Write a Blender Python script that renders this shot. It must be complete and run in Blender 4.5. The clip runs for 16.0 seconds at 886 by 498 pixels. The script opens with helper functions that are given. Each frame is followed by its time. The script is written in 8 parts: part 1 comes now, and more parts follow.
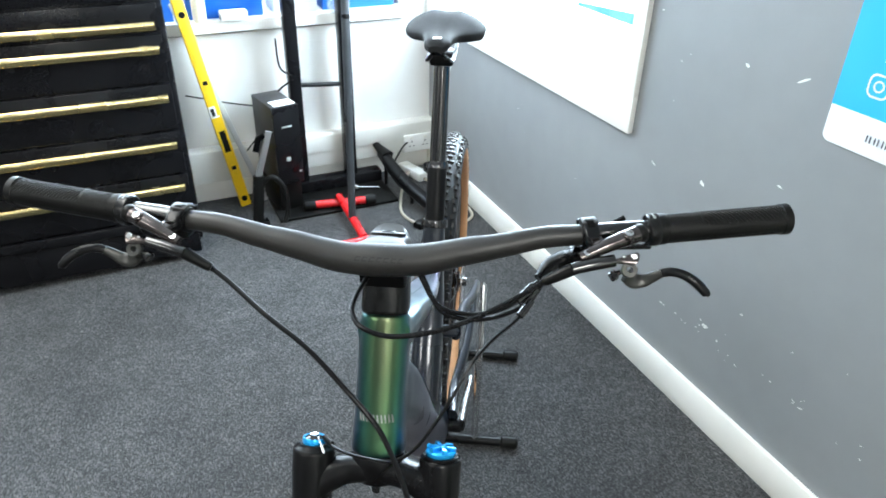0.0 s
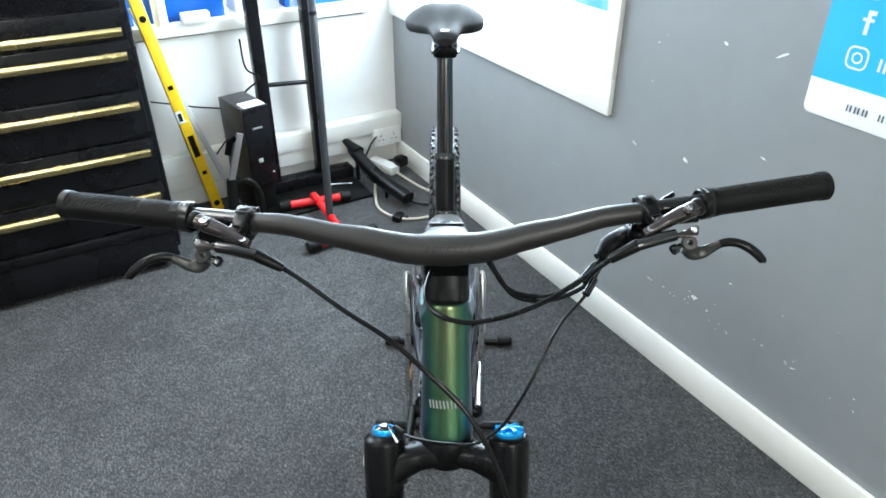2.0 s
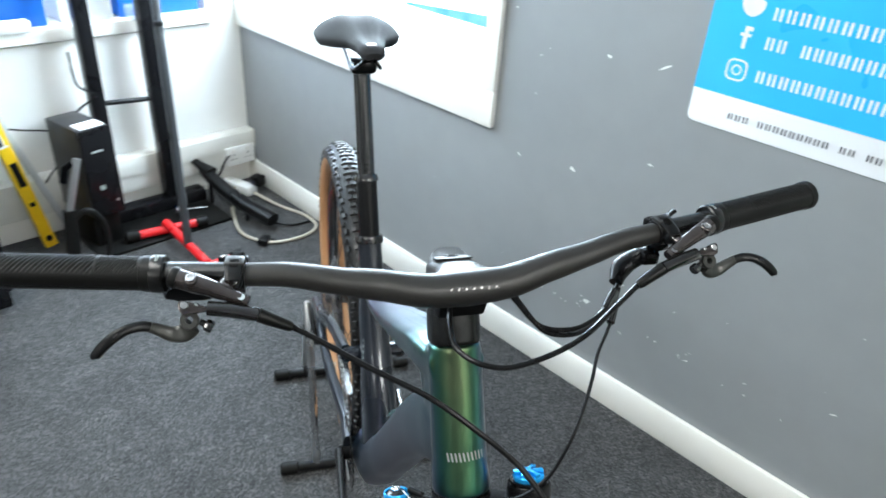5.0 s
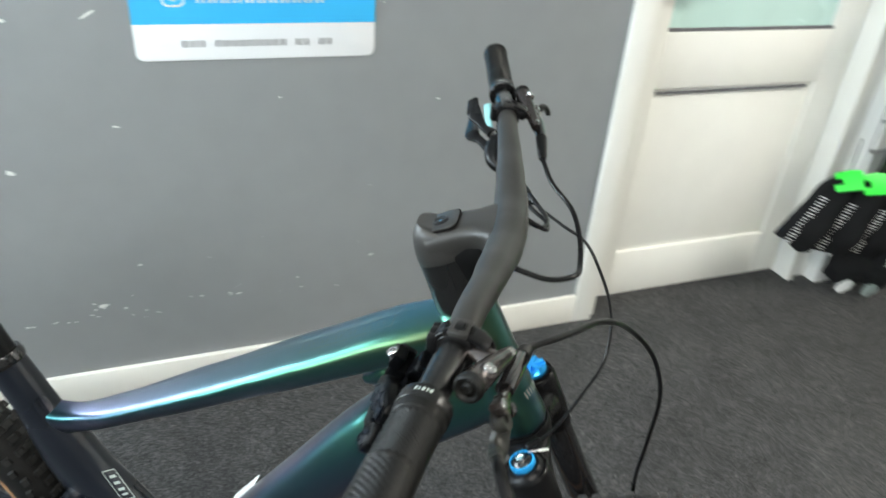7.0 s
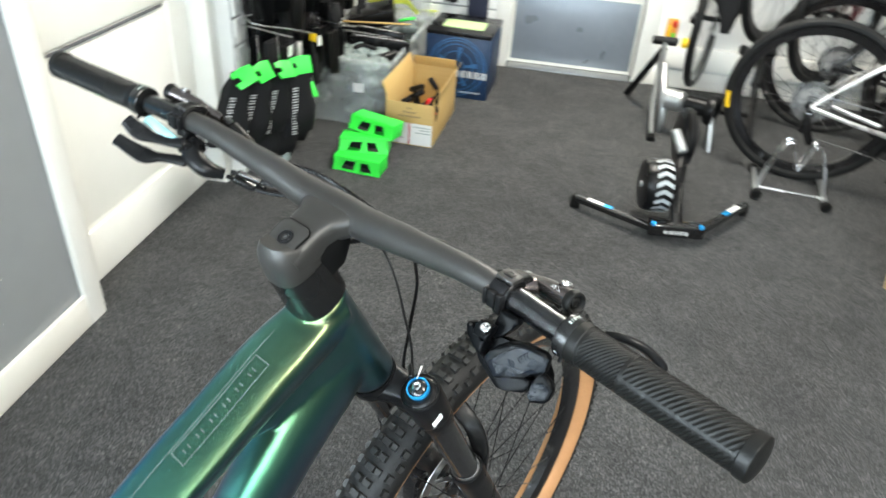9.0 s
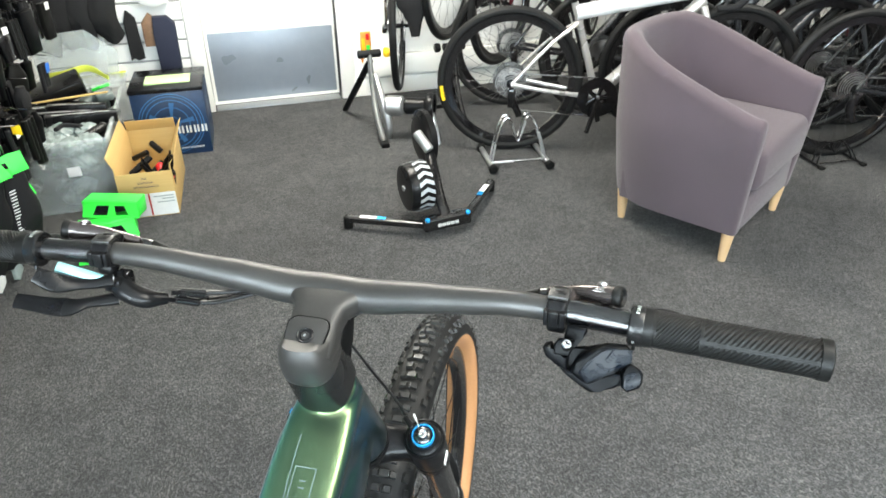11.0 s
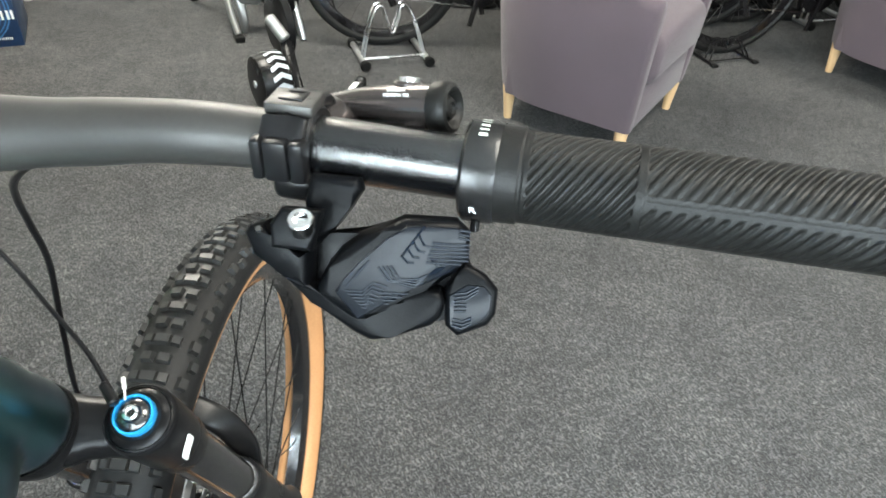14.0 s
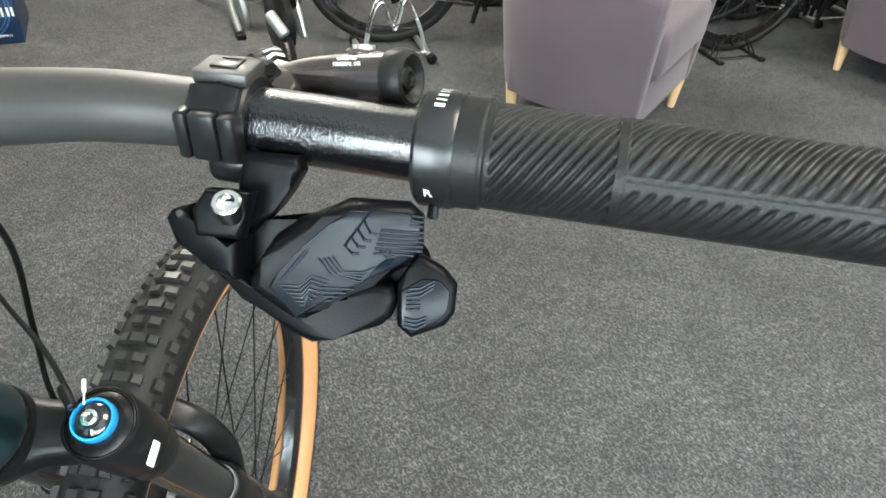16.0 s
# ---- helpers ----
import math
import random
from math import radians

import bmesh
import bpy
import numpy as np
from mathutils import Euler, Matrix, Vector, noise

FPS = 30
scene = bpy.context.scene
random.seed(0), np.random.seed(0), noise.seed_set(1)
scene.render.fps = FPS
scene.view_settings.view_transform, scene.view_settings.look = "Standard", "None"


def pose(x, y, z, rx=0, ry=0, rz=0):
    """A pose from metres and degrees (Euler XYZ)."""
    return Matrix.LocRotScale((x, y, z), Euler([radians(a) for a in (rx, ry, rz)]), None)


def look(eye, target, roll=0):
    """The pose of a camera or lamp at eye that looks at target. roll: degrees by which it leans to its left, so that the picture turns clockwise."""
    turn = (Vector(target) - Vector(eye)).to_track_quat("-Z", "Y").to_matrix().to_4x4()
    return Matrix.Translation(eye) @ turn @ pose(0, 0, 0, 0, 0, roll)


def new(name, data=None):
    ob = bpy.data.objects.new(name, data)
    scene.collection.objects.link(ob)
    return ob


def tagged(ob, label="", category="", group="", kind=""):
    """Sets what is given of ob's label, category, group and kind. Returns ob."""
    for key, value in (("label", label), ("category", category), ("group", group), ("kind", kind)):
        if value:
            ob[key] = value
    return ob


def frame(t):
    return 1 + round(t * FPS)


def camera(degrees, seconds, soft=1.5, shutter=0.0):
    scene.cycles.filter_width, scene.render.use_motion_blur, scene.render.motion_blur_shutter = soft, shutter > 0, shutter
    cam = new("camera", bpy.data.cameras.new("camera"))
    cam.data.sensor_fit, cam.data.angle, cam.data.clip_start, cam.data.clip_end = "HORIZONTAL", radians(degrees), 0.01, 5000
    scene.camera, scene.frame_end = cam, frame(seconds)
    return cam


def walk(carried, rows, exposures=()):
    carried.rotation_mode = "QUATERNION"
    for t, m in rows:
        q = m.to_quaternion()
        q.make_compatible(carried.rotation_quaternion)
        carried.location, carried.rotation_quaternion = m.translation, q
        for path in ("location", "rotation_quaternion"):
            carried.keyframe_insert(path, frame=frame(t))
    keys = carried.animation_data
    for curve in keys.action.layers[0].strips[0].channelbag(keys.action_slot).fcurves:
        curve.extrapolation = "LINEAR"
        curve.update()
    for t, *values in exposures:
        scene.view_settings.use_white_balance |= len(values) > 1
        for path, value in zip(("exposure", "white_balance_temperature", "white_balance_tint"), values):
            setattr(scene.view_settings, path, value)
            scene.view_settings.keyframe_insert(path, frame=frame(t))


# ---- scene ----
cam = camera(64.6, 16.0, soft=1.65, shutter=0.4)
PATH = [
    (0, (0.106, 0.949, 1.378), (0.833, 2.499, 0.342), 1.3),
    (0.5, (0.027, 0.979, 1.384), (0.87, 2.469, 0.351), 1.6),
    (1, (0.003, 0.986, 1.383), (0.872, 2.445, 0.325), 0.7),
    (1.5, (-0.002, 0.986, 1.382), (0.862, 2.449, 0.327), 0.8),
    (2, (-0.002, 0.984, 1.383), (0.842, 2.46, 0.33), -0.1),
    (2.5, (-0.009, 0.983, 1.383), (0.855, 2.452, 0.336), -0.0),
    (3, (-0.013, 0.989, 1.38), (0.838, 2.461, 0.329), 0.0),
    (3.2, (-0.017, 0.99, 1.382), (0.832, 2.461, 0.326), 0.3),
    (5.3, (-0.143, 1.225, 1.353), (1.271, 2.238, 0.366), 5.3),
    (5.5, (-0.18, 1.289, 1.347), (1.365, 2.099, 0.369), 5.9),
    (6, (-0.268, 1.482, 1.35), (1.484, 1.647, 0.401), 6.2),
    (6.5, (-0.212, 1.624, 1.329), (1.534, 1.411, 0.377), 4.7),
    (7, (-0.176, 1.747, 1.31), (1.408, 1.094, 0.279), 4.8),
    (7.5, (-0.166, 1.884, 1.334), (1.136, 0.785, 0.287), 6.3),
    (8, (-0.076, 1.891, 1.33), (1.023, 0.609, 0.257), 5.3),
    (8.5, (0.005, 1.92, 1.321), (0.83, 0.465, 0.225), 4.1),
    (9, (0.113, 2.013, 1.338), (0.379, 0.361, 0.242), 4.2),
    (9.5, (0.156, 1.956, 1.339), (0.22, 0.281, 0.248), -1.3),
    (10, (0.266, 1.98, 1.355), (0.05, 0.325, 0.253), -3.7),
    (10.2, (0.327, 2.001, 1.366), (-0.039, 0.368, 0.27), -4.3),
    (12.3, (0.351, 2.015, 1.36), (-0.197, 0.347, 0.402), 1.0),
    (12.5, (0.337, 1.984, 1.329), (-0.228, 0.328, 0.36), 1.5),
    (13, (0.276, 1.872, 1.211), (-0.345, 0.325, 0.106), 2.2),
    (13.5, (0.211, 1.832, 1.171), (-0.474, 0.356, 0.009), 3.2),
    (14, (0.177, 1.807, 1.151), (-0.551, 0.384, -0.051), 3.7),
    (14.5, (0.167, 1.798, 1.14), (-0.586, 0.41, -0.086), 4.5),
    (15, (0.162, 1.797, 1.137), (-0.575, 0.405, -0.096), 4.2),
    (15.5, (0.158, 1.795, 1.135), (-0.57, 0.384, -0.081), 3.6),
    (16, (0.155, 1.795, 1.133), (-0.559, 0.366, -0.07), 3.5),
]
# the camera's own automatic exposure
EXPOSURE = [(0, 0.45, 6350, 10), (0.5, 0.39, 6350, 10), (1.0, 0.32, 6350, 10), (3.2, 0.32, 6350, 10), (5.5, 0.36, 6350, 10), (6.0, 0.42, 6750, 10), (6.5, 0.37, 6850, 10), (7.0, 0.23, 6850, 10), (7.5, 0.14, 6850, 10), (8.0, 0.26, 6850, 10),
            (9.5, 0.82, 6800, 10), (10.2, 0.92, 6850, 10), (12.5, 1.02, 6850, 10), (13.0, 1.02, 6760, 10), (14.0, 1.03, 6950, 10), (16.0, 1.05, 7000, 10)]
walk(cam, [(t, look(eye, target, roll)) for t, eye, target, roll in PATH], EXPOSURE)

# ---- light ----
world = bpy.data.worlds.new("world")
scene.world = world
world.use_nodes = True
wn = world.node_tree.nodes
sky = wn.new("ShaderNodeTexSky")
sky.sky_type = "NISHITA"
sky.sun_disc = False
sky.sun_elevation, sky.sun_rotation = radians(40), radians(236)
world.node_tree.links.new(sky.outputs[0], wn["Background"].inputs[0])
wn["Background"].inputs[1].default_value = 0.12


def area_lamp(name, m, sx, sy, watts, colour):
    data = bpy.data.lights.new(name, "AREA")
    data.shape, data.size, data.size_y = "RECTANGLE", sx, sy
    data.energy, data.color = watts, colour
    ob = new(name, data)
    ob.matrix_world = m
    return ob


sun_data = bpy.data.lights.new("sun", "SUN")
sun_data.energy, sun_data.angle, sun_data.color = 2.0, radians(0.6), (1.0, 0.95, 0.88)
sun = new("sun", sun_data)
sun.matrix_world = look((-6, -4, 6), (0, 0, 0))
# daylight in the window openings
area_lamp("window_daylight", look((1.50, 2.98, 1.30), (0.4, 2.6, 0.9)), 1.0, 0.95, 78, (0.72, 0.88, 1.0))
area_lamp("window_daylight", look((0.30, 3.90, 1.45), (0.2, 1.0, 0.7)), 2.6, 1.0, 118, (0.72, 0.88, 1.0))
# ceiling panels
area_lamp("ceiling_light_glow", pose(-0.6, 2.2, 2.47), 0.58, 1.18, 36, (1.0, 0.99, 0.93))
area_lamp("ceiling_light_glow", pose(-0.15, -0.95, 2.47), 0.58, 1.18, 60, (1.0, 0.99, 0.93))
area_lamp("ceiling_light_glow", pose(-2.8, 0.8, 2.47), 0.58, 1.18, 42, (1.0, 0.99, 0.93))

# ---- materials ----
def mat(name, colour, rough=0.5, metal=0.0, var=0.12, scale=30.0, bump=0.0, bscale=300.0, coat=0.0, sheen=0.0, spec=0.5, rvar=0.1, colour2=None, blotch=6.0, bdist=0.001):
    """Base colour with two scales of variation, roughness variation and a fine bump, at real size."""
    m = bpy.data.materials.new(name)
    m.use_nodes = True
    nt = m.node_tree
    n, link = nt.nodes, nt.links.new
    b = n["Principled BSDF"]
    tc = n.new("ShaderNodeTexCoord")
    fine, big = n.new("ShaderNodeTexNoise"), n.new("ShaderNodeTexNoise")
    fine.inputs["Scale"].default_value, big.inputs["Scale"].default_value = scale, blotch
    fine.inputs["Detail"].default_value = 4.0
    link(tc.outputs["Object"], fine.inputs["Vector"])
    link(tc.outputs["Object"], big.inputs["Vector"])
    add = n.new("ShaderNodeMath")
    add.operation = "ADD"
    link(fine.outputs["Fac"], add.inputs[0])
    link(big.outputs["Fac"], add.inputs[1])
    mr = n.new("ShaderNodeMapRange")
    mr.inputs["From Min"].default_value, mr.inputs["From Max"].default_value = 0.65, 1.35
    link(add.outputs[0], mr.inputs["Value"])
    mix = n.new("ShaderNodeMix")
    mix.data_type = "RGBA"
    lo = tuple(c * (1 - var) for c in colour)
    hi = colour2 if colour2 else tuple(min(1.0, c * (1 + var)) for c in colour)
    mix.inputs["A"].default_value, mix.inputs["B"].default_value = (*lo, 1), (*hi, 1)
    link(mr.outputs["Result"], mix.inputs["Factor"])
    link(mix.outputs["Result"], b.inputs["Base Color"])
    rr = n.new("ShaderNodeMapRange")
    rr.inputs["From Min"].default_value, rr.inputs["From Max"].default_value = 0.3, 0.7
    rr.inputs["To Min"].default_value, rr.inputs["To Max"].default_value = max(0.02, rough - rvar), min(1.0, rough + rvar)
    link(big.outputs["Fac"], rr.inputs["Value"])
    link(rr.outputs["Result"], b.inputs["Roughness"])
    b.inputs["Metallic"].default_value = metal
    b.inputs["Specular IOR Level"].default_value = spec
    b.inputs["Coat Weight"].default_value = coat
    b.inputs["Coat Roughness"].default_value = 0.08
    b.inputs["Sheen Weight"].default_value = sheen
    if bump:
        bn = n.new("ShaderNodeTexNoise")
        bn.inputs["Scale"].default_value = bscale
        link(tc.outputs["Object"], bn.inputs["Vector"])
        bp = n.new("ShaderNodeBump")
        bp.inputs["Strength"].default_value, bp.inputs["Distance"].default_value = bump, bdist
        link(bn.outputs["Fac"], bp.inputs["Height"])
        link(bp.outputs["Normal"], b.inputs["Normal"])
    return m


def glow(name, colour, strength):
    m = bpy.data.materials.new(name)
    m.use_nodes = True
    b = m.node_tree.nodes["Principled BSDF"]
    b.inputs["Base Color"].default_value = (*colour, 1)
    b.inputs["Emission Color"].default_value = (*colour, 1)
    b.inputs["Emission Strength"].default_value = strength
    return m


def glass(name, colour=(0.9, 0.95, 0.95), rough=0.02, alpha=0.0):
    m = bpy.data.materials.new(name)
    m.use_nodes = True
    b = m.node_tree.nodes["Principled BSDF"]
    b.inputs["Base Color"].default_value = (*colour, 1)
    b.inputs["Roughness"].default_value = rough
    b.inputs["Transmission Weight"].default_value = 1.0
    b.inputs["IOR"].default_value = 1.52
    return m


def carpet_mat():
    """Dark grey needle-felt carpet: crossing pale and dark fibres, mottling and worn paths."""
    m = mat("carpet", (0.020, 0.022, 0.026), 0.95, 0, 0.3, 900, 1.0, 520, sheen=0.08, bdist=0.006, blotch=1.6, rvar=0.03, spec=0.25)
    nt = m.node_tree
    n, link = nt.nodes, nt.links.new
    b = n["Principled BSDF"]
    tc = n.new("ShaderNodeTexCoord")

    def noise(scale, lo, hi, detail=2.0, squash=(1, 1, 1), turn=0.0, distort=0.0):
        mp = n.new("ShaderNodeMapping")
        mp.inputs["Scale"].default_value = squash
        mp.inputs["Rotation"].default_value = (0, 0, turn)
        link(tc.outputs["Object"], mp.inputs["Vector"])
        t = n.new("ShaderNodeTexNoise")
        t.inputs["Scale"].default_value, t.inputs["Detail"].default_value, t.inputs["Distortion"].default_value = scale, detail, distort
        link(mp.outputs["Vector"], t.inputs["Vector"])
        r = n.new("ShaderNodeMapRange")
        r.inputs["From Min"].default_value, r.inputs["From Max"].default_value = lo, hi
        link(t.outputs["Fac"], r.inputs["Value"])
        return r.outputs["Result"]

    def over(base, colour, fac, amount=1.0, blend="MIX"):
        x = n.new("ShaderNodeMix")
        x.data_type, x.blend_type = "RGBA", blend
        k = n.new("ShaderNodeMath")
        k.operation = "MULTIPLY"
        k.inputs[1].default_value = amount
        link(fac, k.inputs[0])
        link(k.outputs[0], x.inputs["Factor"])
        if isinstance(base, tuple):
            x.inputs["A"].default_value = (*base, 1)
        else:
            link(base, x.inputs["A"])
        x.inputs["B"].default_value = (*colour, 1)
        return x.outputs["Result"]

    c = over((0.052, 0.053, 0.055), (0.013, 0.014, 0.015), noise(330, 0.45, 0.60, 2, (1, 0.45, 1), 0.7), 0.9)
    c = over(c, (0.200, 0.200, 0.193), noise(260, 0.52, 0.68, 2, (1, 0.32, 1), 0.4, 0.4), 0.85)
    c = over(c, (0.185, 0.186, 0.185), noise(290, 0.53, 0.70, 2, (0.35, 1, 1), 1.1, 0.4), 0.85)
    c = over(c, (0.105, 0.090, 0.075), noise(210, 0.62, 0.72, 1, (1, 0.4, 1), 2.3), 0.6)
    c = over(c, (0.62, 0.62, 0.64), noise(30, 0.40, 0.64, 4), 0.75, "MULTIPLY")
    c = over(c, (0.66, 0.66, 0.68), noise(7.0, 0.42, 0.64, 4), 0.7, "MULTIPLY")
    c = over(c, (0.70, 0.70, 0.70), noise(1.3, 0.40, 0.62, 3), 0.7, "MULTIPLY")
    link(c, b.inputs["Base Color"])
    return m


def grain_mat(name, c1, c2, axis_scale, rough, spec=0.4):
    """Wood or card: streaks along one axis."""
    m = mat(name, c1, rough, 0, 0.1, 40, 0.15, 220, spec=spec)
    n, link = m.node_tree.nodes, m.node_tree.links.new
    tc, mp, t, mix = n.new("ShaderNodeTexCoord"), n.new("ShaderNodeMapping"), n.new("ShaderNodeTexNoise"), n.new("ShaderNodeMix")
    mp.inputs["Scale"].default_value = axis_scale
    t.inputs["Scale"].default_value, t.inputs["Detail"].default_value = 1.0, 5.0
    mix.data_type = "RGBA"
    mix.inputs["A"].default_value, mix.inputs["B"].default_value = (*c1, 1), (*c2, 1)
    link(tc.outputs["Object"], mp.inputs["Vector"])
    link(mp.outputs["Vector"], t.inputs["Vector"])
    link(t.outputs["Fac"], mix.inputs["Factor"])
    link(mix.outputs["Result"], n["Principled BSDF"].inputs["Base Color"])
    return m


def shift_paint():
    """Colour-changing frame paint: metallic green flake with a bluer edge under a clear interference layer."""
    m = mat("shift_paint", (0.0018, 0.0042, 0.0058), 0.30, 0.0, 0.2, 1800, 0.05, 2500, coat=0.85, rvar=0.03)
    n, link = m.node_tree.nodes, m.node_tree.links.new
    b = n["Principled BSDF"]
    b.inputs["IOR"].default_value = 1.45
    b.inputs["Coat Roughness"].default_value = 0.34
    b.inputs["Thin Film IOR"].default_value = 1.79
    # film thickness falls towards the bottom of the frame, which turns it bluer there
    tc, sx, mr = n.new("ShaderNodeTexCoord"), n.new("ShaderNodeSeparateXYZ"), n.new("ShaderNodeMapRange")
    mr.inputs["From Min"].default_value, mr.inputs["From Max"].default_value = 0.70, 0.93
    mr.inputs["To Min"].default_value, mr.inputs["To Max"].default_value = 358.0, 389.0
    link(tc.outputs["Object"], sx.inputs[0])
    link(sx.outputs["Z"], mr.inputs["Value"])
    link(mr.outputs["Result"], b.inputs["Thin Film Thickness"])
    return m


CARPET = carpet_mat()
WALL_GREY = mat("grey_wall_paint", (0.245, 0.255, 0.262), 0.5, 0, 0.05, 14, 0.12, 160, blotch=1.2)
WALL_WHITE = mat("white_wall_paint", (0.79, 0.79, 0.765), 0.6, 0, 0.03, 10, 0.1, 140, blotch=1.1)
GLOSS_WHITE = mat("white_gloss_paint", (0.86, 0.85, 0.80), 0.34, 0, 0.03, 9, 0.04, 60, blotch=2.0, rvar=0.02)
SKIRT = mat("cream_skirting_gloss", (0.83, 0.815, 0.755), 0.34, 0, 0.04, 9, 0.05, 60, blotch=2.0, rvar=0.03)
CEIL = mat("ceiling_paint", (0.75, 0.75, 0.74), 0.8, 0, 0.03, 8, 0.1, 120)
TRUNK = mat("trunking_plastic", (0.70, 0.69, 0.64), 0.4, 0, 0.04, 12)
BLACK_MATT = mat("black_matt_carbon", (0.0165, 0.0155, 0.0142), 0.45, 0, 0.15, 500, 0.05, 1500, spec=0.46, rvar=0.05)
BLACK_SATIN = mat("black_satin_alloy", (0.0052, 0.0052, 0.0056), 0.30, 0, 0.2, 400, 0.04, 900, rvar=0.06, spec=0.17)
BLACK_GLOSS = mat("black_gloss_alloy", (0.009, 0.0085, 0.009), 0.14, 0.1, 0.2, 300, 0.05, 500, coat=0.5)
BLACK_CARBON_GLOSS = mat("black_gloss_forged_carbon", (0.0030, 0.0030, 0.0034), 0.10, 0.0, 0.6, 1400, 0.42, 1300, coat=0.35, bdist=0.0006, rvar=0.02)
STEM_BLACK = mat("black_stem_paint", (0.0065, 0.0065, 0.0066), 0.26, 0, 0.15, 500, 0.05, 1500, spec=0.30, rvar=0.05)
RUBBER = mat("black_rubber", (0.0056, 0.0056, 0.0053), 0.42, 0, 0.25, 400, 0.12, 900, spec=0.15)
BLACK_PLASTIC = mat("black_moulded_plastic", (0.0018, 0.0020, 0.0024), 0.36, 0, 0.2, 400, 0.06, 1200, spec=0.06, rvar=0.05)
# black shifter plastic with the window's blue reflection mixed into both base colours
BLACK_RIB = mat("blue_lit_ribbed_plastic", (0.0034, 0.0056, 0.0095), 0.26, 0, 0.2, 400, spec=0.13, rvar=0.03)
PADDLE_FACE = mat("blue_lit_paddle_plastic", (0.0030, 0.0042, 0.0064), 0.30, 0, 0.2, 400, 0.04, 900, spec=0.15, rvar=0.03)
# knob rubber lighter than TYRE: the glints on the knobs are put into the colour
TREAD = mat("lit_tread_rubber", (0.0150, 0.0150, 0.0146), 0.42, 0, 0.3, 300, 0.15, 600, spec=0.34)
JOINT_BLACK = mat("dark_joint", (0.002, 0.002, 0.002), 0.7, 0, 0.1, 200, spec=0.1)
DECAL_GLOSS = mat("gloss_black_print", (0.05, 0.05, 0.05), 0.12, 0.3, 0.1, 200)
TYRE = mat("tyre_rubber", (0.0085, 0.0085, 0.0085), 0.50, 0, 0.25, 300, 0.2, 700, spec=0.22)
TAN = mat("tan_sidewall", (0.39, 0.19, 0.082), 0.6, 0, 0.15, 350, 0.1, 700)
GREYMETAL = mat("dark_anodised_lever", (0.030, 0.030, 0.027), 0.40, 0.35, 0.1, 300)
BRONZE = mat("bronze_grey_alloy", (0.080, 0.069, 0.067), 0.20, 0.8, 0.12, 300, 0.04, 700)
STEEL = mat("steel", (0.55, 0.55, 0.55), 0.25, 1.0, 0.1, 200)
CHROME = mat("chrome", (0.75, 0.75, 0.75), 0.12, 1.0, 0.05, 100)
ALU = mat("brushed_aluminium", (0.45, 0.46, 0.46), 0.38, 0.9, 0.1, 120)
BLUE_ANO = mat("blue_anodised", (0.022, 0.40, 0.86), 0.26, 0.55, 0.1, 300)
PAINT = shift_paint()
DARK_FRAME = mat("dark_frame_paint", (0.010, 0.013, 0.020), 0.3, 0.4, 0.2, 900, coat=0.4)
LETTER_WHITE = mat("printed_white", (0.72, 0.72, 0.70), 0.5, 0, 0.05, 80)
LETTER_GREY = mat("printed_grey", (0.30, 0.34, 0.32), 0.45, 0, 0.05, 80)
LETTER_DARK = mat("printed_dark", (0.05, 0.05, 0.06), 0.5, 0, 0.05, 80)
SIGN_BLUE = mat("sign_blue", (0.035, 0.42, 0.78), 0.35, 0, 0.03, 10)
SIGN_WHITE = mat("sign_white", (0.78, 0.79, 0.80), 0.35, 0, 0.02, 10)
CHEST_BLACK = mat("black_powder_coat", (0.006, 0.006, 0.007), 0.28, 0, 0.15, 200, 0.08, 400, coat=0.04, spec=0.2)
BRASS = mat("gold_handle", (0.62, 0.50, 0.24), 0.22, 1.0, 0.1, 90)
YELLOW = mat("yellow_enamel", (0.80, 0.50, 0.010), 0.4, 0, 0.08, 60)
RED = mat("red_enamel", (0.55, 0.012, 0.015), 0.3, 0, 0.1, 60, coat=0.3)
BLUE_PLASTIC = mat("blue_plastic", (0.010, 0.13, 0.55), 0.35, 0, 0.08, 30)
CLEAR_PLASTIC = mat("milky_clear_plastic", (0.58, 0.64, 0.64), 0.2, 0, 0.08, 40)
CLEAR_PLASTIC.node_tree.nodes["Principled BSDF"].inputs["Alpha"].default_value = 0.27
PALE_PLASTIC = mat("pale_bag_plastic", (0.22, 0.26, 0.25), 0.2, 0, 0.2, 40, 0.4, 60)
GREEN_CARD = mat("green_printed_card", (0.02, 0.72, 0.06), 0.4, 0, 0.08, 40)
CARD = grain_mat("brown_cardboard", (0.47, 0.305, 0.105), (0.56, 0.385, 0.150), (3, 3, 260), 0.75)
LABEL_WHITE = mat("label_paper", (0.72, 0.72, 0.70), 0.6, 0, 0.05, 60)
FABRIC = mat("mauve_upholstery", (0.080, 0.061, 0.071), 0.92, 0, 0.14, 900, 0.5, 1200, sheen=0.15, spec=0.2, blotch=4)
BLACK_CLOTH = mat("black_cloth", (0.012, 0.012, 0.013), 0.9, 0, 0.3, 500, 0.4, 600, spec=0.25)
BOXBLUE = mat("dark_blue_print", (0.007, 0.026, 0.070), 0.4, 0, 0.2, 60)
WOOD = grain_mat("pale_beech", (0.52, 0.33, 0.17), (0.64, 0.44, 0.25), (60, 60, 6), 0.45)
KICK = mat("grey_kick_plate", (0.22, 0.25, 0.29), 0.35, 0.3, 0.06, 20)
LIME = mat("lime_card", (0.50, 0.68, 0.32), 0.5, 0, 0.06, 40)
PANE = glass("window_glass")
FROST = mat("frosted_pane", (0.55, 0.75, 0.70), 0.25, 0, 0.06, 5, spec=0.6)
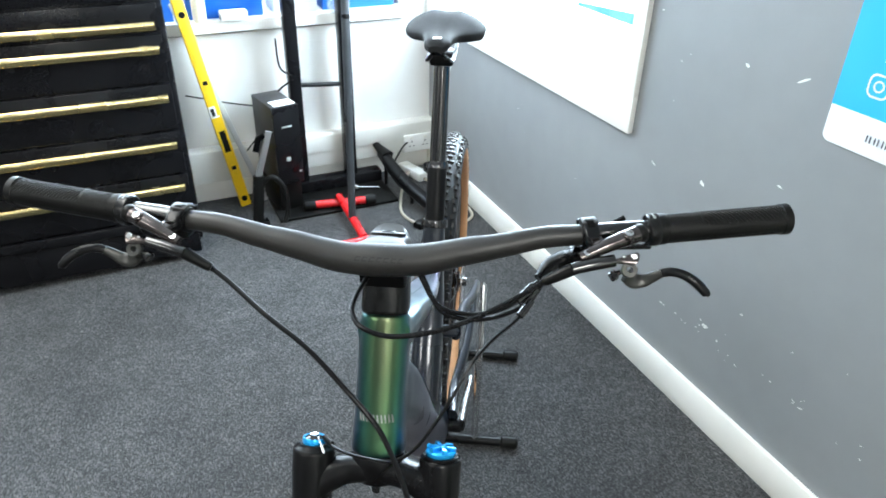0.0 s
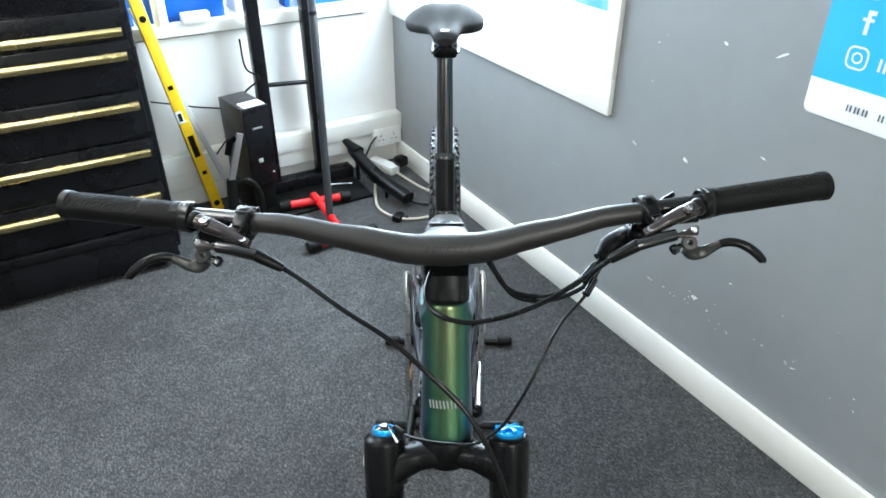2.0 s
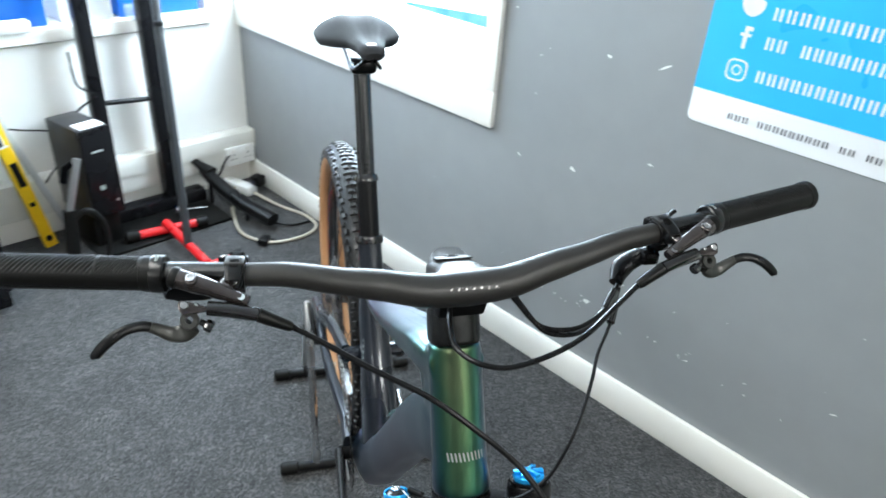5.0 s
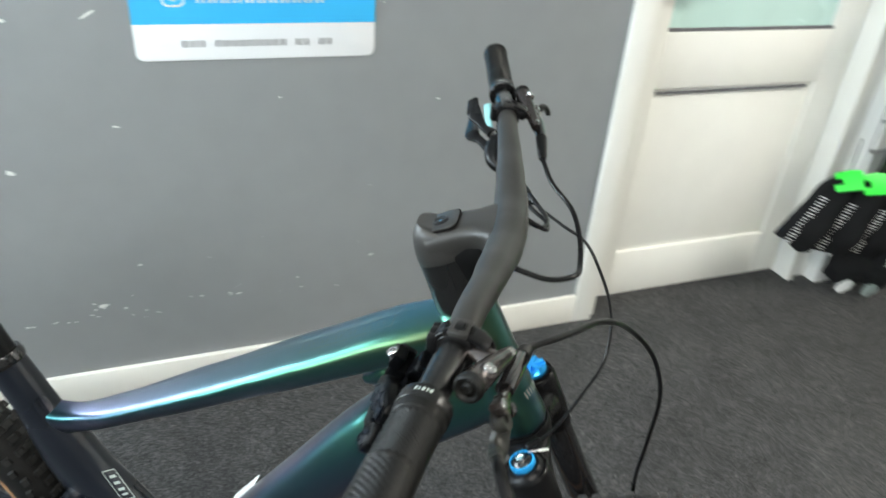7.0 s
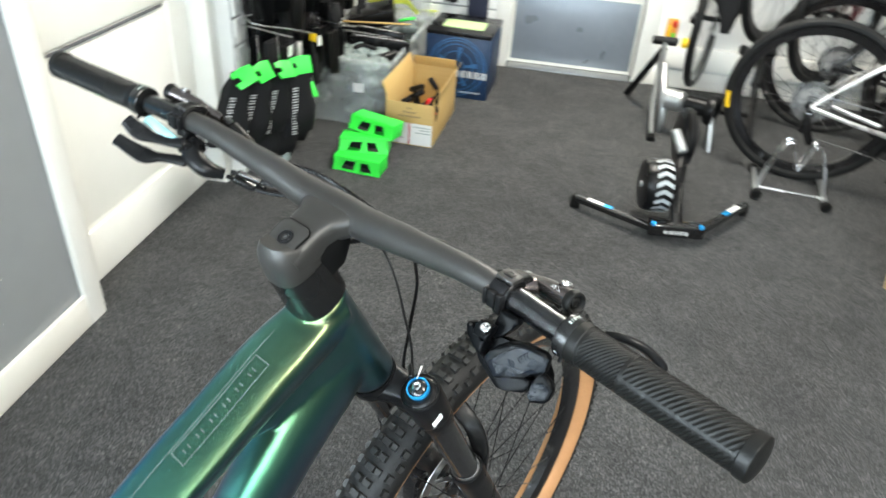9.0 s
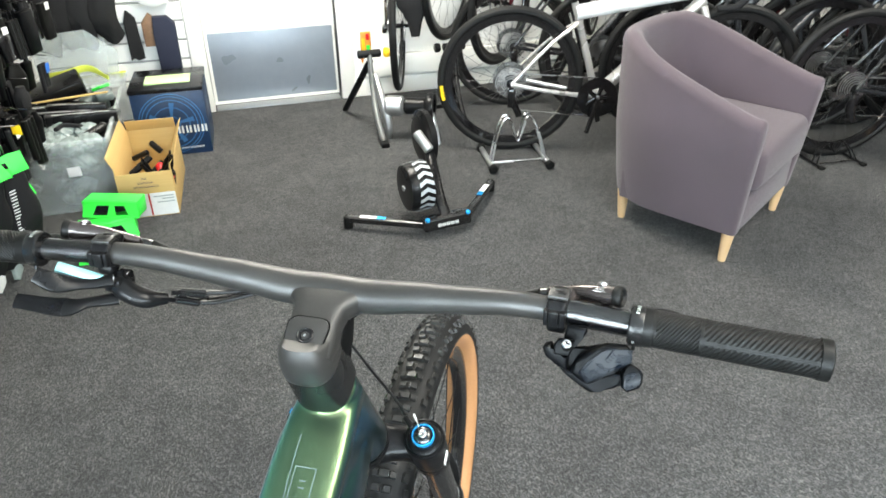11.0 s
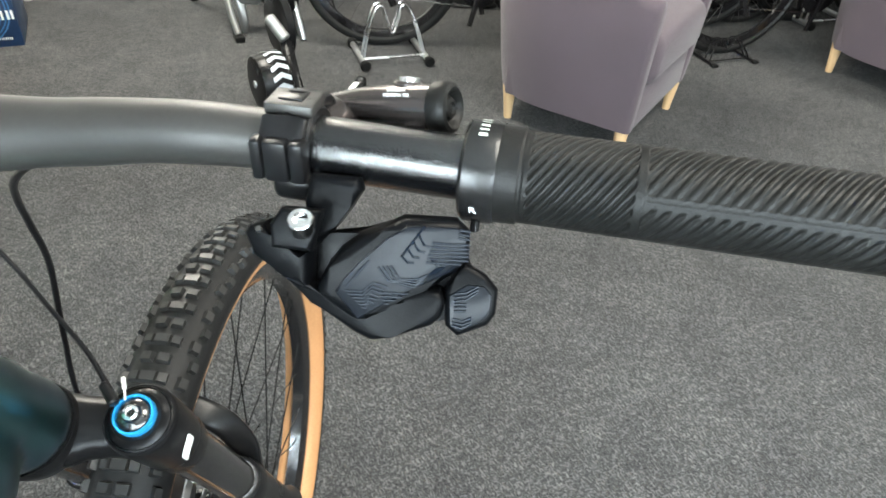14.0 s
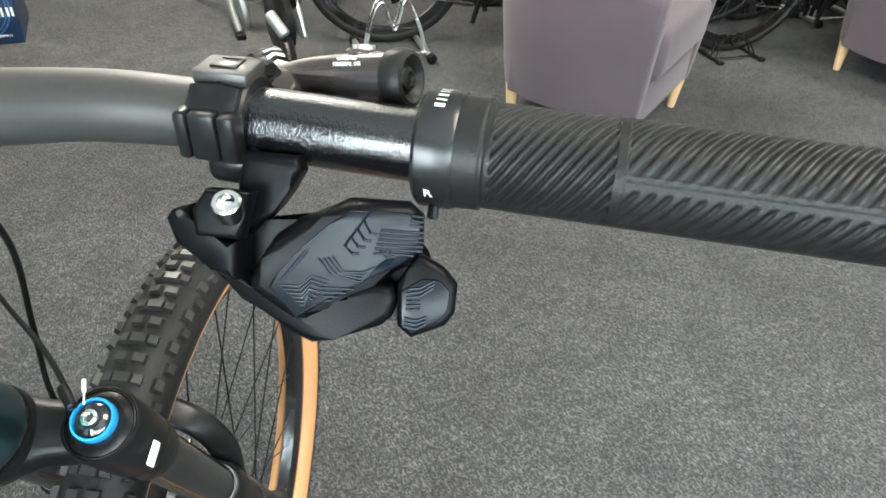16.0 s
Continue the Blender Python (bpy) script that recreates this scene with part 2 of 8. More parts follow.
SILVER_PAINT = mat("silver_frame_paint", (0.50, 0.48, 0.46), 0.3, 0.5, 0.05, 200, coat=0.3)
WHITE_PAINT = mat("white_frame_paint", (0.78, 0.78, 0.78), 0.3, 0, 0.03, 100, coat=0.3)
OUT_BLUE = glow("blue_outside", (0.10, 0.32, 0.80), 1.1)
OUT_DARK = glow("dark_outside", (0.02, 0.035, 0.05), 0.6)
OUT_LIGHT = glow("bright_outside", (0.75, 0.86, 1.0), 1.6)

# ---- mesh helpers ----
def V(*a):
    return Vector(a)


def link_mesh(name, bm, material, sharp=35):
    me = bpy.data.meshes.new(name)
    bmesh.ops.recalc_face_normals(bm, faces=bm.faces[:])
    for f in bm.faces:
        f.smooth = True
    bm.to_mesh(me)
    bm.free()
    me.set_sharp_from_angle(angle=radians(sharp))
    for m in material if isinstance(material, (list, tuple)) else [material]:
        me.materials.append(m)
    return new(name, me)


def part(name, bm, material, parent, label="", sharp=35):
    ob = link_mesh(name, bm, material, sharp)
    ob.parent = parent
    if label:
        ob["label"] = label
    if name in ("print", "lettering", "address_line"):
        ob["kind"] = "stuff"
    return ob


def thing(name, m, label, category, group="", kind=""):
    ob = new(name)
    ob.empty_display_size = 0.05
    ob.matrix_world = m
    return tagged(ob, label, category, group, kind)


def solid(name, bm, material, label, category, kind="", group="", m=None):
    ob = link_mesh(name, bm, material)
    if m is not None:
        ob.matrix_world = m
    return tagged(ob, label, category, group, kind)


def B():
    return bmesh.new()


def rbox(bm, lo, hi, bev=0.004, m=None, seg=2, mi=0):
    """A box from corner lo to corner hi, with rounded edges."""
    lo, hi = Vector(lo), Vector(hi)
    t = Matrix.Translation((lo + hi) / 2) @ Matrix.Diagonal((*(hi - lo), 1))
    r = bmesh.ops.create_cube(bm, size=1, matrix=(m @ t) if m is not None else t)
    vs = r["verts"]
    fs = set(f for v in vs for f in v.link_faces)
    if bev > 0:
        es = list(set(e for v in vs for e in v.link_edges))
        res = bmesh.ops.bevel(bm, geom=es, offset=bev, segments=seg, affect="EDGES", profile=0.5)
        fs = set(res["faces"]) | set(f for f in fs if f.is_valid)
    for f in fs:
        if f.is_valid:
            f.material_index = mi
    return bm


def spline(pts, n=8):
    """Points along a smooth curve through pts."""
    p = [Vector(q) for q in pts]
    p = [p[0] * 2 - p[1]] + p + [p[-1] * 2 - p[-2]]
    out = []
    for i in range(1, len(p) - 2):
        for k in range(n):
            t = k / n
            a, b, c, d = p[i - 1], p[i], p[i + 1], p[i + 2]
            out.append(0.5 * ((2 * b) + (c - a) * t + (2 * a - 5 * b + 4 * c - d) * t * t + (3 * b - a - 3 * c + d) * t ** 3))
    out.append(p[-2])
    return out


def lerp_list(vals, n):
    """vals given at even steps, resampled like spline()."""
    out = []
    for i in range(len(vals) - 1):
        for k in range(n):
            t = k / n
            t = t * t * (3 - 2 * t)
            a, b = vals[i], vals[i + 1]
            out.append(tuple(x + (y - x) * t for x, y in zip(a, b)) if isinstance(a, tuple) else a + (b - a) * t)
    out.append(vals[-1])
    return out


def sweep(bm, pts, rad, seg=12, ref=(0, 0, 1), power=2.0, cap=True, mi=0):
    """A tube along pts; rad: one radius, or for each point a radius or (across, along ref)."""
    pts = [Vector(p) for p in pts]
    rings = []
    ref = Vector(ref)
    n = len(pts)
    for i, p in enumerate(pts):
        t = (pts[min(i + 1, n - 1)] - pts[max(i - 1, 0)]).normalized()
        u = ref - t * ref.dot(t)
        if u.length < 1e-4:
            u = Vector((1, 0, 0)) - t * t.x
        u.normalize()
        s = t.cross(u)
        r = rad[i] if isinstance(rad, list) else rad
        a, b = r if isinstance(r, tuple) else (r, r)
        ring = []
        for k in range(seg):
            th = 2 * math.pi * k / seg
            c, d = math.cos(th), math.sin(th)
            c, d = math.copysign(abs(c) ** (2 / power), c), math.copysign(abs(d) ** (2 / power), d)
            ring.append(bm.verts.new(p + s * (a * c) + u * (b * d)))
        rings.append(ring)
    for x, y in zip(rings, rings[1:]):
        for k in range(seg):
            f = bm.faces.new((x[k], x[(k + 1) % seg], y[(k + 1) % seg], y[k]))
            f.material_index = mi
    if cap:
        for ring in (rings[0], rings[-1]):
            f = bm.faces.new(ring)
            f.material_index = mi
    return rings


def lathe(bm, prof, origin=(0, 0, 0), axis=(0, 0, 1), seg=24, closed=False, mi=0):
    """Turns the profile of (radius, height) round axis; radius 0 closes an end. mi: a number or one for each step."""
    origin, axis = Vector(origin), Vector(axis).normalized()
    u = axis.orthogonal().normalized()
    w = axis.cross(u)
    rings = []
    for r, h in prof:
        c = origin + axis * h
        if r < 1e-6:
            rings.append([bm.verts.new(c)])
        else:
            rings.append([bm.verts.new(c + (u * math.cos(2 * math.pi * k / seg) + w * math.sin(2 * math.pi * k / seg)) * r) for k in range(seg)])
    pairs = list(zip(rings, rings[1:])) + ([(rings[-1], rings[0])] if closed else [])
    for i, (a, b) in enumerate(pairs):
        for k in range(seg):
            q = [a[k % len(a)], a[(k + 1) % len(a)], b[(k + 1) % len(b)], b[k % len(b)]]
            q = [x for j, x in enumerate(q) if x not in q[:j]]
            if len(q) > 2:
                f = bm.faces.new(q)
                f.material_index = mi[i] if isinstance(mi, (list, tuple)) else mi
    if not closed:
        for ring in (rings[0], rings[-1]):
            if len(ring) > 2:
                bm.faces.new(ring).material_index = mi[0] if isinstance(mi, (list, tuple)) else mi
    return bm


def rod(bm, a, b, r, seg=10, mi=0):
    a, b = Vector(a), Vector(b)
    d = b - a
    e = min(r * 0.25, d.length * 0.2)
    return lathe(bm, [(0, 0), (r - e, 0), (r, e), (r, d.length - e), (r - e, d.length), (0, d.length)], a, d, seg, mi=mi)


def slab(bm, outline, depth, m, bev=0.0015, mi=0, seg=2):
    """A plate: outline of (u, v) in the plane of m, depth along m's z, rounded edges."""
    a = [bm.verts.new(m @ Vector((u, v, 0))) for u, v in outline]
    b = [bm.verts.new(m @ Vector((u, v, depth))) for u, v in outline]
    n = len(a)
    fs = [bm.faces.new(a[::-1]), bm.faces.new(b)] + [bm.faces.new((a[i], a[(i + 1) % n], b[(i + 1) % n], b[i])) for i in range(n)]
    if bev > 0:
        es = [e for e in set(e for f in fs[:2] for e in f.edges)]
        r = bmesh.ops.bevel(bm, geom=es, offset=bev, segments=seg, affect="EDGES", profile=0.5)
        fs = [f for f in set(fs) | set(r["faces"]) if f.is_valid]
    for f in fs:
        f.material_index = mi
    return bm


def axes(origin, xaxis, yaxis):
    """A pose whose x and y axes lie as given, z across them."""
    x = Vector(xaxis).normalized()
    z = x.cross(Vector(yaxis)).normalized()
    y = z.cross(x)
    m = Matrix((x, y, z)).transposed().to_4x4()
    m.translation = Vector(origin)
    return m


def rounded(w, h, r, k=4):
    """Outline of a rounded rectangle about the origin."""
    out = []
    for cx, cy, a0 in ((w / 2 - r, h / 2 - r, 0), (-w / 2 + r, h / 2 - r, 90), (-w / 2 + r, -h / 2 + r, 180), (w / 2 - r, -h / 2 + r, 270)):
        for i in range(k + 1):
            a = radians(a0 + 90 * i / k)
            out.append((cx + r * math.cos(a), cy + r * math.sin(a)))
    return out


def letters(bm, word, m, h, step, bar=0.16, slant=0.0):
    """Plain bars in place of writing: two slim upright bars for each character, step apart."""
    d, w = h * 0.8, step * bar
    for i, ch in enumerate(word):
        for a in (step * (i + 0.06), step * (i + 0.50)):
            if ch != " ":
                bm.faces.new([bm.verts.new(m @ Vector((u, v, 0))) for u, v in ((a, 0), (a + w, 0), (a + w + slant * d, d), (a + slant * d, d))])
    return bm


def words(name, text, m, size, material, parent, label=""):
    """Real words in the built-in font, as a flat mesh."""
    c = bpy.data.curves.new(name, "FONT")
    c.body, c.size, c.resolution_u = text, size, 2
    tmp = bpy.data.objects.new(name, c)
    me = bpy.data.meshes.new_from_object(tmp)
    bpy.data.objects.remove(tmp)
    bpy.data.curves.remove(c)
    me.transform(m)
    me.materials.append(material)
    ob = new(name, me)
    ob.parent = parent
    if label:
        ob["label"] = label
    return ob

# ---- the room ----
GX, NY, SY, WX, TOP = 1.3375, 3.76, -2.04, -4.2, 2.5


def pieces(name, boxes, material, label, category="wall"):
    bm = B()
    for lo, hi in boxes:
        rbox(bm, lo, hi, 0)
    return solid(name, bm, material, label, category, "structure")


bm = B()
rbox(bm, (WX - 0.3, SY - 0.6, -0.12), (GX + 0.3, NY + 0.4, 0.0), 0)
floor = solid("floor", bm, CARPET, "dark grey flecked cut-pile carpet over the whole shop floor", "floor", "structure")
pieces("ceiling", [((WX - 0.3, SY - 0.6, TOP), (GX + 0.3, NY + 0.4, TOP + 0.1))], CEIL, "plain white painted ceiling", "ceiling")
wall_east = pieces("wall_east", [((GX, 0.61, 0), (1.58, 2.42, TOP)), ((GX, 2.42, 0), (1.58, NY, 0.74)), ((GX, 2.42, 1.80), (1.58, NY, TOP)),
                                 ((GX, -0.25, 2.08), (1.58, 0.61, TOP)), ((GX, 3.70, 0.74), (1.58, NY, 1.80))], WALL_GREY,
                   "mid grey painted wall with chipped paint marks")
pieces("wall_east_far", [((1.31, SY, 0), (1.58, -0.315, TOP)), ((1.365, -0.315, 0), (1.58, -0.25, TOP))], WALL_WHITE, "white wall behind the accessory display")
pieces("wall_south", [((0.475, SY - 0.3, 0), (1.58, SY, TOP)), ((WX, SY - 0.3, 0), (-0.25, SY, TOP)), ((-0.25, SY - 0.3, 2.06), (0.475, SY, TOP))], WALL_WHITE,
       "white end wall behind the hanging bicycles")
pieces("wall_north", [((WX, NY, 0), (GX, NY + 0.3, 0.68)), ((WX, NY, 1.95), (GX, NY + 0.3, TOP)), ((WX, NY, 0.68), (-1.6, NY + 0.3, 1.95)), ((1.20, NY, 0.68), (GX, NY + 0.3, 1.95))],
       WALL_WHITE, "white wall below a broad window ledge")
# west wall stays out of view; its grey is chosen to darken the frame's reflections
pieces("wall_west", [((WX - 0.3, SY - 0.3, 0), (WX, NY + 0.3, TOP))], WALL_GREY, "unseen plain wall, coloured grey to darken reflections in the bike")


def chips():
    """White paint chips and scratches on the grey wall."""
    rng = random.Random(4)
    bm = B()
    spots = [(1.895, 0.955, 9), (1.665, 0.271, 5), (1.974, 0.286, 9), (1.327, 0.337, 6), (1.879, 0.727, 5), (2.09, 0.64, 9), (2.27, 0.62, 7), (2.04, 0.945, 6)]
    spots += [(1.97 + rng.gauss(0, 0.10), 0.27 + rng.gauss(0, 0.02), rng.uniform(2, 4)) for i in range(16)]
    spots += [(1.62 + rng.gauss(0, 0.10), 0.27 + rng.gauss(0, 0.02), rng.uniform(2, 4)) for i in range(9)]
    spots += [(rng.uniform(0.8, 3.0), rng.uniform(0.15, 1.1), rng.uniform(1.5, 3.5)) for i in range(34)]
    for y, z, s in spots:
        s *= 0.001
        a = rng.uniform(-0.5, 0.5)
        w, h = s * rng.uniform(0.9, 2.0), s * rng.uniform(0.35, 0.8)
        n = 7
        vs = []
        for k in range(n):
            th = 2 * math.pi * k / n
            r = rng.uniform(0.55, 1.1)
            u, v = w * r * math.cos(th), h * r * math.sin(th)
            vs.append(bm.verts.new((GX - 0.0006, y + u * math.cos(a) - v * math.sin(a), z + u * math.sin(a) + v * math.cos(a))))
        bm.faces.new(vs)
    part("paint_chip", bm, LETTER_WHITE, wall_east, "scattered white chips in the paint")


chips()

bm = B()
rbox(bm, (GX - 0.014, 0.67, 0), (GX, NY, 0.100), 0.004)
solid("baseboard_east", bm, SKIRT, "white gloss skirting board along the grey wall", "baseboard", "structure")
bm = B()
rbox(bm, (GX - 0.016, 0.605, 0), (GX + 0.004, 0.67, 2.14), 0.004)
rbox(bm, (GX + 0.004, 0.582, 0), (1.50, 0.61, 2.08), 0.003)
rbox(bm, (1.345, -0.25, 0), (1.50, -0.222, 2.08), 0.003)
rbox(bm, (GX - 0.016, -0.25, 2.08), (GX + 0.004, 0.605, 2.14), 0.004)
solid("door_trim", bm, GLOSS_WHITE, "white gloss architrave and lining round the side door", "door frame", "structure")

# side door with a glazed upper half
door = thing("door_1", pose(1.42, 0.578, 0), "white painted panel door with frosted upper pane, closed", "door", kind="structure")
bm = B()
for lo, hi in (((0, -0.095, 0.006), (0.04, 0, 2.03)), ((0, -0.797, 0.006), (0.04, -0.69, 2.03)), ((0, -0.69, 0.006), (0.04, -0.095, 0.172)),
               ((0, -0.69, 0.715), (0.04, -0.095, 0.875)), ((0, -0.69, 1.90), (0.04, -0.095, 2.03))):
    rbox(bm, lo, hi, 0.003)
part("door_leaf", bm, GLOSS_WHITE, door)
bm = B()
rbox(bm, (0.010, -0.692, 0.167), (0.030, -0.093, 0.72), 0.001)
part("panel", bm, GLOSS_WHITE, door)
bm = B()
rbox(bm, (0.016, -0.692, 0.870), (0.024, -0.093, 1.905), 0)
part("pane", bm, FROST, door, "pale green frosted glass")
# dark strips that draw the shade lines below the pane and the middle rail
bm = B()
rbox(bm, (0.004, -0.692, 0.874), (0.012, -0.093, 0.884), 0.001)
rbox(bm, (-0.001, -0.655, 0.700), (0.004, -0.10, 0.708), 0.001)
part("gap_shade_strip", bm, mat("gap_shade_grey", (0.12, 0.12, 0.13), 0.6), door, "dark grey strips painted in for the shadow gaps")
bm = B()
lathe(bm, [(0, 0), (0.026, 0), (0.026, 0.008), (0.010, 0.010), (0.010, 0.045), (0, 0.045)], (0, -0.062, 1.010), (-1, 0, 0), 20)
sweep(bm, spline([(-0.043, -0.062, 1.010), (-0.047, -0.10, 1.008), (-0.047, -0.20, 1.004)], 5), 0.009, 10, (1, 0, 0))
part("door_handle", bm, STEEL, door, "brushed steel lever handle")

# window in the grey wall
win = thing("window_1", pose(GX, 0, 0), "white-framed window with a deep white sill", "window", kind="structure")
bm = B()
rbox(bm, (-0.018, 2.371, 0.666), (0, NY, 0.767), 0.003)
rbox(bm, (-0.018, 2.371, 0.767), (0, 2.42, 1.85), 0.003)
rbox(bm, (-0.018, 2.42, 1.80), (0, NY, 1.85), 0.003)
part("window_trim", bm, GLOSS_WHITE, win)
bm = B()
rbox(bm, (0, 2.414, 0.741), (0.235, 3.705, 0.766), 0.003)
part("window_sill", bm, GLOSS_WHITE, win)
bm = B()
for lo, hi in (((0.19, 2.42, 0.766), (0.235, 3.70, 0.857)), ((0.19, 2.42, 0.857), (0.235, 2.465, 1.80)), ((0.19, 3.64, 0.857), (0.235, 3.70, 1.80)), ((0.19, 2.465, 1.72), (0.235, 3.64, 1.80)),
               ((0.19, 3.02, 0.857), (0.235, 3.06, 1.72))):
    rbox(bm, lo, hi, 0.003)
part("window_frame", bm, GLOSS_WHITE, win)
for a, b in ((2.465, 3.02), (3.06, 3.64)):
    bm = B()
    rbox(bm, (0.210, a, 0.857), (0.214, b, 1.72), 0)
    pane = part("pane", bm, PANE, win)
    pane.visible_shadow = False
# what lies outside the two windows
bm = B()
rbox(bm, (2.6, 2.0, -0.2), (2.62, 5.2, 1.2), 0)
solid("backdrop", bm, OUT_BLUE, "blurred blue brightness outside the side window", "backdrop", "structure")
bm = B()
rbox(bm, (2.35, 2.5, -0.2), (2.5, 3.35, 1.3), 0.02)
solid("backdrop_dark", bm, OUT_DARK, "dark shape standing outside the side window", "backdrop", "structure")
bm = B()
rbox(bm, (2.2, 2.1, -0.2), (5.0, 5.2, 0.2), 0)
solid("backdrop_ground", bm, OUT_LIGHT, "pale bright ground outside the side window", "backdrop", "structure")
bm = B()
rbox(bm, (-3.0, 5.4, 0.0), (2.2, 5.42, 1.7), 0)
solid("backdrop_back", bm, OUT_LIGHT, "pale brightness outside the back window", "backdrop", "structure")

# back wall: ledge, trunking, sockets
ledge = thing("window_2", pose(0, NY, 0), "broad white ledge with a white-framed window above it", "window", kind="structure")
bm = B()
rbox(bm, (-1.62, -0.03, 0.69), (1.22, 0.27, 0.735), 0.005)
part("window_sill", bm, GLOSS_WHITE, ledge)
bm = B()
for lo, hi in (((-1.6, 0.20, 0.735), (1.20, 0.25, 0.78)), ((-1.6, 0.20, 1.89), (1.20, 0.25, 1.95)), ((1.14, 0.20, 0.78), (1.20, 0.25, 1.89)), ((-1.6, 0.20, 0.78), (-1.54, 0.25, 1.89)), ((-0.25, 0.2, 0.78), (-0.19, 0.25, 1.89))):
    rbox(bm, lo, hi, 0.003)
part("window_frame", bm, GLOSS_WHITE, ledge)
for a, b in ((-1.54, -0.25), (-0.19, 1.14)):
    bm = B()
    rbox(bm, (a, 0.222, 0.78), (b, 0.226, 1.89), 0)
    pane = part("pane", bm, PANE, ledge)
    pane.visible_shadow = False
trunk = thing("cable_trunking", pose(0, NY, 0), "cream plastic cable trunking along the white wall", "trunking", kind="structure")
bm = B()
rbox(bm, (-2.0, -0.050, 0.095), (GX, 0, 0.240), 0.006)
rbox(bm, (-2.0, -0.058, 0.162), (GX, -0.046, 0.236), 0.004)
part("trunking_body", bm, TRUNK, trunk)
bm = B()
rbox(bm, (1.190, -0.066, 0.100), (1.326, -0.048, 0.182), 0.004)
socket = part("socket", bm, LABEL_WHITE, trunk, "white double power socket")
for x in (1.226, 1.290):
    for dx, dz, w, h in ((0, 0.020, 0.004, 0.008), (-0.010, 0.002, 0.006, 0.004), (0.010, 0.002, 0.006, 0.004)):
        bm = B()
        rbox(bm, (x + dx - w / 2, -0.0668, 0.125 + dz), (x + dx + w / 2, -0.0655, 0.125 + dz + h), 0)
        part("pin_hole", bm, JOINT_BLACK, socket)
    bm = B()
    rbox(bm, (x - 0.006, -0.069, 0.160), (x + 0.006, -0.065, 0.174), 0.0012)
    part("switch", bm, TRUNK, socket)
bm = B()
rbox(bm, (-2.0, -0.015, 0), (GX, 0, 0.095), 0.004)
solid("baseboard_north", bm, GLOSS_WHITE, "white painted skirting below the trunking", "baseboard", "structure", m=pose(0, NY, 0))

# end wall: door with kick plate, frame, threshold, boxing
d2 = thing("door_2", pose(0.1125, SY - 0.07, 0), "white door with a grey metal kick plate, closed", "door", kind="structure")
bm = B()
rbox(bm, (-0.3615, -0.04, 0.010), (0.3615, 0, 2.042), 0.0015)
part("door_leaf", bm, GLOSS_WHITE, d2)
bm = B()
rbox(bm, (-0.345, 0, 0.03), (0.345, 0.003, 0.412), 0.001)
part("kick_plate", bm, KICK, d2, "grey brushed metal kick plate")
bm = B()
rbox(bm, (-0.355, 0.0, 0), (0.355, 0.09, 0.008), 0.002)
part("threshold", bm, ALU, d2, "bright aluminium threshold strip")
bm = B()
rbox(bm, (-0.335, SY - 0.1, 0), (-0.25, SY + 0.022, 2.12), 0.004)
rbox(bm, (0.475, SY - 0.1, 0), (0.555, SY + 0.022, 2.12), 0.004)
rbox(bm, (-0.25, SY - 0.1, 2.045), (0.475, SY + 0.022, 2.12), 0.004)
solid("door_frame", bm, GLOSS_WHITE, "white gloss frame round the end door", "door frame", "structure")
bm = B()
rbox(bm, (WX, SY, 0), (-0.335, SY + 0.016, 0.10), 0.004)
solid("baseboard_south", bm, GLOSS_WHITE, "white skirting below the hanging bicycles", "baseboard", "structure")
bm = B()
rbox(bm, (WX, SY, 0.12), (-0.39, SY + 0.045, 0.24), 0.006)
solid("pipe_boxing", bm, GLOSS_WHITE, "white boxed-in pipe run low on the wall", "boxing", "structure")


def slatwall(name, m, width, rows, first):
    t = thing(name, m, "white slatted display wall panel", "wall panel", kind="structure")
    bm = B()
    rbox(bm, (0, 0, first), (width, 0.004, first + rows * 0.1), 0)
    # backing greyer than the slats: the grooves' shade is put into its colour
    part("backing", bm, mat("slat_groove_shade", (0.35, 0.35, 0.34), 0.7), t, "grey backing with the shade of the grooves in its colour")
    me = None
    for i in range(rows):
        if me is None:
            bm = B()
            rbox(bm, (0, 0.004, 0), (width, 0.018, 0.088), 0.002, seg=1)
            ob = part("slat", bm, WALL_WHITE, t)
            me = ob.data
        else:
            ob = new("slat", me)
            ob.parent = t
        ob.location.z = first + i * 0.1


slatwall("slat_panel_south", pose(0.56, SY, 0), 0.745, 20, 0.12)
slatwall("slat_panel_east", pose(1.31, SY + 0.02, 0, 0, 0, 90), 1.70, 20, 0.12)

# ceiling light panels
for x, y in ((-0.6, 2.2), (-0.15, -0.95), (-2.8, 0.8)):
    cl = thing("ceiling_light", pose(x, y, TOP), "flat white ceiling light panel", "ceiling light", "ceiling lights")
    bm = B()
    rbox(bm, (-0.32, -0.62, -0.02), (0.32, 0.62, 0), 0.004)
    part("frame", bm, GLOSS_WHITE, cl)

# ---- the mountain bike: x forward, y to its left, z up ----
BIKE = pose(0.3198, 1.5395, 0, 0, 0, -119.8) @ Matrix.Scale(0.98, 4)
bike = thing("mountain_bike", BIKE, "colour-shifting green full-suspension mountain bike with black one-piece cockpit", "bicycle")
UP, FWD = V(-0.438, 0, 0.899), V(0.899, 0, 0.438)


def S(s, l=0.0, y=0.0):
    """A place by the steering axis: s along it from the crown, l ahead of it, y to the left."""
    return V(0.092, 0, 0.815) + UP * s + FWD * l + V(0, y, 0)


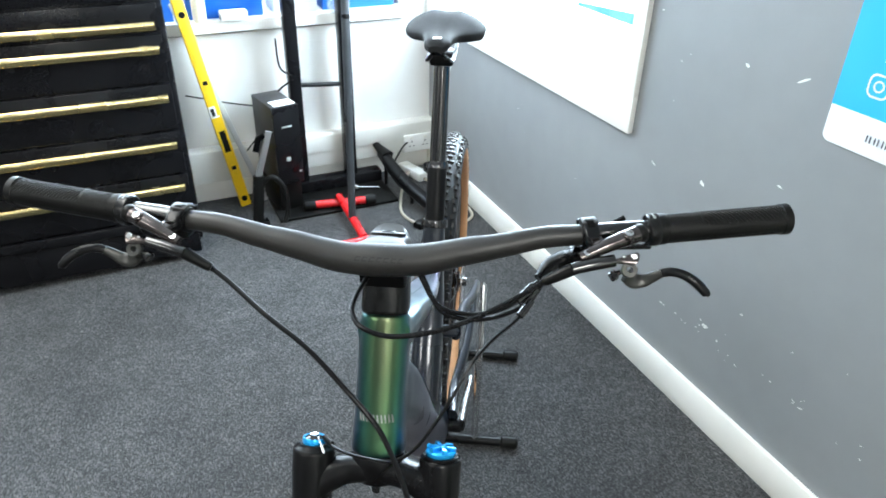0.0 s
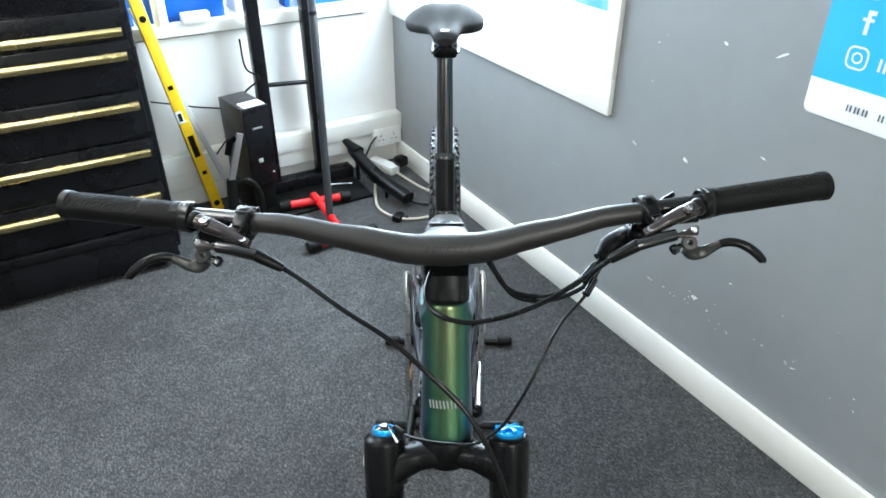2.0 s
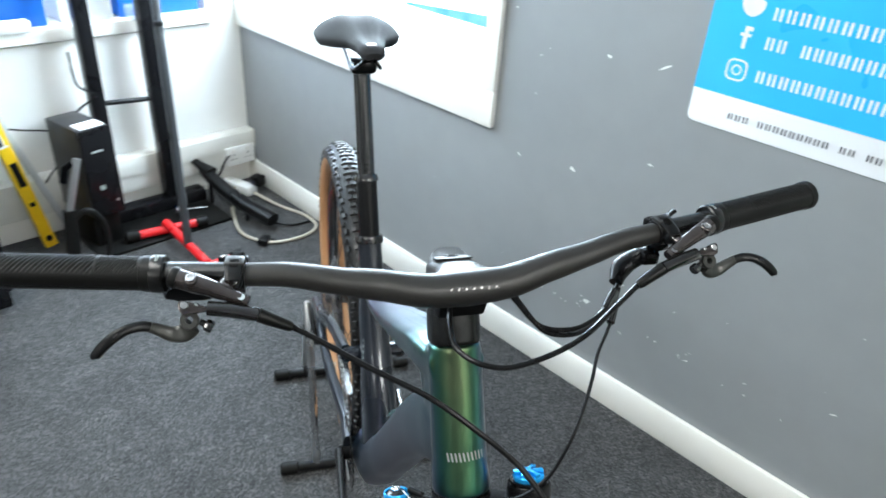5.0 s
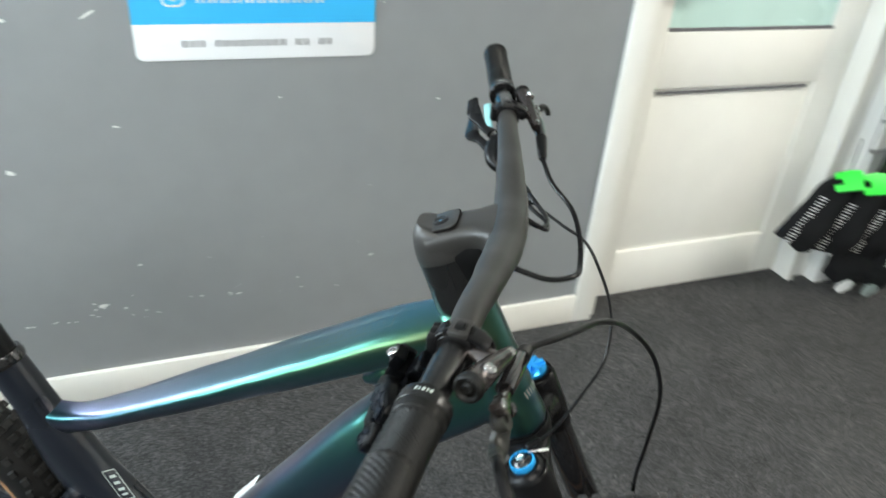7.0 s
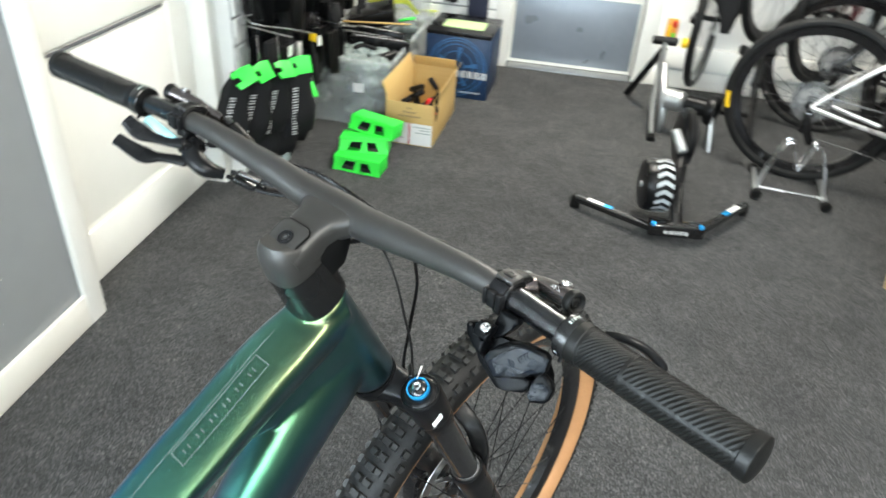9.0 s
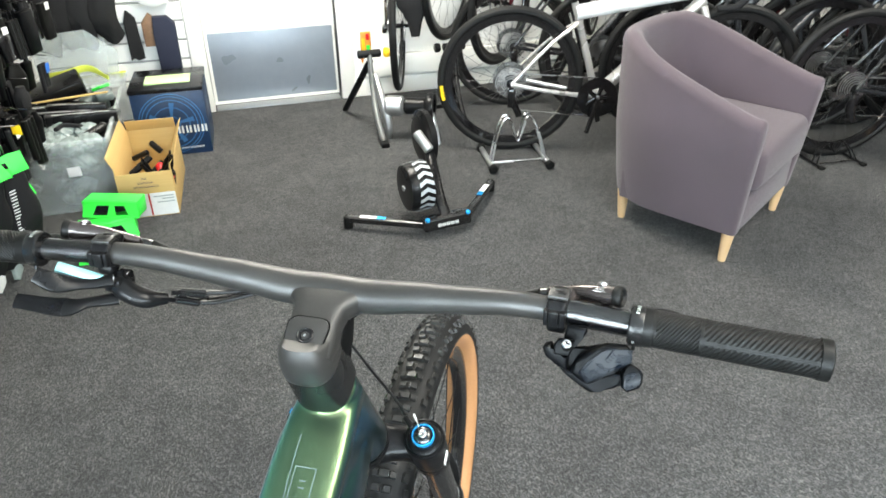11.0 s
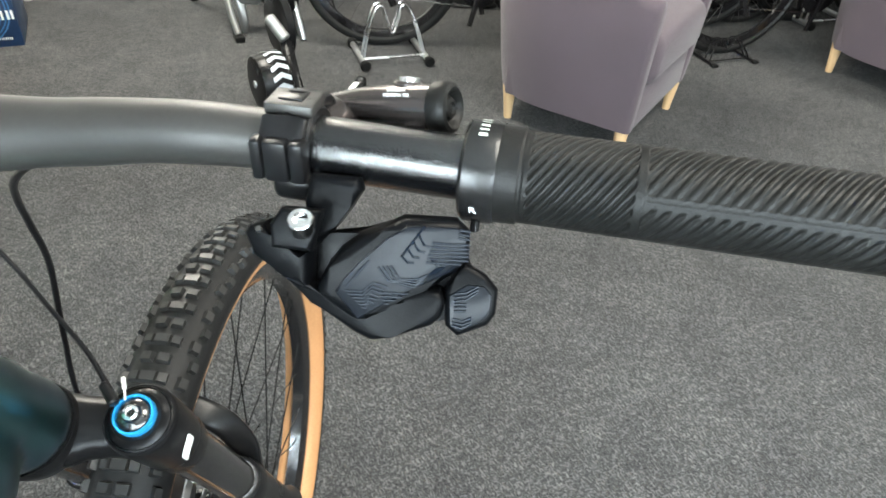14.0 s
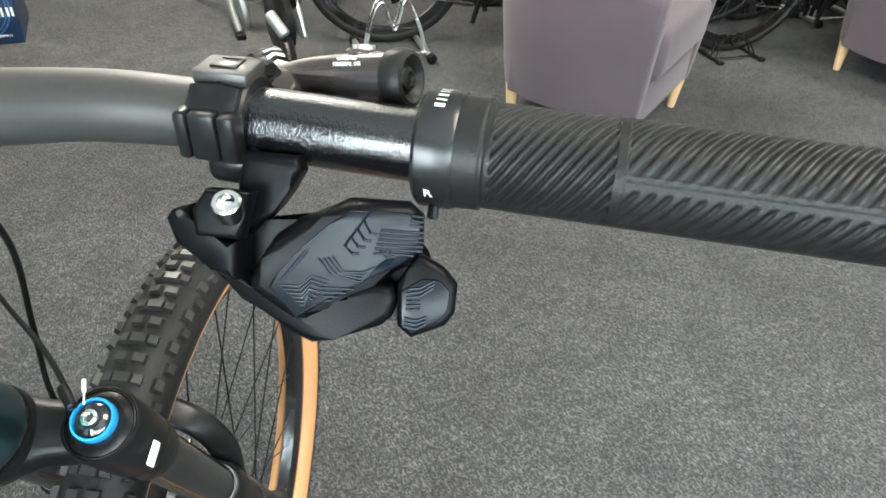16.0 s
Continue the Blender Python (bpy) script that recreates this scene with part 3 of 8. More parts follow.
# frame tubes
def loft(bm, rings):
    """A closed skin over rings of places with equal counts."""
    vs = [[bm.verts.new(p) for p in r] for r in rings]
    n = len(vs[0])
    for a, b in zip(vs, vs[1:]):
        for k in range(n):
            bm.faces.new((a[k], a[(k + 1) % n], b[(k + 1) % n], b[k]))
    bm.faces.new(vs[0])
    bm.faces.new(vs[-1])
    return bm


def soften(pts, times=2):
    """Cuts the corners of a closed outline."""
    for _ in range(times):
        pts = [q for i, p in enumerate(pts) for o in [pts[(i + 1) % len(pts)]] for q in ((p[0] * 0.78 + o[0] * 0.22, p[1] * 0.78 + o[1] * 0.22), (p[0] * 0.22 + o[0] * 0.78, p[1] * 0.22 + o[1] * 0.78))]
    return pts


def faceted(bm, pts, sizes, shape, n=6):
    """A frame tube along pts in the bike's plane, with the cross-section shape scaled by (half height, half width)."""
    mid = spline([V(x, 0, z) for x, z in pts], n)
    hw = lerp_list(sizes, n)
    rings = []
    for i, p in enumerate(mid):
        t = (mid[min(i + 1, len(mid) - 1)] - mid[max(i - 1, 0)]).normalized()
        up = V(-t.z, 0, t.x)
        up = up if up.z > 0 else -up
        rings.append([p + V(0, 1, 0) * (u * hw[i][1]) + up * (v * hw[i][0]) for u, v in shape])
    return loft(bm, rings)


bm = B()
lathe(bm, [(0, 0.0), (0.0295, 0.0), (0.0302, 0.005), (0.0300, 0.012), (0.0285, 0.035), (0.0276, 0.08), (0.0272, 0.12), (0.0268, 0.152), (0.0258, 0.155), (0, 0.155)], S(0), UP, 48)
# flat-topped top tube with crisp upper ridges
TT_SHAPE = soften([(-1.0, 0.50), (-0.86, 0.98), (0.0, 1.06), (0.86, 0.98), (1.0, 0.50), (0.74, -0.95), (0.0, -1.10), (-0.74, -0.95)])
TT_LINE = [(0.046, 0.930), (-0.030, 0.9015), (-0.12, 0.854), (-0.25, 0.784), (-0.36, 0.7245), (-0.425, 0.694), (-0.48, 0.684)]
TT_HALF = [(0.023, 0.0300), (0.021, 0.0360), (0.018, 0.0365), (0.0140, 0.0320), (0.0120, 0.0250), (0.014, 0.018), (0.018, 0.018)]
faceted(bm, TT_LINE, TT_HALF, TT_SHAPE)
DT_SHAPE = soften([(-1.0, 0.42), (-0.62, 0.98), (0.0, 1.06), (0.62, 0.98), (1.0, 0.42), (0.98, -0.40), (0.70, -0.95), (0.0, -1.05), (-0.70, -0.95), (-0.98, -0.40)])
faceted(bm, [(0.066, 0.868), (0.020, 0.834), (-0.055, 0.764), (-0.15, 0.645), (-0.26, 0.498), (-0.36, 0.378), (-0.42, 0.345)],
        [(0.034, 0.0250), (0.041, 0.0285), (0.038, 0.0310), (0.035, 0.033), (0.036, 0.036), (0.045, 0.042), (0.045, 0.045)], DT_SHAPE)
# flat flank that fills the corner between the tubes and the head tube
FL_SHAPE = soften([(-1.0, 0.80), (-0.70, 1.0), (0.70, 1.0), (1.0, 0.80), (1.0, -0.80), (0.70, -1.0), (-0.70, -1.0), (-1.0, -0.80)])
faceted(bm, [(0.066, 0.889), (0.045, 0.885), (0.018, 0.876), (-0.010, 0.866), (-0.045, 0.850), (-0.075, 0.834)],
        [(0.050, 0.0215), (0.048, 0.0245), (0.040, 0.0240), (0.028, 0.0200), (0.014, 0.0130), (0.005, 0.006)], FL_SHAPE)
# the carbon shell flows from tube to tube in one piece
main_frame = part("main_frame", bm, PAINT, bike, "one-piece colour-shifting green, olive and navy front frame", 180)
fuse = main_frame.modifiers.new("fuse", "REMESH")
fuse.mode, fuse.voxel_size, fuse.use_smooth_shade = "VOXEL", 0.0022, True
flow = main_frame.modifiers.new("flow", "SMOOTH")
flow.factor, flow.iterations = 0.5, 14
bm = B()
sweep(bm, spline([(-0.509, 0, 0.770), (-0.485, 0, 0.712), (-0.445, 0, 0.615), (-0.385, 0, 0.500), (-0.345, 0, 0.410)], 6),
      lerp_list([(0.020, 0.020), (0.022, 0.021), (0.034, 0.026), (0.050, 0.031), (0.060, 0.034)], 6), 24, (0, 1, 0), 2.6)
part("seat_tube", bm, DARK_FRAME, bike, "near-black seat tube")
bm = B()
for y in (-1, 1):
    sweep(bm, spline([(-0.42, 0.05 * y, 0.36), (-0.52, 0.048 * y, 0.352), (-0.64, 0.066 * y, 0.385), (-0.785, 0.076 * y, 0.426)], 5), lerp_list([(0.024, 0.012), (0.020, 0.011), (0.016, 0.010), (0.016, 0.008)], 5), 16, (0, 1, 0), 2.6)
    sweep(bm, spline([(-0.455, 0.050 * y, 0.560), (-0.60, 0.058 * y, 0.515), (-0.69, 0.070 * y, 0.480), (-0.800, 0.078 * y, 0.436)], 5), lerp_list([(0.018, 0.010), (0.014, 0.009), (0.012, 0.009), (0.018, 0.008)], 5), 16, (0, 1, 0), 2.6)
rod(bm, (-0.455, -0.055, 0.56), (-0.455, 0.055, 0.56), 0.013)
part("rear_triangle", bm, DARK_FRAME, bike, "dark blue-black rear stays")

# seatpost and saddle
bm = B()
rod(bm, (-0.504, 0, 0.760), (-0.548, 0, 0.871), 0.0178, 24)
part("seatpost_outer", bm, BLACK_SATIN, bike)
bm = B()
lathe(bm, [(0, 0), (0.0205, 0), (0.0205, 0.006), (0.0185, 0.012), (0, 0.012)], (-0.5455, 0, 0.865), (-0.044, 0, 0.108), 24)
part("seal_collar", bm, BLACK_GLOSS, bike, "black seatpost seal collar")
bm = B()
lathe(bm, [(0, 0), (0.024, 0), (0.025, 0.006), (0.023, 0.014), (0, 0.014)], (-0.507, 0, 0.763), (-0.044, 0, 0.108), 24)
rbox(bm, (-0.543, -0.012, 0.758), (-0.523, 0.012, 0.773), 0.003)
part("seat_collar", bm, BLACK_GLOSS, bike, "black seat clamp")
bm = B()
rod(bm, (-0.548, 0, 0.871), (-0.6155, 0, 1.060), 0.0150, 24)
part("seatpost_inner", bm, BLACK_GLOSS, bike, "glossy black dropper tube")
bm = B()
rbox(bm, (-0.640, -0.022, 1.033), (-0.585, 0.022, 1.055), 0.007)
for y in (-0.022, 0.022):
    sweep(bm, spline([(-0.525, y * 0.4, 1.073), (-0.560, y, 1.053), (-0.665, y, 1.055), (-0.700, y * 1.5, 1.078)], 5), 0.0036, 8)
bm.transform(Matrix.Translation((0.004, 0, 0.009)))
part("saddle_clamp", bm, BLACK_SATIN, bike, "black seatpost head and saddle rails")
bm = B()
rows = []
secs = [(-0.745, 0.040, 1.060, 0.016), (-0.738, 0.066, 1.062, 0.030), (-0.70, 0.0735, 1.066, 0.040), (-0.66, 0.072, 1.066, 0.040), (-0.61, 0.056, 1.064, 0.032), (-0.56, 0.032, 1.064, 0.024), (-0.51, 0.0235, 1.065, 0.022), (-0.475, 0.020, 1.064, 0.020), (-0.458, 0.012, 1.060, 0.012)]
for x, w, z, d in secs:
    x, z = -0.603 + (x + 0.603) * 0.83, z + 0.041
    ring = []
    for k in range(24):
        th = 2 * math.pi * k / 24
        c, s = math.cos(th), math.sin(th)
        yy = w * math.copysign(abs(c) ** 0.8, c)
        zz = z + (d * 0.32 * s if s > 0 else d * s * (0.35 + 0.65 * abs(c)))
        zz -= 0.020 * (abs(yy) / 0.073) ** 2
        zz -= 0.0045 * math.exp(-(yy / 0.010) ** 2) if s > 0.3 and x < -0.525 else 0
        ring.append(bm.verts.new((x, yy, zz)))
    rows.append(ring)
for a, b in zip(rows, rows[1:]):
    for k in range(24):
        bm.faces.new((a[k], a[(k + 1) % 24], b[(k + 1) % 24], b[k]))
bm.faces.new(rows[0])
bm.faces.new(rows[-1])
bmesh.ops.subdivide_edges(bm, edges=bm.edges[:], cuts=1, smooth=0.8, use_grid_fill=True)
saddle = part("saddle", bm, mat("saddle_cover", (0.017, 0.017, 0.018), 0.72, 0, 0.15, 300, 0.15, 900, spec=0.12), bike, "dark grey padded saddle", 60)
bm = B()
rbox(bm, (-0.512, -0.007, 1.1105), (-0.502, 0.007, 1.1125), 0.0005)
part("mark", bm, LETTER_WHITE, saddle)

# fork
LEG = 0.0695
bm = B()
lathe(bm, [(0, -0.034), (0.020, -0.034), (0.0285, -0.022), (0.0310, -0.006), (0.0300, -0.001), (0, -0.001)], S(0), UP, 36)
for y in (-1, 1):
    # arm falling from the race to the leg, broad from front to back
    sweep(bm, spline([S(-0.018, 0.0, 0.0), S(-0.018, 0.004, 0.016 * y), S(-0.021, 0.008, 0.034 * y), S(-0.027, 0.011, 0.050 * y), S(-0.036, 0.012, LEG * y)], 6),
          lerp_list([(0.0245, 0.0150), (0.0235, 0.0150), (0.0195, 0.0155), (0.0185, 0.0175), (0.0205, 0.0230)], 6), 28, UP, 2.6)
    lathe(bm, [(0, -0.066), (0.0195, -0.066), (0.0210, -0.063), (0.0218, -0.050), (0.0226, -0.015), (0.0228, 0.006), (0.0222, 0.0095), (0.0212, 0.0106), (0.0204, 0.0098), (0.0200, 0.0080), (0, 0.0080)], S(-0.008, 0.012, LEG * y), UP, 40)
part("fork_crown", bm, BLACK_SATIN, bike, "black forged fork crown", 40)
for y in (-1, 1):
    bm = B()
    rod(bm, S(-0.056, 0.012, LEG * y), S(-0.245, 0.012, LEG * y), 0.0182, 32)
    part("stanchion", bm, BLACK_GLOSS, bike, "gloss black fork stanchion")
    bm = B()
    lathe(bm, [(0, 0), (0.0200, 0), (0.0200, 0.003), (0.0188, 0.005), (0, 0.005)], S(-0.2335, 0.012, LEG * y), UP, 32)
    part("wiper_ring", bm, STEEL, bike, "bright fork seal ring")
lower = B()
for y in (-1, 1):
    sweep(lower, [S(-0.234, 0.012, LEG * y), S(-0.250, 0.012, LEG * y), S(-0.265, 0.012, LEG * y), S(-0.44, 0.014, LEG * y), S(-0.475, 0.020, 0.068 * y), S(-0.498, 0.028, 0.066 * y)],
          [0.0225, 0.0240, 0.0225, 0.0205, (0.020, 0.024), (0.012, 0.016)], 24, FWD)
arch = spline([S(-0.268, 0.026, 0.072), S(-0.232, 0.046, 0.068), S(-0.200, 0.060, 0.046), S(-0.186, 0.066, 0.0), S(-0.200, 0.060, -0.046), S(-0.232, 0.046, -0.068), S(-0.268, 0.026, -0.072)], 6)
sweep(lower, arch, [(0.0125, 0.0050)] * len(arch), 18, UP, 3.6)
part("fork_lower", lower, BLACK_SATIN, bike, "matt black fork lower legs and arch")
# adjusters on the fork
bm = B()
lathe(bm, [(0, 0.0075), (0.0192, 0.0075), (0.0190, 0.0105), (0.0165, 0.0122), (0.0150, 0.0150), (0, 0.0150)], S(-0.008, 0.012, -LEG), UP, 32)
part("top_cap", bm, BLACK_SATIN, bike)
bm = B()
lathe(bm, [(0.0196, 0.0085), (0.0206, 0.0085), (0.0205, 0.0105), (0.0199, 0.0108)], S(-0.008, 0.012, -LEG), UP, 40, closed=True)
part("cap_bezel", bm, BLACK_SATIN, bike, "satin chamfered rim of the fork cap")
bm = B()
lathe(bm, [(0.0106, 0.014), (0.0120, 0.014), (0.0127, 0.0155), (0.0127, 0.0200), (0.0122, 0.0213), (0.0110, 0.0213)], S(-0.008, 0.012, -LEG), UP, 32, closed=True)
part("rebound_dial", bm, BLUE_ANO, bike, "blue anodised adjuster ring")
bm = B()
lathe(bm, [(0, 0.014), (0.0105, 0.014), (0.0105, 0.0196), (0.0090, 0.0212), (0.0058, 0.0224), (0.0052, 0.0236), (0, 0.0236)], S(-0.008, 0.012, -LEG), UP, 20)
part("dial_core", bm, BLACK_GLOSS, bike)
bm = B()
lathe(bm, [(0, 0.0230), (0.0048, 0.0230), (0.0048, 0.0250), (0.0030, 0.0255), (0.0026, 0.0240), (0, 0.0240)], S(-0.008, 0.012, -LEG), UP, 12)
part("dial_bolt", bm, CHROME, bike, "small bright hex bolt")
bm = B()
lathe(bm, [(0, 0.010), (0.0190, 0.010), (0.0190, 0.0135), (0, 0.0135)], S(-0.008, 0.012, LEG), UP, 32)
part("top_cap", bm, BLACK_SATIN, bike)
bm = B()
lathe(bm, [(0, 0.0135), (0.0160, 0.0135), (0.0165, 0.0150), (0.0165, 0.0175), (0.0150, 0.0190), (0, 0.0190)], S(-0.008, 0.012, LEG), UP, 24)
air = part("air_cap", bm, BLUE_ANO, bike, "blue anodised air cap")
for k in range(3):
    # three raised spokes across the cap
    a = radians(60 * k + 20)
    d = FWD * math.cos(a) + V(0, 1, 0) * math.sin(a)
    bm = B()
    mm = axes(S(0.0103, 0.012, LEG), d, UP.cross(d))
    slab(bm, [(-0.0155, -0.0030), (-0.005, -0.0016), (0.005, -0.0016), (0.0155, -0.0030), (0.0155, 0.0030), (0.005, 0.0016), (-0.005, 0.0016), (-0.0155, 0.0030)], 0.0045, mm, 0.0010)
    part("cap_spoke", bm, BLUE_ANO, air)

# one-piece bar and stem
BAR = [(0.060, 0, 1.032), (0.0585, 0.040, 1.0335), (0.0540, 0.080, 1.0415), (0.0495, 0.12, 1.0485), (0.0437, 0.16, 1.0560), (0.0394, 0.20, 1.0585), (0.0290, 0.264, 1.0605), (0.007, 0.400, 1.0670)]


def mirror(p, side):
    return V(p[0] - 0.018 * p[1] * side, p[1] * side, p[2] + 0.0175 * p[1] * side)


bm = B()
half = spline([V(*p) for p in BAR[:7]], 8)
rr = lerp_list([(0.0170, 0.0165), (0.0160, 0.0155), (0.0142, 0.0140), (0.0122, 0.0120), (0.0109, 0.0108), (0.0101, 0.0101), (0.0100, 0.0100)], 8)
full = [mirror(p, -1) for p in half[:0:-1]] + [mirror(p, 1) for p in half]
sweep(bm, full, rr[:0:-1] + rr, 32, (0, 0, 1))
cockpit = part("handlebar", bm, BLACK_MATT, bike, "matt black carbon one-piece handlebar")
bm = B()
# bridge from the steerer to the bar, flat on top and flaring into it
sweep(bm, [S(0.2155, -0.004), S(0.2160, 0.012), S(0.2165, 0.028), S(0.2155, 0.042), S(0.2130, 0.054), S(0.2090, 0.066)],
      [(0.0235, 0.0170), (0.0240, 0.0165), (0.0225, 0.0145), (0.0240, 0.0135), (0.0340, 0.0135), (0.056, 0.0120)], 40, UP, 3.4)
part("stem_bridge", bm, BLACK_MATT, cockpit, "matt black stem bridge")
bm = B()
sweep(bm, [S(0.2022, 0.004), S(0.2030, 0.004), S(0.208, 0.004), S(0.2140, 0.0042), S(0.2205, 0.0046), S(0.2255, 0.0050), S(0.2290, 0.0055), S(0.2310, 0.006), S(0.2318, 0.0065)],
      [(0.0242, 0.0266), (0.0245, 0.0269), (0.0243, 0.0267), (0.0239, 0.0261), (0.0231, 0.0250), (0.0221, 0.0238), (0.0207, 0.0222), (0.0191, 0.0204), (0.0170, 0.0184)], 48, FWD, 2.7)
part("stem_body", bm, BLACK_MATT, cockpit, "matt black stem shell", 60)
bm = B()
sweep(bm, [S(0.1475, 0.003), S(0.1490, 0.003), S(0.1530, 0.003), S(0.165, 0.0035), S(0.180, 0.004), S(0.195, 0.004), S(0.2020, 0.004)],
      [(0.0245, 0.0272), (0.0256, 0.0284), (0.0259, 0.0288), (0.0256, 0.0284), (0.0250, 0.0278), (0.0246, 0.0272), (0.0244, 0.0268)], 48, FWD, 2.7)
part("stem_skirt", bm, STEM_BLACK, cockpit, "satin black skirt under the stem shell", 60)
bm = B()
rod(bm, S(0.1560, 0.006, -0.0252), S(0.1980, 0.008, -0.0240), 0.0006, 6)
part("skirt_seam", bm, JOINT_BLACK, cockpit, "thin seam in the skirt")
bm = B()
sweep(bm, [S(0.1445, 0.002), S(0.1480, 0.003)], [(0.0240, 0.0262), (0.0240, 0.0264)], 40, FWD, 2.4)
part("headset_spacer", bm, JOINT_BLACK, cockpit, "thin dark headset spacer under the stem")
# solid black block that stands in for the shaded hollow where the hoses enter
bm = B()
slab(bm, [(0.014, 0.206), (0.018, 0.178), (0.036, 0.178), (0.049, 0.190), (0.058, 0.203), (0.052, 0.208), (0.030, 0.212)][::-1], 0.0472, axes(S(0, 0, 0.0236), FWD, UP), 0.003)
part("port_shade_block", bm, JOINT_BLACK, cockpit, "solid black block for the shaded hollow where hoses enter")
cap = axes(S(0.2317, 0.009), FWD, (0, 1, 0))
bm = B()
slab(bm, [(u * 1.07, v * (1 + 5.0 * u) * 1.07) for u, v in rounded(0.036, 0.034, 0.009, 6)], 0.0007, cap, 0)
part("cap_gap", bm, JOINT_BLACK, cockpit, "dark recessed joint round the cap")
bm = B()
slab(bm, [(u, v * (1 + 5.0 * u)) for u, v in rounded(0.036, 0.034, 0.009, 6)], 0.0017, cap, 0.0008, seg=3)
lid = part("stem_cap", bm, BLACK_MATT, cockpit, "matt black stem top cap with raised edge")
bm = B()
lathe(bm, [(0, 0), (0.0078, 0), (0.0076, 0.0010), (0.0064, 0.0016), (0.0056, 0.0011), (0.0040, 0.0013), (0.0034, 0.0002), (0, 0.0002)], S(0.2331, 0.010), UP, 24)
part("cap_bolt", bm, BLACK_SATIN, lid, "gloss black cap bolt")
bm = B()
lathe(bm, [(0, 0), (0.0016, 0), (0.0014, 0.0004), (0, 0.0004)], S(0.2336, 0.010), UP, 6)
part("bolt_socket", bm, STEEL, lid, "bright hex socket")


# grips with diagonal ribs
def grip(side):
    a, b = mirror(BAR[6], side), mirror(BAR[7], side)
    ax = (b - a).normalized()
    u = V(0, 0, 1)
    u = (u - ax * u.dot(ax)).normalized()
    w = ax.cross(u)  # for the right grip this points to the front
    if w.x > 0:
        w = -w
    length = (b - a).length
    bm = B()
    ny, nt = 440, 150
    rings = []
    R0 = 0.0146

    def cut(ph, c, half):
        """Depth of a groove, 0 to 1, with sloping sides."""
        return max(0.0, min(1.0, (half - abs(ph - c)) / 0.10 + 0.5))

    for i in range(ny + 1):
        y = i / ny * length
        ring = []
        for k in range(nt):
            th = 2 * math.pi * k / nt  # 0 to the rear, 90 degrees up
            deg = math.degrees(th)
            d = deg if deg < 270 else deg - 360
            r = R0 + 0.0003 * math.cos(2 * th)
            if y < 0.0135:
                r = R0 + 0.0010 - 0.0004 * (y / 0.0135) - (0.0007 if y > 0.0124 else 0.0)
            elif y > length - 0.010:
                r = R0 + 0.0009 - 0.010 * max(0.0, (y - length + 0.003) / 0.003) ** 2
            elif y > 0.0150 and -34 < d < 150:
                if abs(y - 0.0475) < 0.0013 or (y > 0.0475 and 1.2 < abs(d - 24) < 4.0):
                    r += 0.00012
                elif y > 0.0475 and abs(d - 24) <= 1.2:
                    r -= 0.0003
                elif y > 0.0475 and d > 24:
                    ph = (y - 0.00017 * d) / 0.0040 % 1.0
                    fade = min(1.0, max(0.0, (d - 24) / 55.0)) * (1.0 if d < 130 else max(0.0, (150 - d) / 20))
                    r -= (0.0002 + 0.0011 * fade) * cut(ph, 0.5, 0.27)
                elif y < 0.0475:
                    ph = (y - 0.00017 * d) / 0.0029 % 1.0
                    fade = min(1.0, (d + 34) / 14.0) * (1.0 if d < 128 else max(0.0, (150 - d) / 22))
                    r -= 0.0010 * fade * cut(ph, 0.5, 0.18)
                elif d < 14:
                    ph = (y - 0.00017 * d) / 0.0040 % 1.0
                    r -= 0.0007 * min(1.0, (d + 34) / 14.0) * min(1.0, (14 - d) / 6) * cut(ph, 0.5, 0.22)
            elif 0.03 < y < length - 0.02 and (abs(d - 205) < 2 or abs(d - 232) < 2):
                r -= 0.0006
            ring.append(bm.verts.new(a + ax * y + (w * math.cos(th) + u * math.sin(th)) * r))
        rings.append(ring)
    for p, q in zip(rings, rings[1:]):
        for k in range(nt):
            bm.faces.new((p[k], p[(k + 1) % nt], q[(k + 1) % nt], q[k]))
    bm.faces.new(rings[-1])
    g = part("grip", bm, RUBBER, bike, "black ribbed rubber lock-on grip", 80)
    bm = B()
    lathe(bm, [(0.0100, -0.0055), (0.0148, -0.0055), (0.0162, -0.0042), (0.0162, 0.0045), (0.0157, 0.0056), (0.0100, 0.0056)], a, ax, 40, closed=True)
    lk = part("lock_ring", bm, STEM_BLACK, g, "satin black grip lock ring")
    bm = B()
    rod(bm, a + ax * 0.0 - u * 0.0120 + w * 0.009, a + ax * 0.0 - u * 0.0162 + w * 0.0105, 0.0016, 10)
    part("lock_bolt", bm, BLACK_SATIN, lk)
    if side < 0:
        g = radians(-22)
        out = w * math.cos(g) + u * math.sin(g)
        words("side_mark", "R", axes(a + ax * -0.0015 + out * 0.0164, ax, -w * math.sin(g) + u * math.cos(g)), 0.0042, LETTER_WHITE, lk, "small white letter")
    bm = B()
    for k in range(5):
        th = radians(72 + 8 * k)
        c = a + ax * 0.0002 + (w * math.cos(th) + u * math.sin(th)) * 0.01632
        t = (-w * math.sin(th) + u * math.cos(th))
        wd = 0.0004 if k % 2 else 0.0007
        vs = [c + ax * i + t * j for i, j in ((-0.0014, -wd), (0.0014, -wd), (0.0014, wd), (-0.0014, wd))]
        bm.faces.new([bm.verts.new(v) for v in vs])
    part("print", bm, LETTER_GREY, lk, "worn pale print")
    # plain bar between clamp and grip
    bm = B()
    p0 = mirror(BAR[5], side)
    sweep(bm, [p0, p0.lerp(a, 0.5), a], [0.0104, 0.0104, 0.0103], 32)
    part("bar_end_sleeve", bm, BLACK_CARBON_GLOSS, bike, "glossy black roughened bar section")


grip(-1)
grip(1)


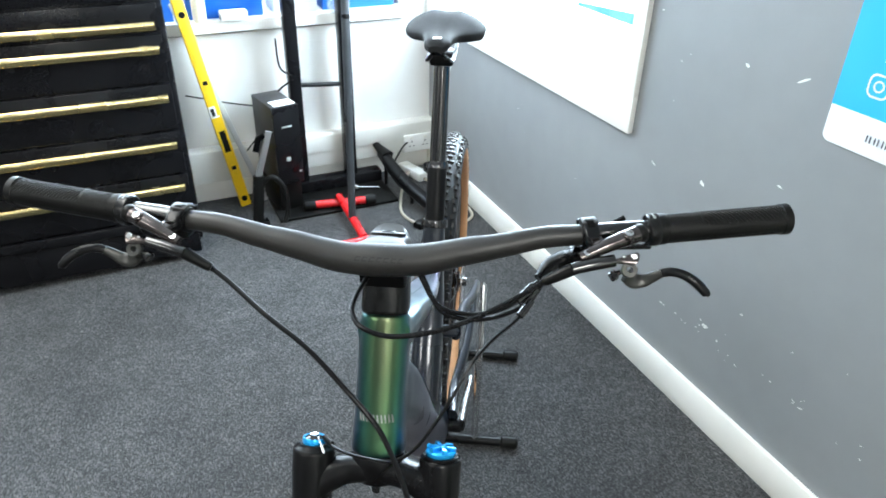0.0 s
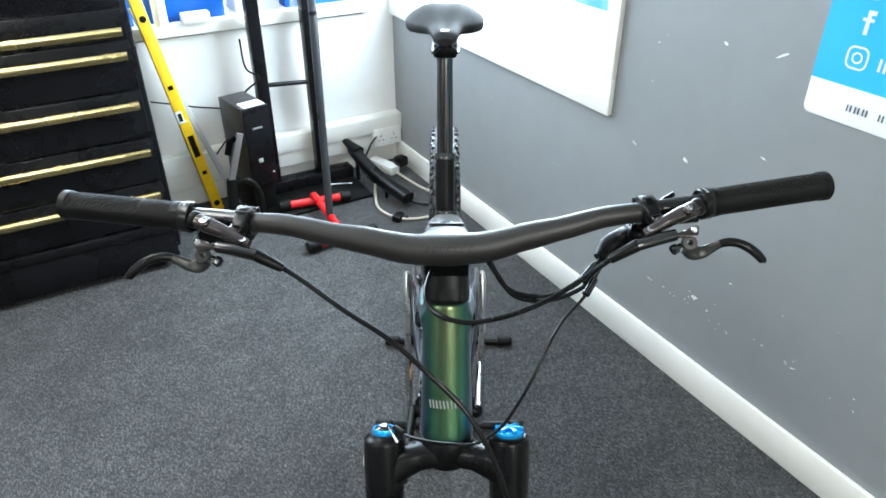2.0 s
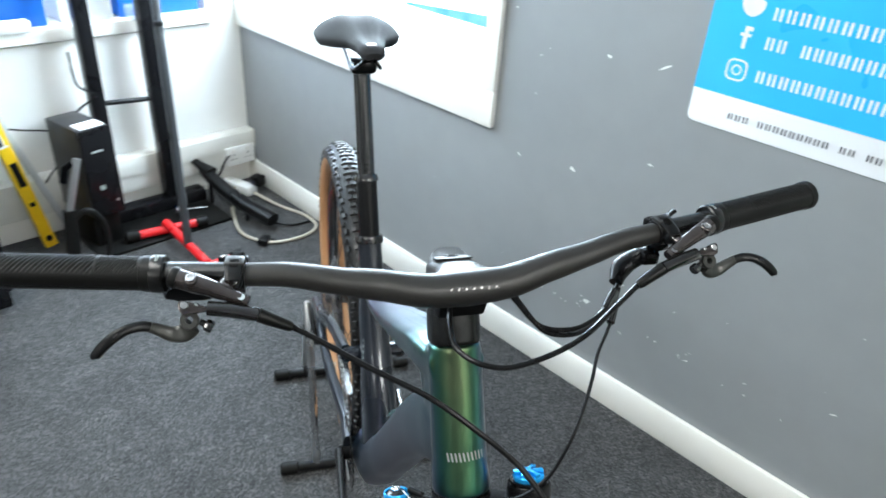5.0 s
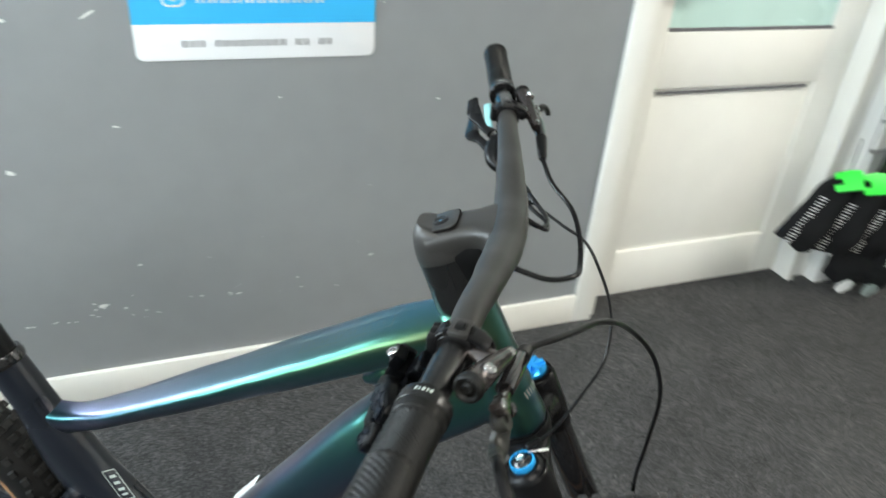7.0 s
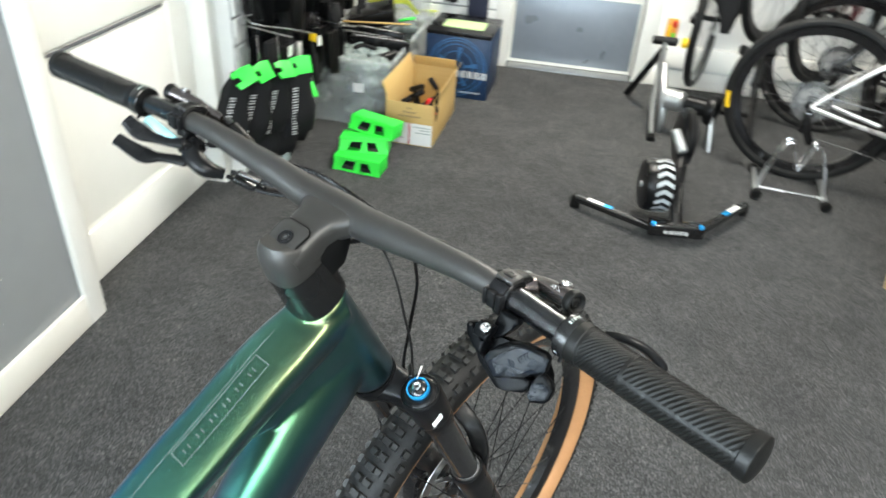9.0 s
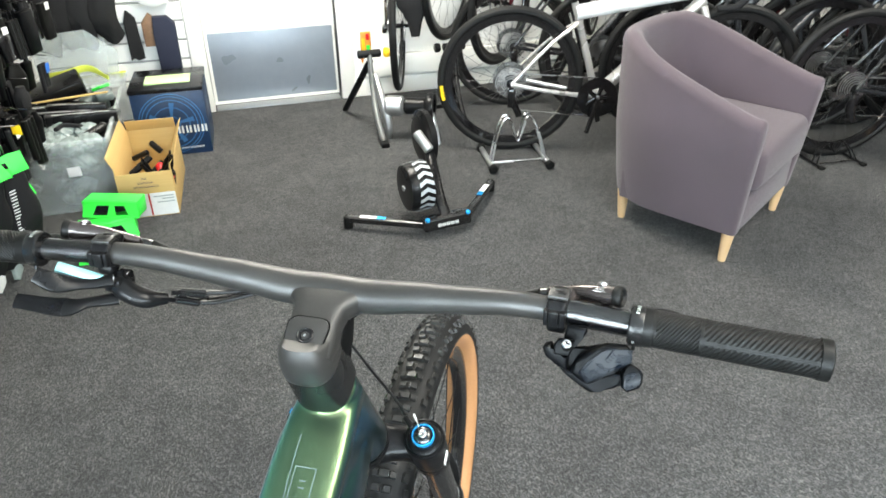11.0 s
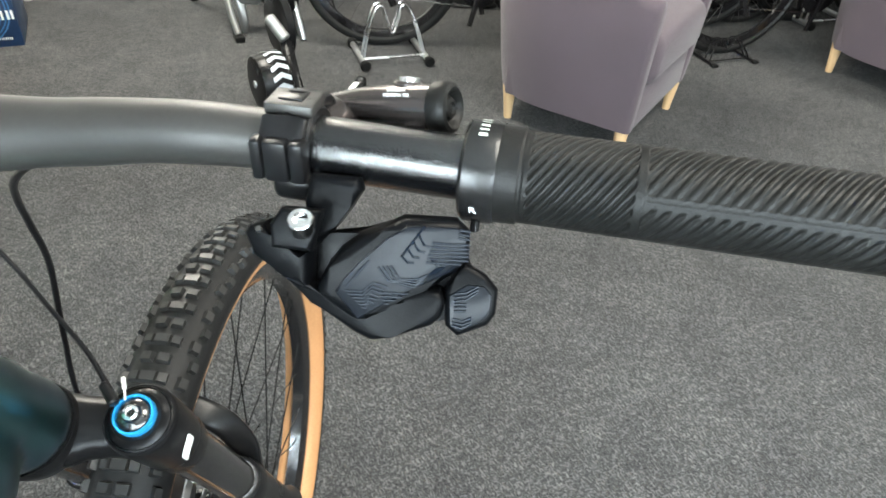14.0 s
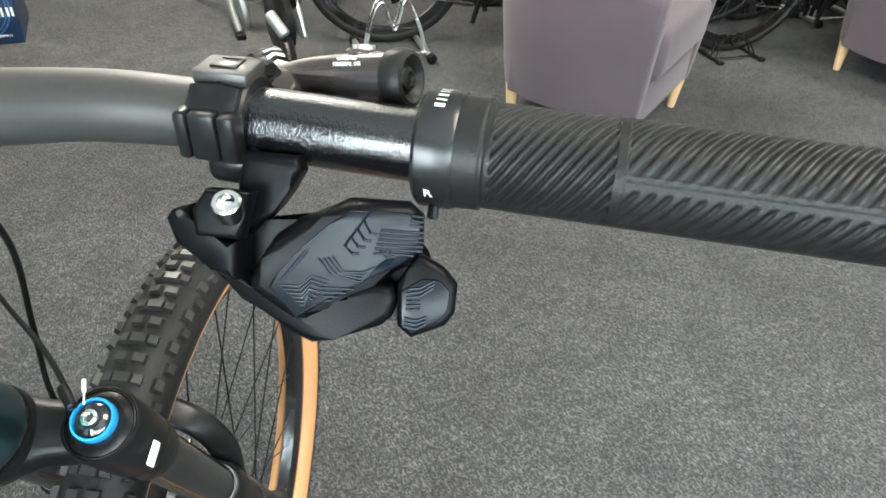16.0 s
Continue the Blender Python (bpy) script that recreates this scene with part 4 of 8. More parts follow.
# wheels
def wheel(name, x, z, parent, R=0.368, tyre_w=0.0335, knobs=True, rotor=1, gum=True):
    w = B()
    prof, mis = [], []
    n = 22
    for k in range(n):
        th = 2 * math.pi * k / n
        prof.append((R - 0.0335 + 0.0300 * math.cos(th), tyre_w * math.sin(th)))
        mid = math.cos(2 * math.pi * (k + 0.5) / n)
        mis.append(1 if gum and -0.92 < mid < -0.10 else 0)
    lathe(w, prof, (x, 0, z), (0, 1, 0), 84, closed=True, mi=mis)
    tyre = part(name + "_tyre", w, [TYRE, TAN], parent, "knobbly black tyre with tan sidewalls")
    if knobs:
        w = B()
        cnt = 124
        for i in range(cnt):
            # blocks of three and of two across the crown by turns, with shoulder blocks beside them
            th = 2 * math.pi * i / cnt
            if i % 2:
                spots = [(0.0, 0.0054, 0.0076), (0.34, 0.0050, 0.0046), (-0.34, 0.0050, 0.0046), (0.86, 0.0060, 0.0046), (-0.86, 0.0060, 0.0046)]
            else:
                spots = [(0.21, 0.0050, 0.0056), (-0.21, 0.0050, 0.0056), (1.0, 0.0052, 0.0040), (-1.0, 0.0052, 0.0040)]
            for ph, hl, hw in spots:
                nrm = V(math.cos(ph) * math.cos(th), math.sin(ph), math.cos(ph) * math.sin(th))
                tan = V(-math.sin(th), 0, math.cos(th))
                side = nrm.cross(tan)
                rr = (R - 0.0335) + 0.0300 * math.cos(ph)
                c = V(x + rr * math.cos(th), tyre_w * math.sin(ph), z + rr * math.sin(th))
                hgt = 0.0042
                lo = [c + tan * a * hl * 1.02 + side * b * hw * 1.02 - nrm * 0.001 for a, b in ((-1, -1), (1, -1), (1, 1), (-1, 1))]
                hi = [c + tan * a * hl * 0.76 + side * b * hw * 0.84 + nrm * hgt for a, b in ((-1, -1), (1, -1), (1, 1), (-1, 1))]
                lv, hv = [w.verts.new(v) for v in lo], [w.verts.new(v) for v in hi]
                w.faces.new(hv)
                for k in range(4):
                    w.faces.new((lv[k], lv[(k + 1) % 4], hv[(k + 1) % 4], hv[k]))
        kn = part("tread", w, TREAD, tyre, "raised tread knobs", 20)
        kn["kind"] = "stuff"
    w = B()
    r0 = R - 0.0625
    lathe(w, [(r0 + 0.006, -0.0155), (r0 + 0.006, 0.0155), (r0 - 0.006, 0.0150), (r0 - 0.020, 0.0085), (r0 - 0.020, -0.0085), (r0 - 0.006, -0.0150)], (x, 0, z), (0, 1, 0), 84, closed=True)
    part(name + "_rim", w, BLACK_GLOSS, parent, "black deep wheel rim")
    w = B()
    lathe(w, [(0, -0.052), (0.011, -0.052), (0.012, -0.036), (0.027, -0.033), (0.027, -0.028), (0.015, -0.022), (0.015, 0.022), (0.027, 0.028), (0.027, 0.033), (0.012, 0.036), (0.011, 0.052), (0, 0.052)], (x, 0, z), (0, 1, 0), 24)
    part(name + "_hub", w, BLACK_GLOSS, parent, "black wheel hub")
    w = B()
    ns = 28
    for i in range(ns):
        a = 2 * math.pi * i / ns
        sgn = 1 if i % 2 else -1
        b = a + (0.75 if (i // 2) % 2 else -0.75)
        sweep(w, [(x + 0.024 * math.cos(b), sgn * 0.030, z + 0.024 * math.sin(b)), (x + (r0 - 0.018) * math.cos(a), sgn * 0.003, z + (r0 - 0.018) * math.sin(a))], 0.0010, 5)
    sp = part(name + "_spokes", w, BLACK_SATIN, parent, "thin black spokes")
    sp["kind"] = "stuff"
    w = B()
    lathe(w, [(0.070, 0.040), (0.092, 0.040), (0.092, 0.042), (0.070, 0.042)], (x, 0, z), (0, 1, 0), 60, closed=True)
    disc = part(name + "_brake_disc", w, STEEL, parent, "steel brake disc")
    for k in range(6):
        a = 2 * math.pi * k / 6
        w = B()
        sweep(w, [(x + 0.018 * math.cos(a), 0.041, z + 0.018 * math.sin(a)), (x + 0.074 * math.cos(a + 0.4), 0.041, z + 0.074 * math.sin(a + 0.4))], [(0.0045, 0.0009)] * 2, 6, (0, 1, 0))
        part("disc_arm", w, STEEL, disc)
    w = B()
    lathe(w, [(0.010, 0.0402), (0.024, 0.0402), (0.024, 0.0418), (0.010, 0.0418)], (x, 0, z), (0, 1, 0), 24, closed=True)
    part("disc_carrier", w, STEEL, disc)


wheel("front_wheel", 0.335, 0.368, bike)
wheel("rear_wheel", -0.826, 0.430, bike)


# ---- brake levers, shifter and remotes ----
def lever_set(side):
    """Clamp, master cylinder, pivot bracket, hose outlet and lever of one brake."""
    q = lambda x, y, z: V(x - 0.004 - 0.018 * y * side, y * side, z + 0.0175 * y * side)
    c = mirror(BAR[5], side) + V(0, 0.0025 * side, 0)
    ax = (mirror(BAR[6], side) - mirror(BAR[4], side)).normalized()
    m = axes(c, ax, (0, 0, 1))  # x along the bar, y up, z across
    fw = 1.0 if (m.to_3x3() @ V(0, 0, 1)).x > 0 else -1.0
    turn = m.to_3x3()
    bm = B()
    lathe(bm, [(0.0100, -0.0080), (0.0124, -0.0080), (0.0132, -0.0070), (0.0132, 0.0070), (0.0124, 0.0080), (0.0100, 0.0080)], c, ax, 36, closed=True)
    clamp = part("lever_clamp", bm, BLACK_SATIN, bike, "black brake lever clamp ring")
    # strap over the bar that ends in a bolt lobe in front
    bm = B()
    pts = [m @ V(0, 0.0143 * math.sin(radians(g)), fw * 0.0143 * math.cos(radians(g))) for g in (158, 140, 122, 104, 88, 74, 62)]
    pts += [m @ V(0, 0.0098, fw * 0.0150), m @ V(0, 0.0062, fw * 0.0192)]
    sweep(bm, pts, [(0.0074, 0.0020)] * 7 + [(0.0070, 0.0026), (0.0062, 0.0030)], 18, turn @ V(0, 0.4, fw), 4.0)
    part("clamp_strap", bm, BLACK_SATIN, clamp, "black hinged clamp strap")
    out = turn @ V(0, 0.68, fw * 0.73)
    lobe = m @ V(0, 0.0048, fw * 0.0178)
    bm = B()
    lathe(bm, [(0, -0.007), (0.0066, -0.007), (0.0072, -0.005), (0.0072, 0.0022), (0.0066, 0.0034), (0.0052, 0.0034), (0.0050, 0.0012), (0, 0.0012)], lobe, out, 28)
    part("bolt_lobe", bm, BLACK_SATIN, clamp, "rounded clamp end round the bolt")
    bm = B()
    lathe(bm, [(0, 0.0008), (0.0040, 0.0008), (0.0040, 0.0026), (0.0034, 0.0030), (0.0024, 0.0030), (0.0021, 0.0016), (0, 0.0016)], lobe, out, 16)
    part("clamp_bolt", bm, BLACK_GLOSS, clamp, "small glossy clamp bolt")
    bm = B()
    g = radians(66)
    rad = turn @ V(0, math.sin(g), fw * math.cos(g))
    slab(bm, rounded(0.0070, 0.0082, 0.0020, 4), 0.0006, axes(c + rad * 0.0161, ax, rad.cross(ax)), 0)
    part("strap_slot", bm, JOINT_BLACK, clamp, "dark slot in the strap")
    # flat cap on top and hinge knuckles behind
    bm = B()
    rbox(bm, (-0.0082, 0.0118, -0.0075), (0.0082, 0.0160, 0.0055), 0.0012, m)
    pad = part("strap_pad", bm, BLACK_MATT, clamp, "flat matt cap over the clamp")
    bm = B()
    rbox(bm, (-0.0040, 0.0159, -0.0046), (0.0040, 0.0166, 0.0022), 0.0003, m)
    part("cap_recess", bm, BLACK_SATIN, pad)
    for x0, x1, d in ((-0.0088, -0.0050, 0.0), (-0.0046, 0.0034, 0.0010), (0.0038, 0.0088, 0.0)):
        bm = B()
        rbox(bm, (x0, -0.0050, -0.0032 - d), (x1, 0.0088, 0.0030), 0.0011, m @ Matrix.Translation((0, 0, -fw * 0.0148)))
        part("hinge_block", bm, BLACK_SATIN, clamp)
    bm = B()
    rbox(bm, (-0.0078, -0.0185, -0.0105), (0.0078, -0.0085, 0.0085), 0.0035, m, 3)
    part("clamp_foot", bm, BLACK_SATIN, clamp, "black lower clamp half")
    # master cylinder
    bm = B()
    hub, mid, inner = q(0.0570, 0.2465, 1.0690), q(0.0660, 0.2220, 1.0625), q(0.0765, 0.1930, 1.0520)
    sweep(bm, spline([hub, hub.lerp(mid, 0.5), mid, inner.lerp(mid, 0.45), inner], 5), lerp_list([0.0080, 0.0080, 0.0072, 0.0060, 0.0048], 5), 24)
    sweep(bm, [q(0.050, 0.2050, 1.0610), q(0.058, 0.2085, 1.0610), q(0.067, 0.2125, 1.0590)], [(0.006, 0.0045), (0.008, 0.005), (0.009, 0.006)], 16)
    body = part("brake_lever_body", bm, BRONZE, bike, "glossy dark bronze master cylinder")
    axh = (hub - mid).normalized()
    bm = B()
    lathe(bm, [(0.0050, 0), (0.0086, 0), (0.0090, 0.002), (0.0090, 0.0046), (0.0082, 0.0064), (0.0070, 0.0070), (0.0060, 0.0064), (0.0053, 0.0050), (0.0046, 0.0042), (0.0040, 0.0046), (0.0034, 0.0058), (0.0022, 0.0062), (0.0018, 0.0052), (0, 0.0052)], hub, axh, 28)
    part("end_cap", bm, RUBBER, body, "black rubber end cap")
    bm = B()
    boss = q(0.0640, 0.2365, 1.0690)
    lathe(bm, [(0, -0.003), (0.0062, -0.003), (0.0056, 0.0044), (0.0048, 0.0052), (0, 0.0052)], boss, (0.35, 0, 1), 20)
    part("bleed_boss", bm, BRONZE, body)
    bm = B()
    lathe(bm, [(0, 0.0050), (0.0040, 0.0050), (0.0038, 0.0064), (0.0024, 0.0066), (0.0021, 0.0054), (0, 0.0054)], boss, (0.35, 0, 1), 16)
    part("bleed_screw", bm, STEEL, body, "small steel bleed screw")
    bm = B()
    lathe(bm, [(0, 0), (0.0030, 0), (0.0030, 0.0026), (0, 0.0026)], q(0.0765, 0.1985, 1.0560), (0.4, 0, 1), 12)
    part("line_screw", bm, STEEL, body)
    bm = B()
    lathe(bm, [(0, 0), (0.0034, 0), (0.0034, 0.009), (0, 0.009)], q(0.0520, 0.2395, 1.0545), (0, 0, 1), 12)
    part("stop_screw", bm, STEEL, body, "steel stop screw under the cylinder")
    if side < 0:
        mm = axes(hub.lerp(mid, 0.72) + V(-0.0052, 0, 0.0062), (-0.36, -1, 0.26), (0.62, 0, 0.78))
        bm = B()
        letters(bm, "XXXXXXX", mm @ pose(0.0012, 0.0018, 0.0007), 0.0010, 0.0010, 0.2)
        part("print", bm, LETTER_WHITE, body, "small white maker's mark as plain bars")
        words("oil_print", "MINERAL OIL", mm @ pose(0, 0, 0.0009), 0.0017, LETTER_WHITE, body, "small white lettering")
    # three-cornered pivot bracket under the outer half
    bm = B()
    face = (q(0.0730, 0.2480, 1.0600), q(0.0800, 0.2160, 1.0500), q(0.0745, 0.2465, 1.0440))
    nrm = V(0.78, 0, 0.62)
    bx = (face[1] - face[0]).normalized()
    tri_m = axes(face[0], bx, nrm.cross(bx) if side < 0 else bx.cross(nrm))
    inv = tri_m.inverted()
    flat = [(inv @ p).to_2d() for p in face]
    ring = []
    for i in range(3):
        p, a, b = flat[i], flat[i - 1], flat[(i + 1) % 3]
        for k in range(4):
            d = ((a - p).normalized() * (1 - k / 3) + (b - p).normalized() * (k / 3)) * 0.0035
            ring.append(tuple(p + d))
    area = sum(ring[i][0] * ring[(i + 1) % 12][1] - ring[(i + 1) % 12][0] * ring[i][1] for i in range(12))
    slab(bm, ring if area > 0 else ring[::-1], 0.008, tri_m @ pose(0, 0, -0.0075 if (tri_m.to_3x3() @ V(0, 0, 1)).dot(nrm) > 0 else -0.0005), 0.0012)
    part("lever_bracket", bm, BRONZE, body, "bronze three-cornered pivot bracket")
    bm = B()
    rod(bm, q(0.0700, 0.2425, 1.0505), q(0.0778, 0.2425, 1.0565), 0.0034, 16)
    part("pivot_bolt", bm, STEEL, body, "steel pivot bolt")
    bm = B()
    rod(bm, q(0.0710, 0.2340, 1.0495), q(0.0775, 0.2340, 1.0545), 0.0024, 14)
    part("pivot_pin", bm, STEEL, body)
    # hose outlet and boot
    bm = B()
    boot0, boot1 = q(0.0840, 0.1860, 1.0435), q(0.0885, 0.1600, 1.0305)
    sweep(bm, [q(0.0760, 0.2250, 1.0500), q(0.0800, 0.2080, 1.0485), boot0], [0.0060, 0.0064, 0.0058], 18)
    part("hose_outlet", bm, BLACK_GLOSS, body, "glossy hose outlet")
    bm = B()
    sweep(bm, [boot0, boot0.lerp(boot1, 0.2), boot0.lerp(boot1, 0.9), boot1], [0.0062, 0.0060, 0.0048, 0.0040], 18)
    part("hose_boot", bm, RUBBER, body, "rubber hose boot")
    # flat cranked arm with an eye round the pivot, and the hooked finger piece
    bm = B()
    eye = q(0.0765, 0.2400, 1.0405)
    lathe(bm, [(0.0030, -0.0035), (0.0072, -0.0035), (0.0076, -0.0025), (0.0076, 0.0025), (0.0072, 0.0035), (0.0030, 0.0035)], eye, (0.78, 0, 0.62), 24, closed=True)
    arm = [q(0.0780, 0.2385, 1.0360), q(0.0775, 0.2450, 1.0295), q(0.0765, 0.2545, 1.0290), q(0.0765, 0.2630, 1.0340), q(0.0775, 0.2705, 1.0395)]
    sweep(bm, spline(arm, 6), lerp_list([(0.0078, 0.0034), (0.0076, 0.0036), (0.0064, 0.0036), (0.0052, 0.0036), (0.0042, 0.0036)], 6), 14, (0.78, 0, 0.62), 3.4)
    arm_ob = part("lever_arm", bm, GREYMETAL, bike, "dark anodised cranked lever arm")
    bm = B()
    tip = [q(0.0775, 0.2700, 1.0392), q(0.0790, 0.2780, 1.0420), q(0.0815, 0.2870, 1.0418), q(0.0850, 0.2960, 1.0388), q(0.0880, 0.3040, 1.0335), q(0.0900, 0.3105, 1.0270), q(0.0902, 0.3112, 1.0258)]
    sweep(bm, spline(tip, 6), lerp_list([(0.0042, 0.0034), (0.0044, 0.0034), (0.0044, 0.0034), (0.0046, 0.0035), (0.0046, 0.0036), (0.0042, 0.0035), (0.0028, 0.0025)], 6), 16, (0.78, 0, 0.62), 2.4)
    part("lever_blade", bm, BLACK_SATIN, bike, "slim black hooked brake lever blade")
    bm = B()
    for g in range(8):
        gp = q(0.0866 + 0.0006 * g, 0.2935 + 0.0019 * g, 1.0420 - 0.0014 * g)
        rod(bm, gp, gp + V(0.0007, 0, 0.0006), 0.0009, 6)
    dm = part("grip_dimple", bm, GREYMETAL, arm_ob, "small dimples on the blade tip")
    dm["kind"] = "stuff"
    bm = B()
    lathe(bm, [(0, 0), (0.0028, 0), (0.0028, 0.004), (0.0048, 0.0045), (0.0053, 0.006), (0.0053, 0.0095), (0.0044, 0.011), (0, 0.011)], q(0.0775, 0.2320, 1.0385), V(0.30, -0.75 * side, -0.35), 10)
    part("reach_dial", bm, BLACK_GLOSS, bike, "small black knurled reach adjuster", 20)
    return boot1


boots = {-1: lever_set(-1), 1: lever_set(1)}


def shifter():
    """Right-hand shift paddles below the bar: bracket, wedge cover, housing and two ribbed paddles."""
    k = 1 / 6400
    m = axes(V(0.0085, -0.2105, 1.0520), (0, -1, 0), (0.45, 0, 0.89))
    f = lambda pts: [((x - 407) * k, (349 - y) * k) for x, y in pts][::-1]

    def ribs(parent, mm, lines, z):
        bm = B()
        for pts in lines:
            sweep(bm, [mm @ V((x - 407) * k, (349 - y) * k, z) for x, y in pts], [(0.00042, 0.00042)] * len(pts), 6)
        rb = part("rib", bm, BLACK_RIB, parent, "fine raised chevron ribs")
        rb["kind"] = "stuff"

    bm = B()
    slab(bm, f([(358, 380), (378, 346), (455, 346), (446, 384), (440, 426), (364, 424)]), 0.0075, m @ pose(0, 0, -0.0065), 0.0014, seg=3)
    body = part("shifter_mount", bm, BLACK_PLASTIC, bike, "black square mounting bracket")
    bm = B()
    slab(bm, f([(412, 286), (508, 286), (516, 310), (496, 344), (470, 384), (440, 424), (410, 410), (402, 340)]), 0.010, m @ pose(0, 0, -0.0215), 0.0025, seg=3)
    part("shifter_arm", bm, BLACK_PLASTIC, body, "black arm up to the bar clamp")
    bm = B()
    slab(bm, f([(330, 410), (380, 392), (470, 420), (560, 372), (700, 366), (722, 450), (768, 476), (768, 530), (732, 552), (690, 540), (562, 588), (528, 580), (440, 525), (345, 455)]), 0.009, m @ pose(0, 0, -0.022), 0.003, seg=3)
    part("shifter_back", bm, BLACK_PLASTIC, body, "black shifter base")
    bm = B()
    lathe(bm, [(0, -0.003), (0.0038, -0.003), (0.0038, 0.0022), (0.0034, 0.0027), (0.0023, 0.0027), (0.0020, 0.0002), (0, 0.0002)], m @ V(0.0022, -0.0034, 0.0018), m.to_3x3() @ V(0, 0.62, 0.78), 24)
    part("mount_bolt", bm, STEEL, body, "bright hex bolt")
    bm = B()
    slab(bm, f([(309, 398), (320, 383), (351, 373), (362, 414), (437, 424), (437, 494), (395, 478), (328, 441)]), 0.012, m @ pose(0, 0, -0.012, 4, -6, 0), 0.0022, seg=3)
    wedge = part("battery_cover", bm, BLACK_PLASTIC, body, "black wedge-shaped cover")
    bm = B()
    lathe(bm, [(0, -0.001), (0.0010, -0.001), (0.0009, 0.0003), (0, 0.0004)], m @ V((338 - 407) * k, (349 - 390) * k, 0.0006), m.to_3x3() @ V(0, 0.5, 0.86), 12)
    part("cover_screw", bm, GREYMETAL, wedge)
    bm = B()
    slab(bm, f([(347, 455), (372, 462), (440, 500), (528, 562), (560, 545), (613, 500), (660, 484), (688, 486), (699, 502), (694, 536), (676, 556), (600, 586), (561, 597), (528, 584), (440, 530)]), 0.015, m @ pose(0, 0, -0.018), 0.0022, seg=3)
    part("shifter_body", bm, BLACK_PLASTIC, body, "black moulded shifter housing")
    # main paddle: a dished base with a raised ribbed face
    pm = m @ pose(0, 0, -0.005, 7, 9, 0)
    bm = B()
    slab(bm, f([(449, 490), (470, 446), (489, 414), (528, 381), (566, 366), (608, 341), (708, 340), (732, 360), (736, 414), (709, 447), (613, 501), (549, 556), (522, 552), (456, 505)]), 0.0098, pm, 0.0030, seg=4)
    pad = part("shift_paddle", bm, BLACK_PLASTIC, body, "black moulded main shift paddle")
    bm = B()
    slab(bm, f([(484, 490), (500, 462), (534, 420), (576, 378), (612, 352), (704, 349), (724, 366), (728, 410), (700, 438), (600, 492), (530, 546)]), 0.0012, pm @ pose(0, 0, 0.0095), 0.0006)
    part("paddle_face", bm, PADDLE_FACE, pad)
    lines = [[(600 - 4 * i, 172 + 17 * i), (752 - max(0, i - 4) * 30, 172 + 17 * i)] for i in range(6)]
    lines += [[(700, 112 + 17 * i), (748, 116 + 17 * i)] for i in range(3)]
    lines += [[(562 - 20 * i, 104 + 32 * i), (540 - 20 * i, 140 + 32 * i), (566 - 20 * i, 184 + 26 * i), (592 - 20 * i, 190 + 24 * i)] for i in range(4)]
    lines += [[(600 + 15 * i, 240 - 3 * i), (632 + 13 * i, 276 - 3 * i), (592 + 15 * i, 316 - 5 * i)] for i in range(3)]
    lines += [[(388 + 17 * i, 288 - 3 * i), (432 + 15 * i, 346 - 4 * i), (540 + 4 * i, 368 - 12 * i), (572 + 6 * i, 334 - 8 * i)] for i in range(4)]
    lines += [[(352 - 14 * i, 262 + 20 * i), (318 - 14 * i, 304 + 20 * i), (300 - 12 * i, 334 + 16 * i)] for i in range(4)]
    lines += [[(258 + 15 * i, 398 + 14 * i), (330 + 4 * i, 398 + 14 * i), (372 - 2 * i, 356 + 16 * i), (430 - 10 * i, 372 + 15 * i)] for i in range(6)]
    lines += [[(400 + 8 * i, 398 + 16 * i), (520 - 26 * i, 398 + 16 * i)] for i in range(4)]
    lines = [[(380 + x / 2.14, 300 + y / 2.14) for x, y in pts] for pts in lines]
    ribs(pad, pm, lines, 0.0108)
    pm2 = m @ pose(-0.0006, 0.0010, -0.008, -4, 6, 0)
    bm = B()
    slab(bm, f([(699, 492), (714, 466), (732, 436), (776, 457), (801, 483), (800, 533), (785, 556), (728, 581), (704, 562)]), 0.0080, pm2, 0.0022, seg=4)
    pad2 = part("shift_paddle", bm, BLACK_PLASTIC, body, "small black second shift paddle")
    bm = B()
    slab(bm, f([(706, 500), (740, 476), (772, 478), (788, 494), (786, 530), (770, 548), (728, 570), (710, 556)]), 0.0010, pm2 @ pose(0, 0, 0.0077), 0.0005)
    part("paddle_face", bm, PADDLE_FACE, pad2)
    lines = [[(716, 496 + i * 7), (738, 492 + i * 7), (760, 478 + i * 6)] for i in range(3)] + [[(714, 544 + i * 7), (734, 548 + i * 7), (752, 540 + i * 6)] for i in range(3)] + [[(716, 516 + i * 7), (740, 514 + i * 7)] for i in range(3)]
    ribs(pad2, pm2, lines, 0.0088)


shifter()


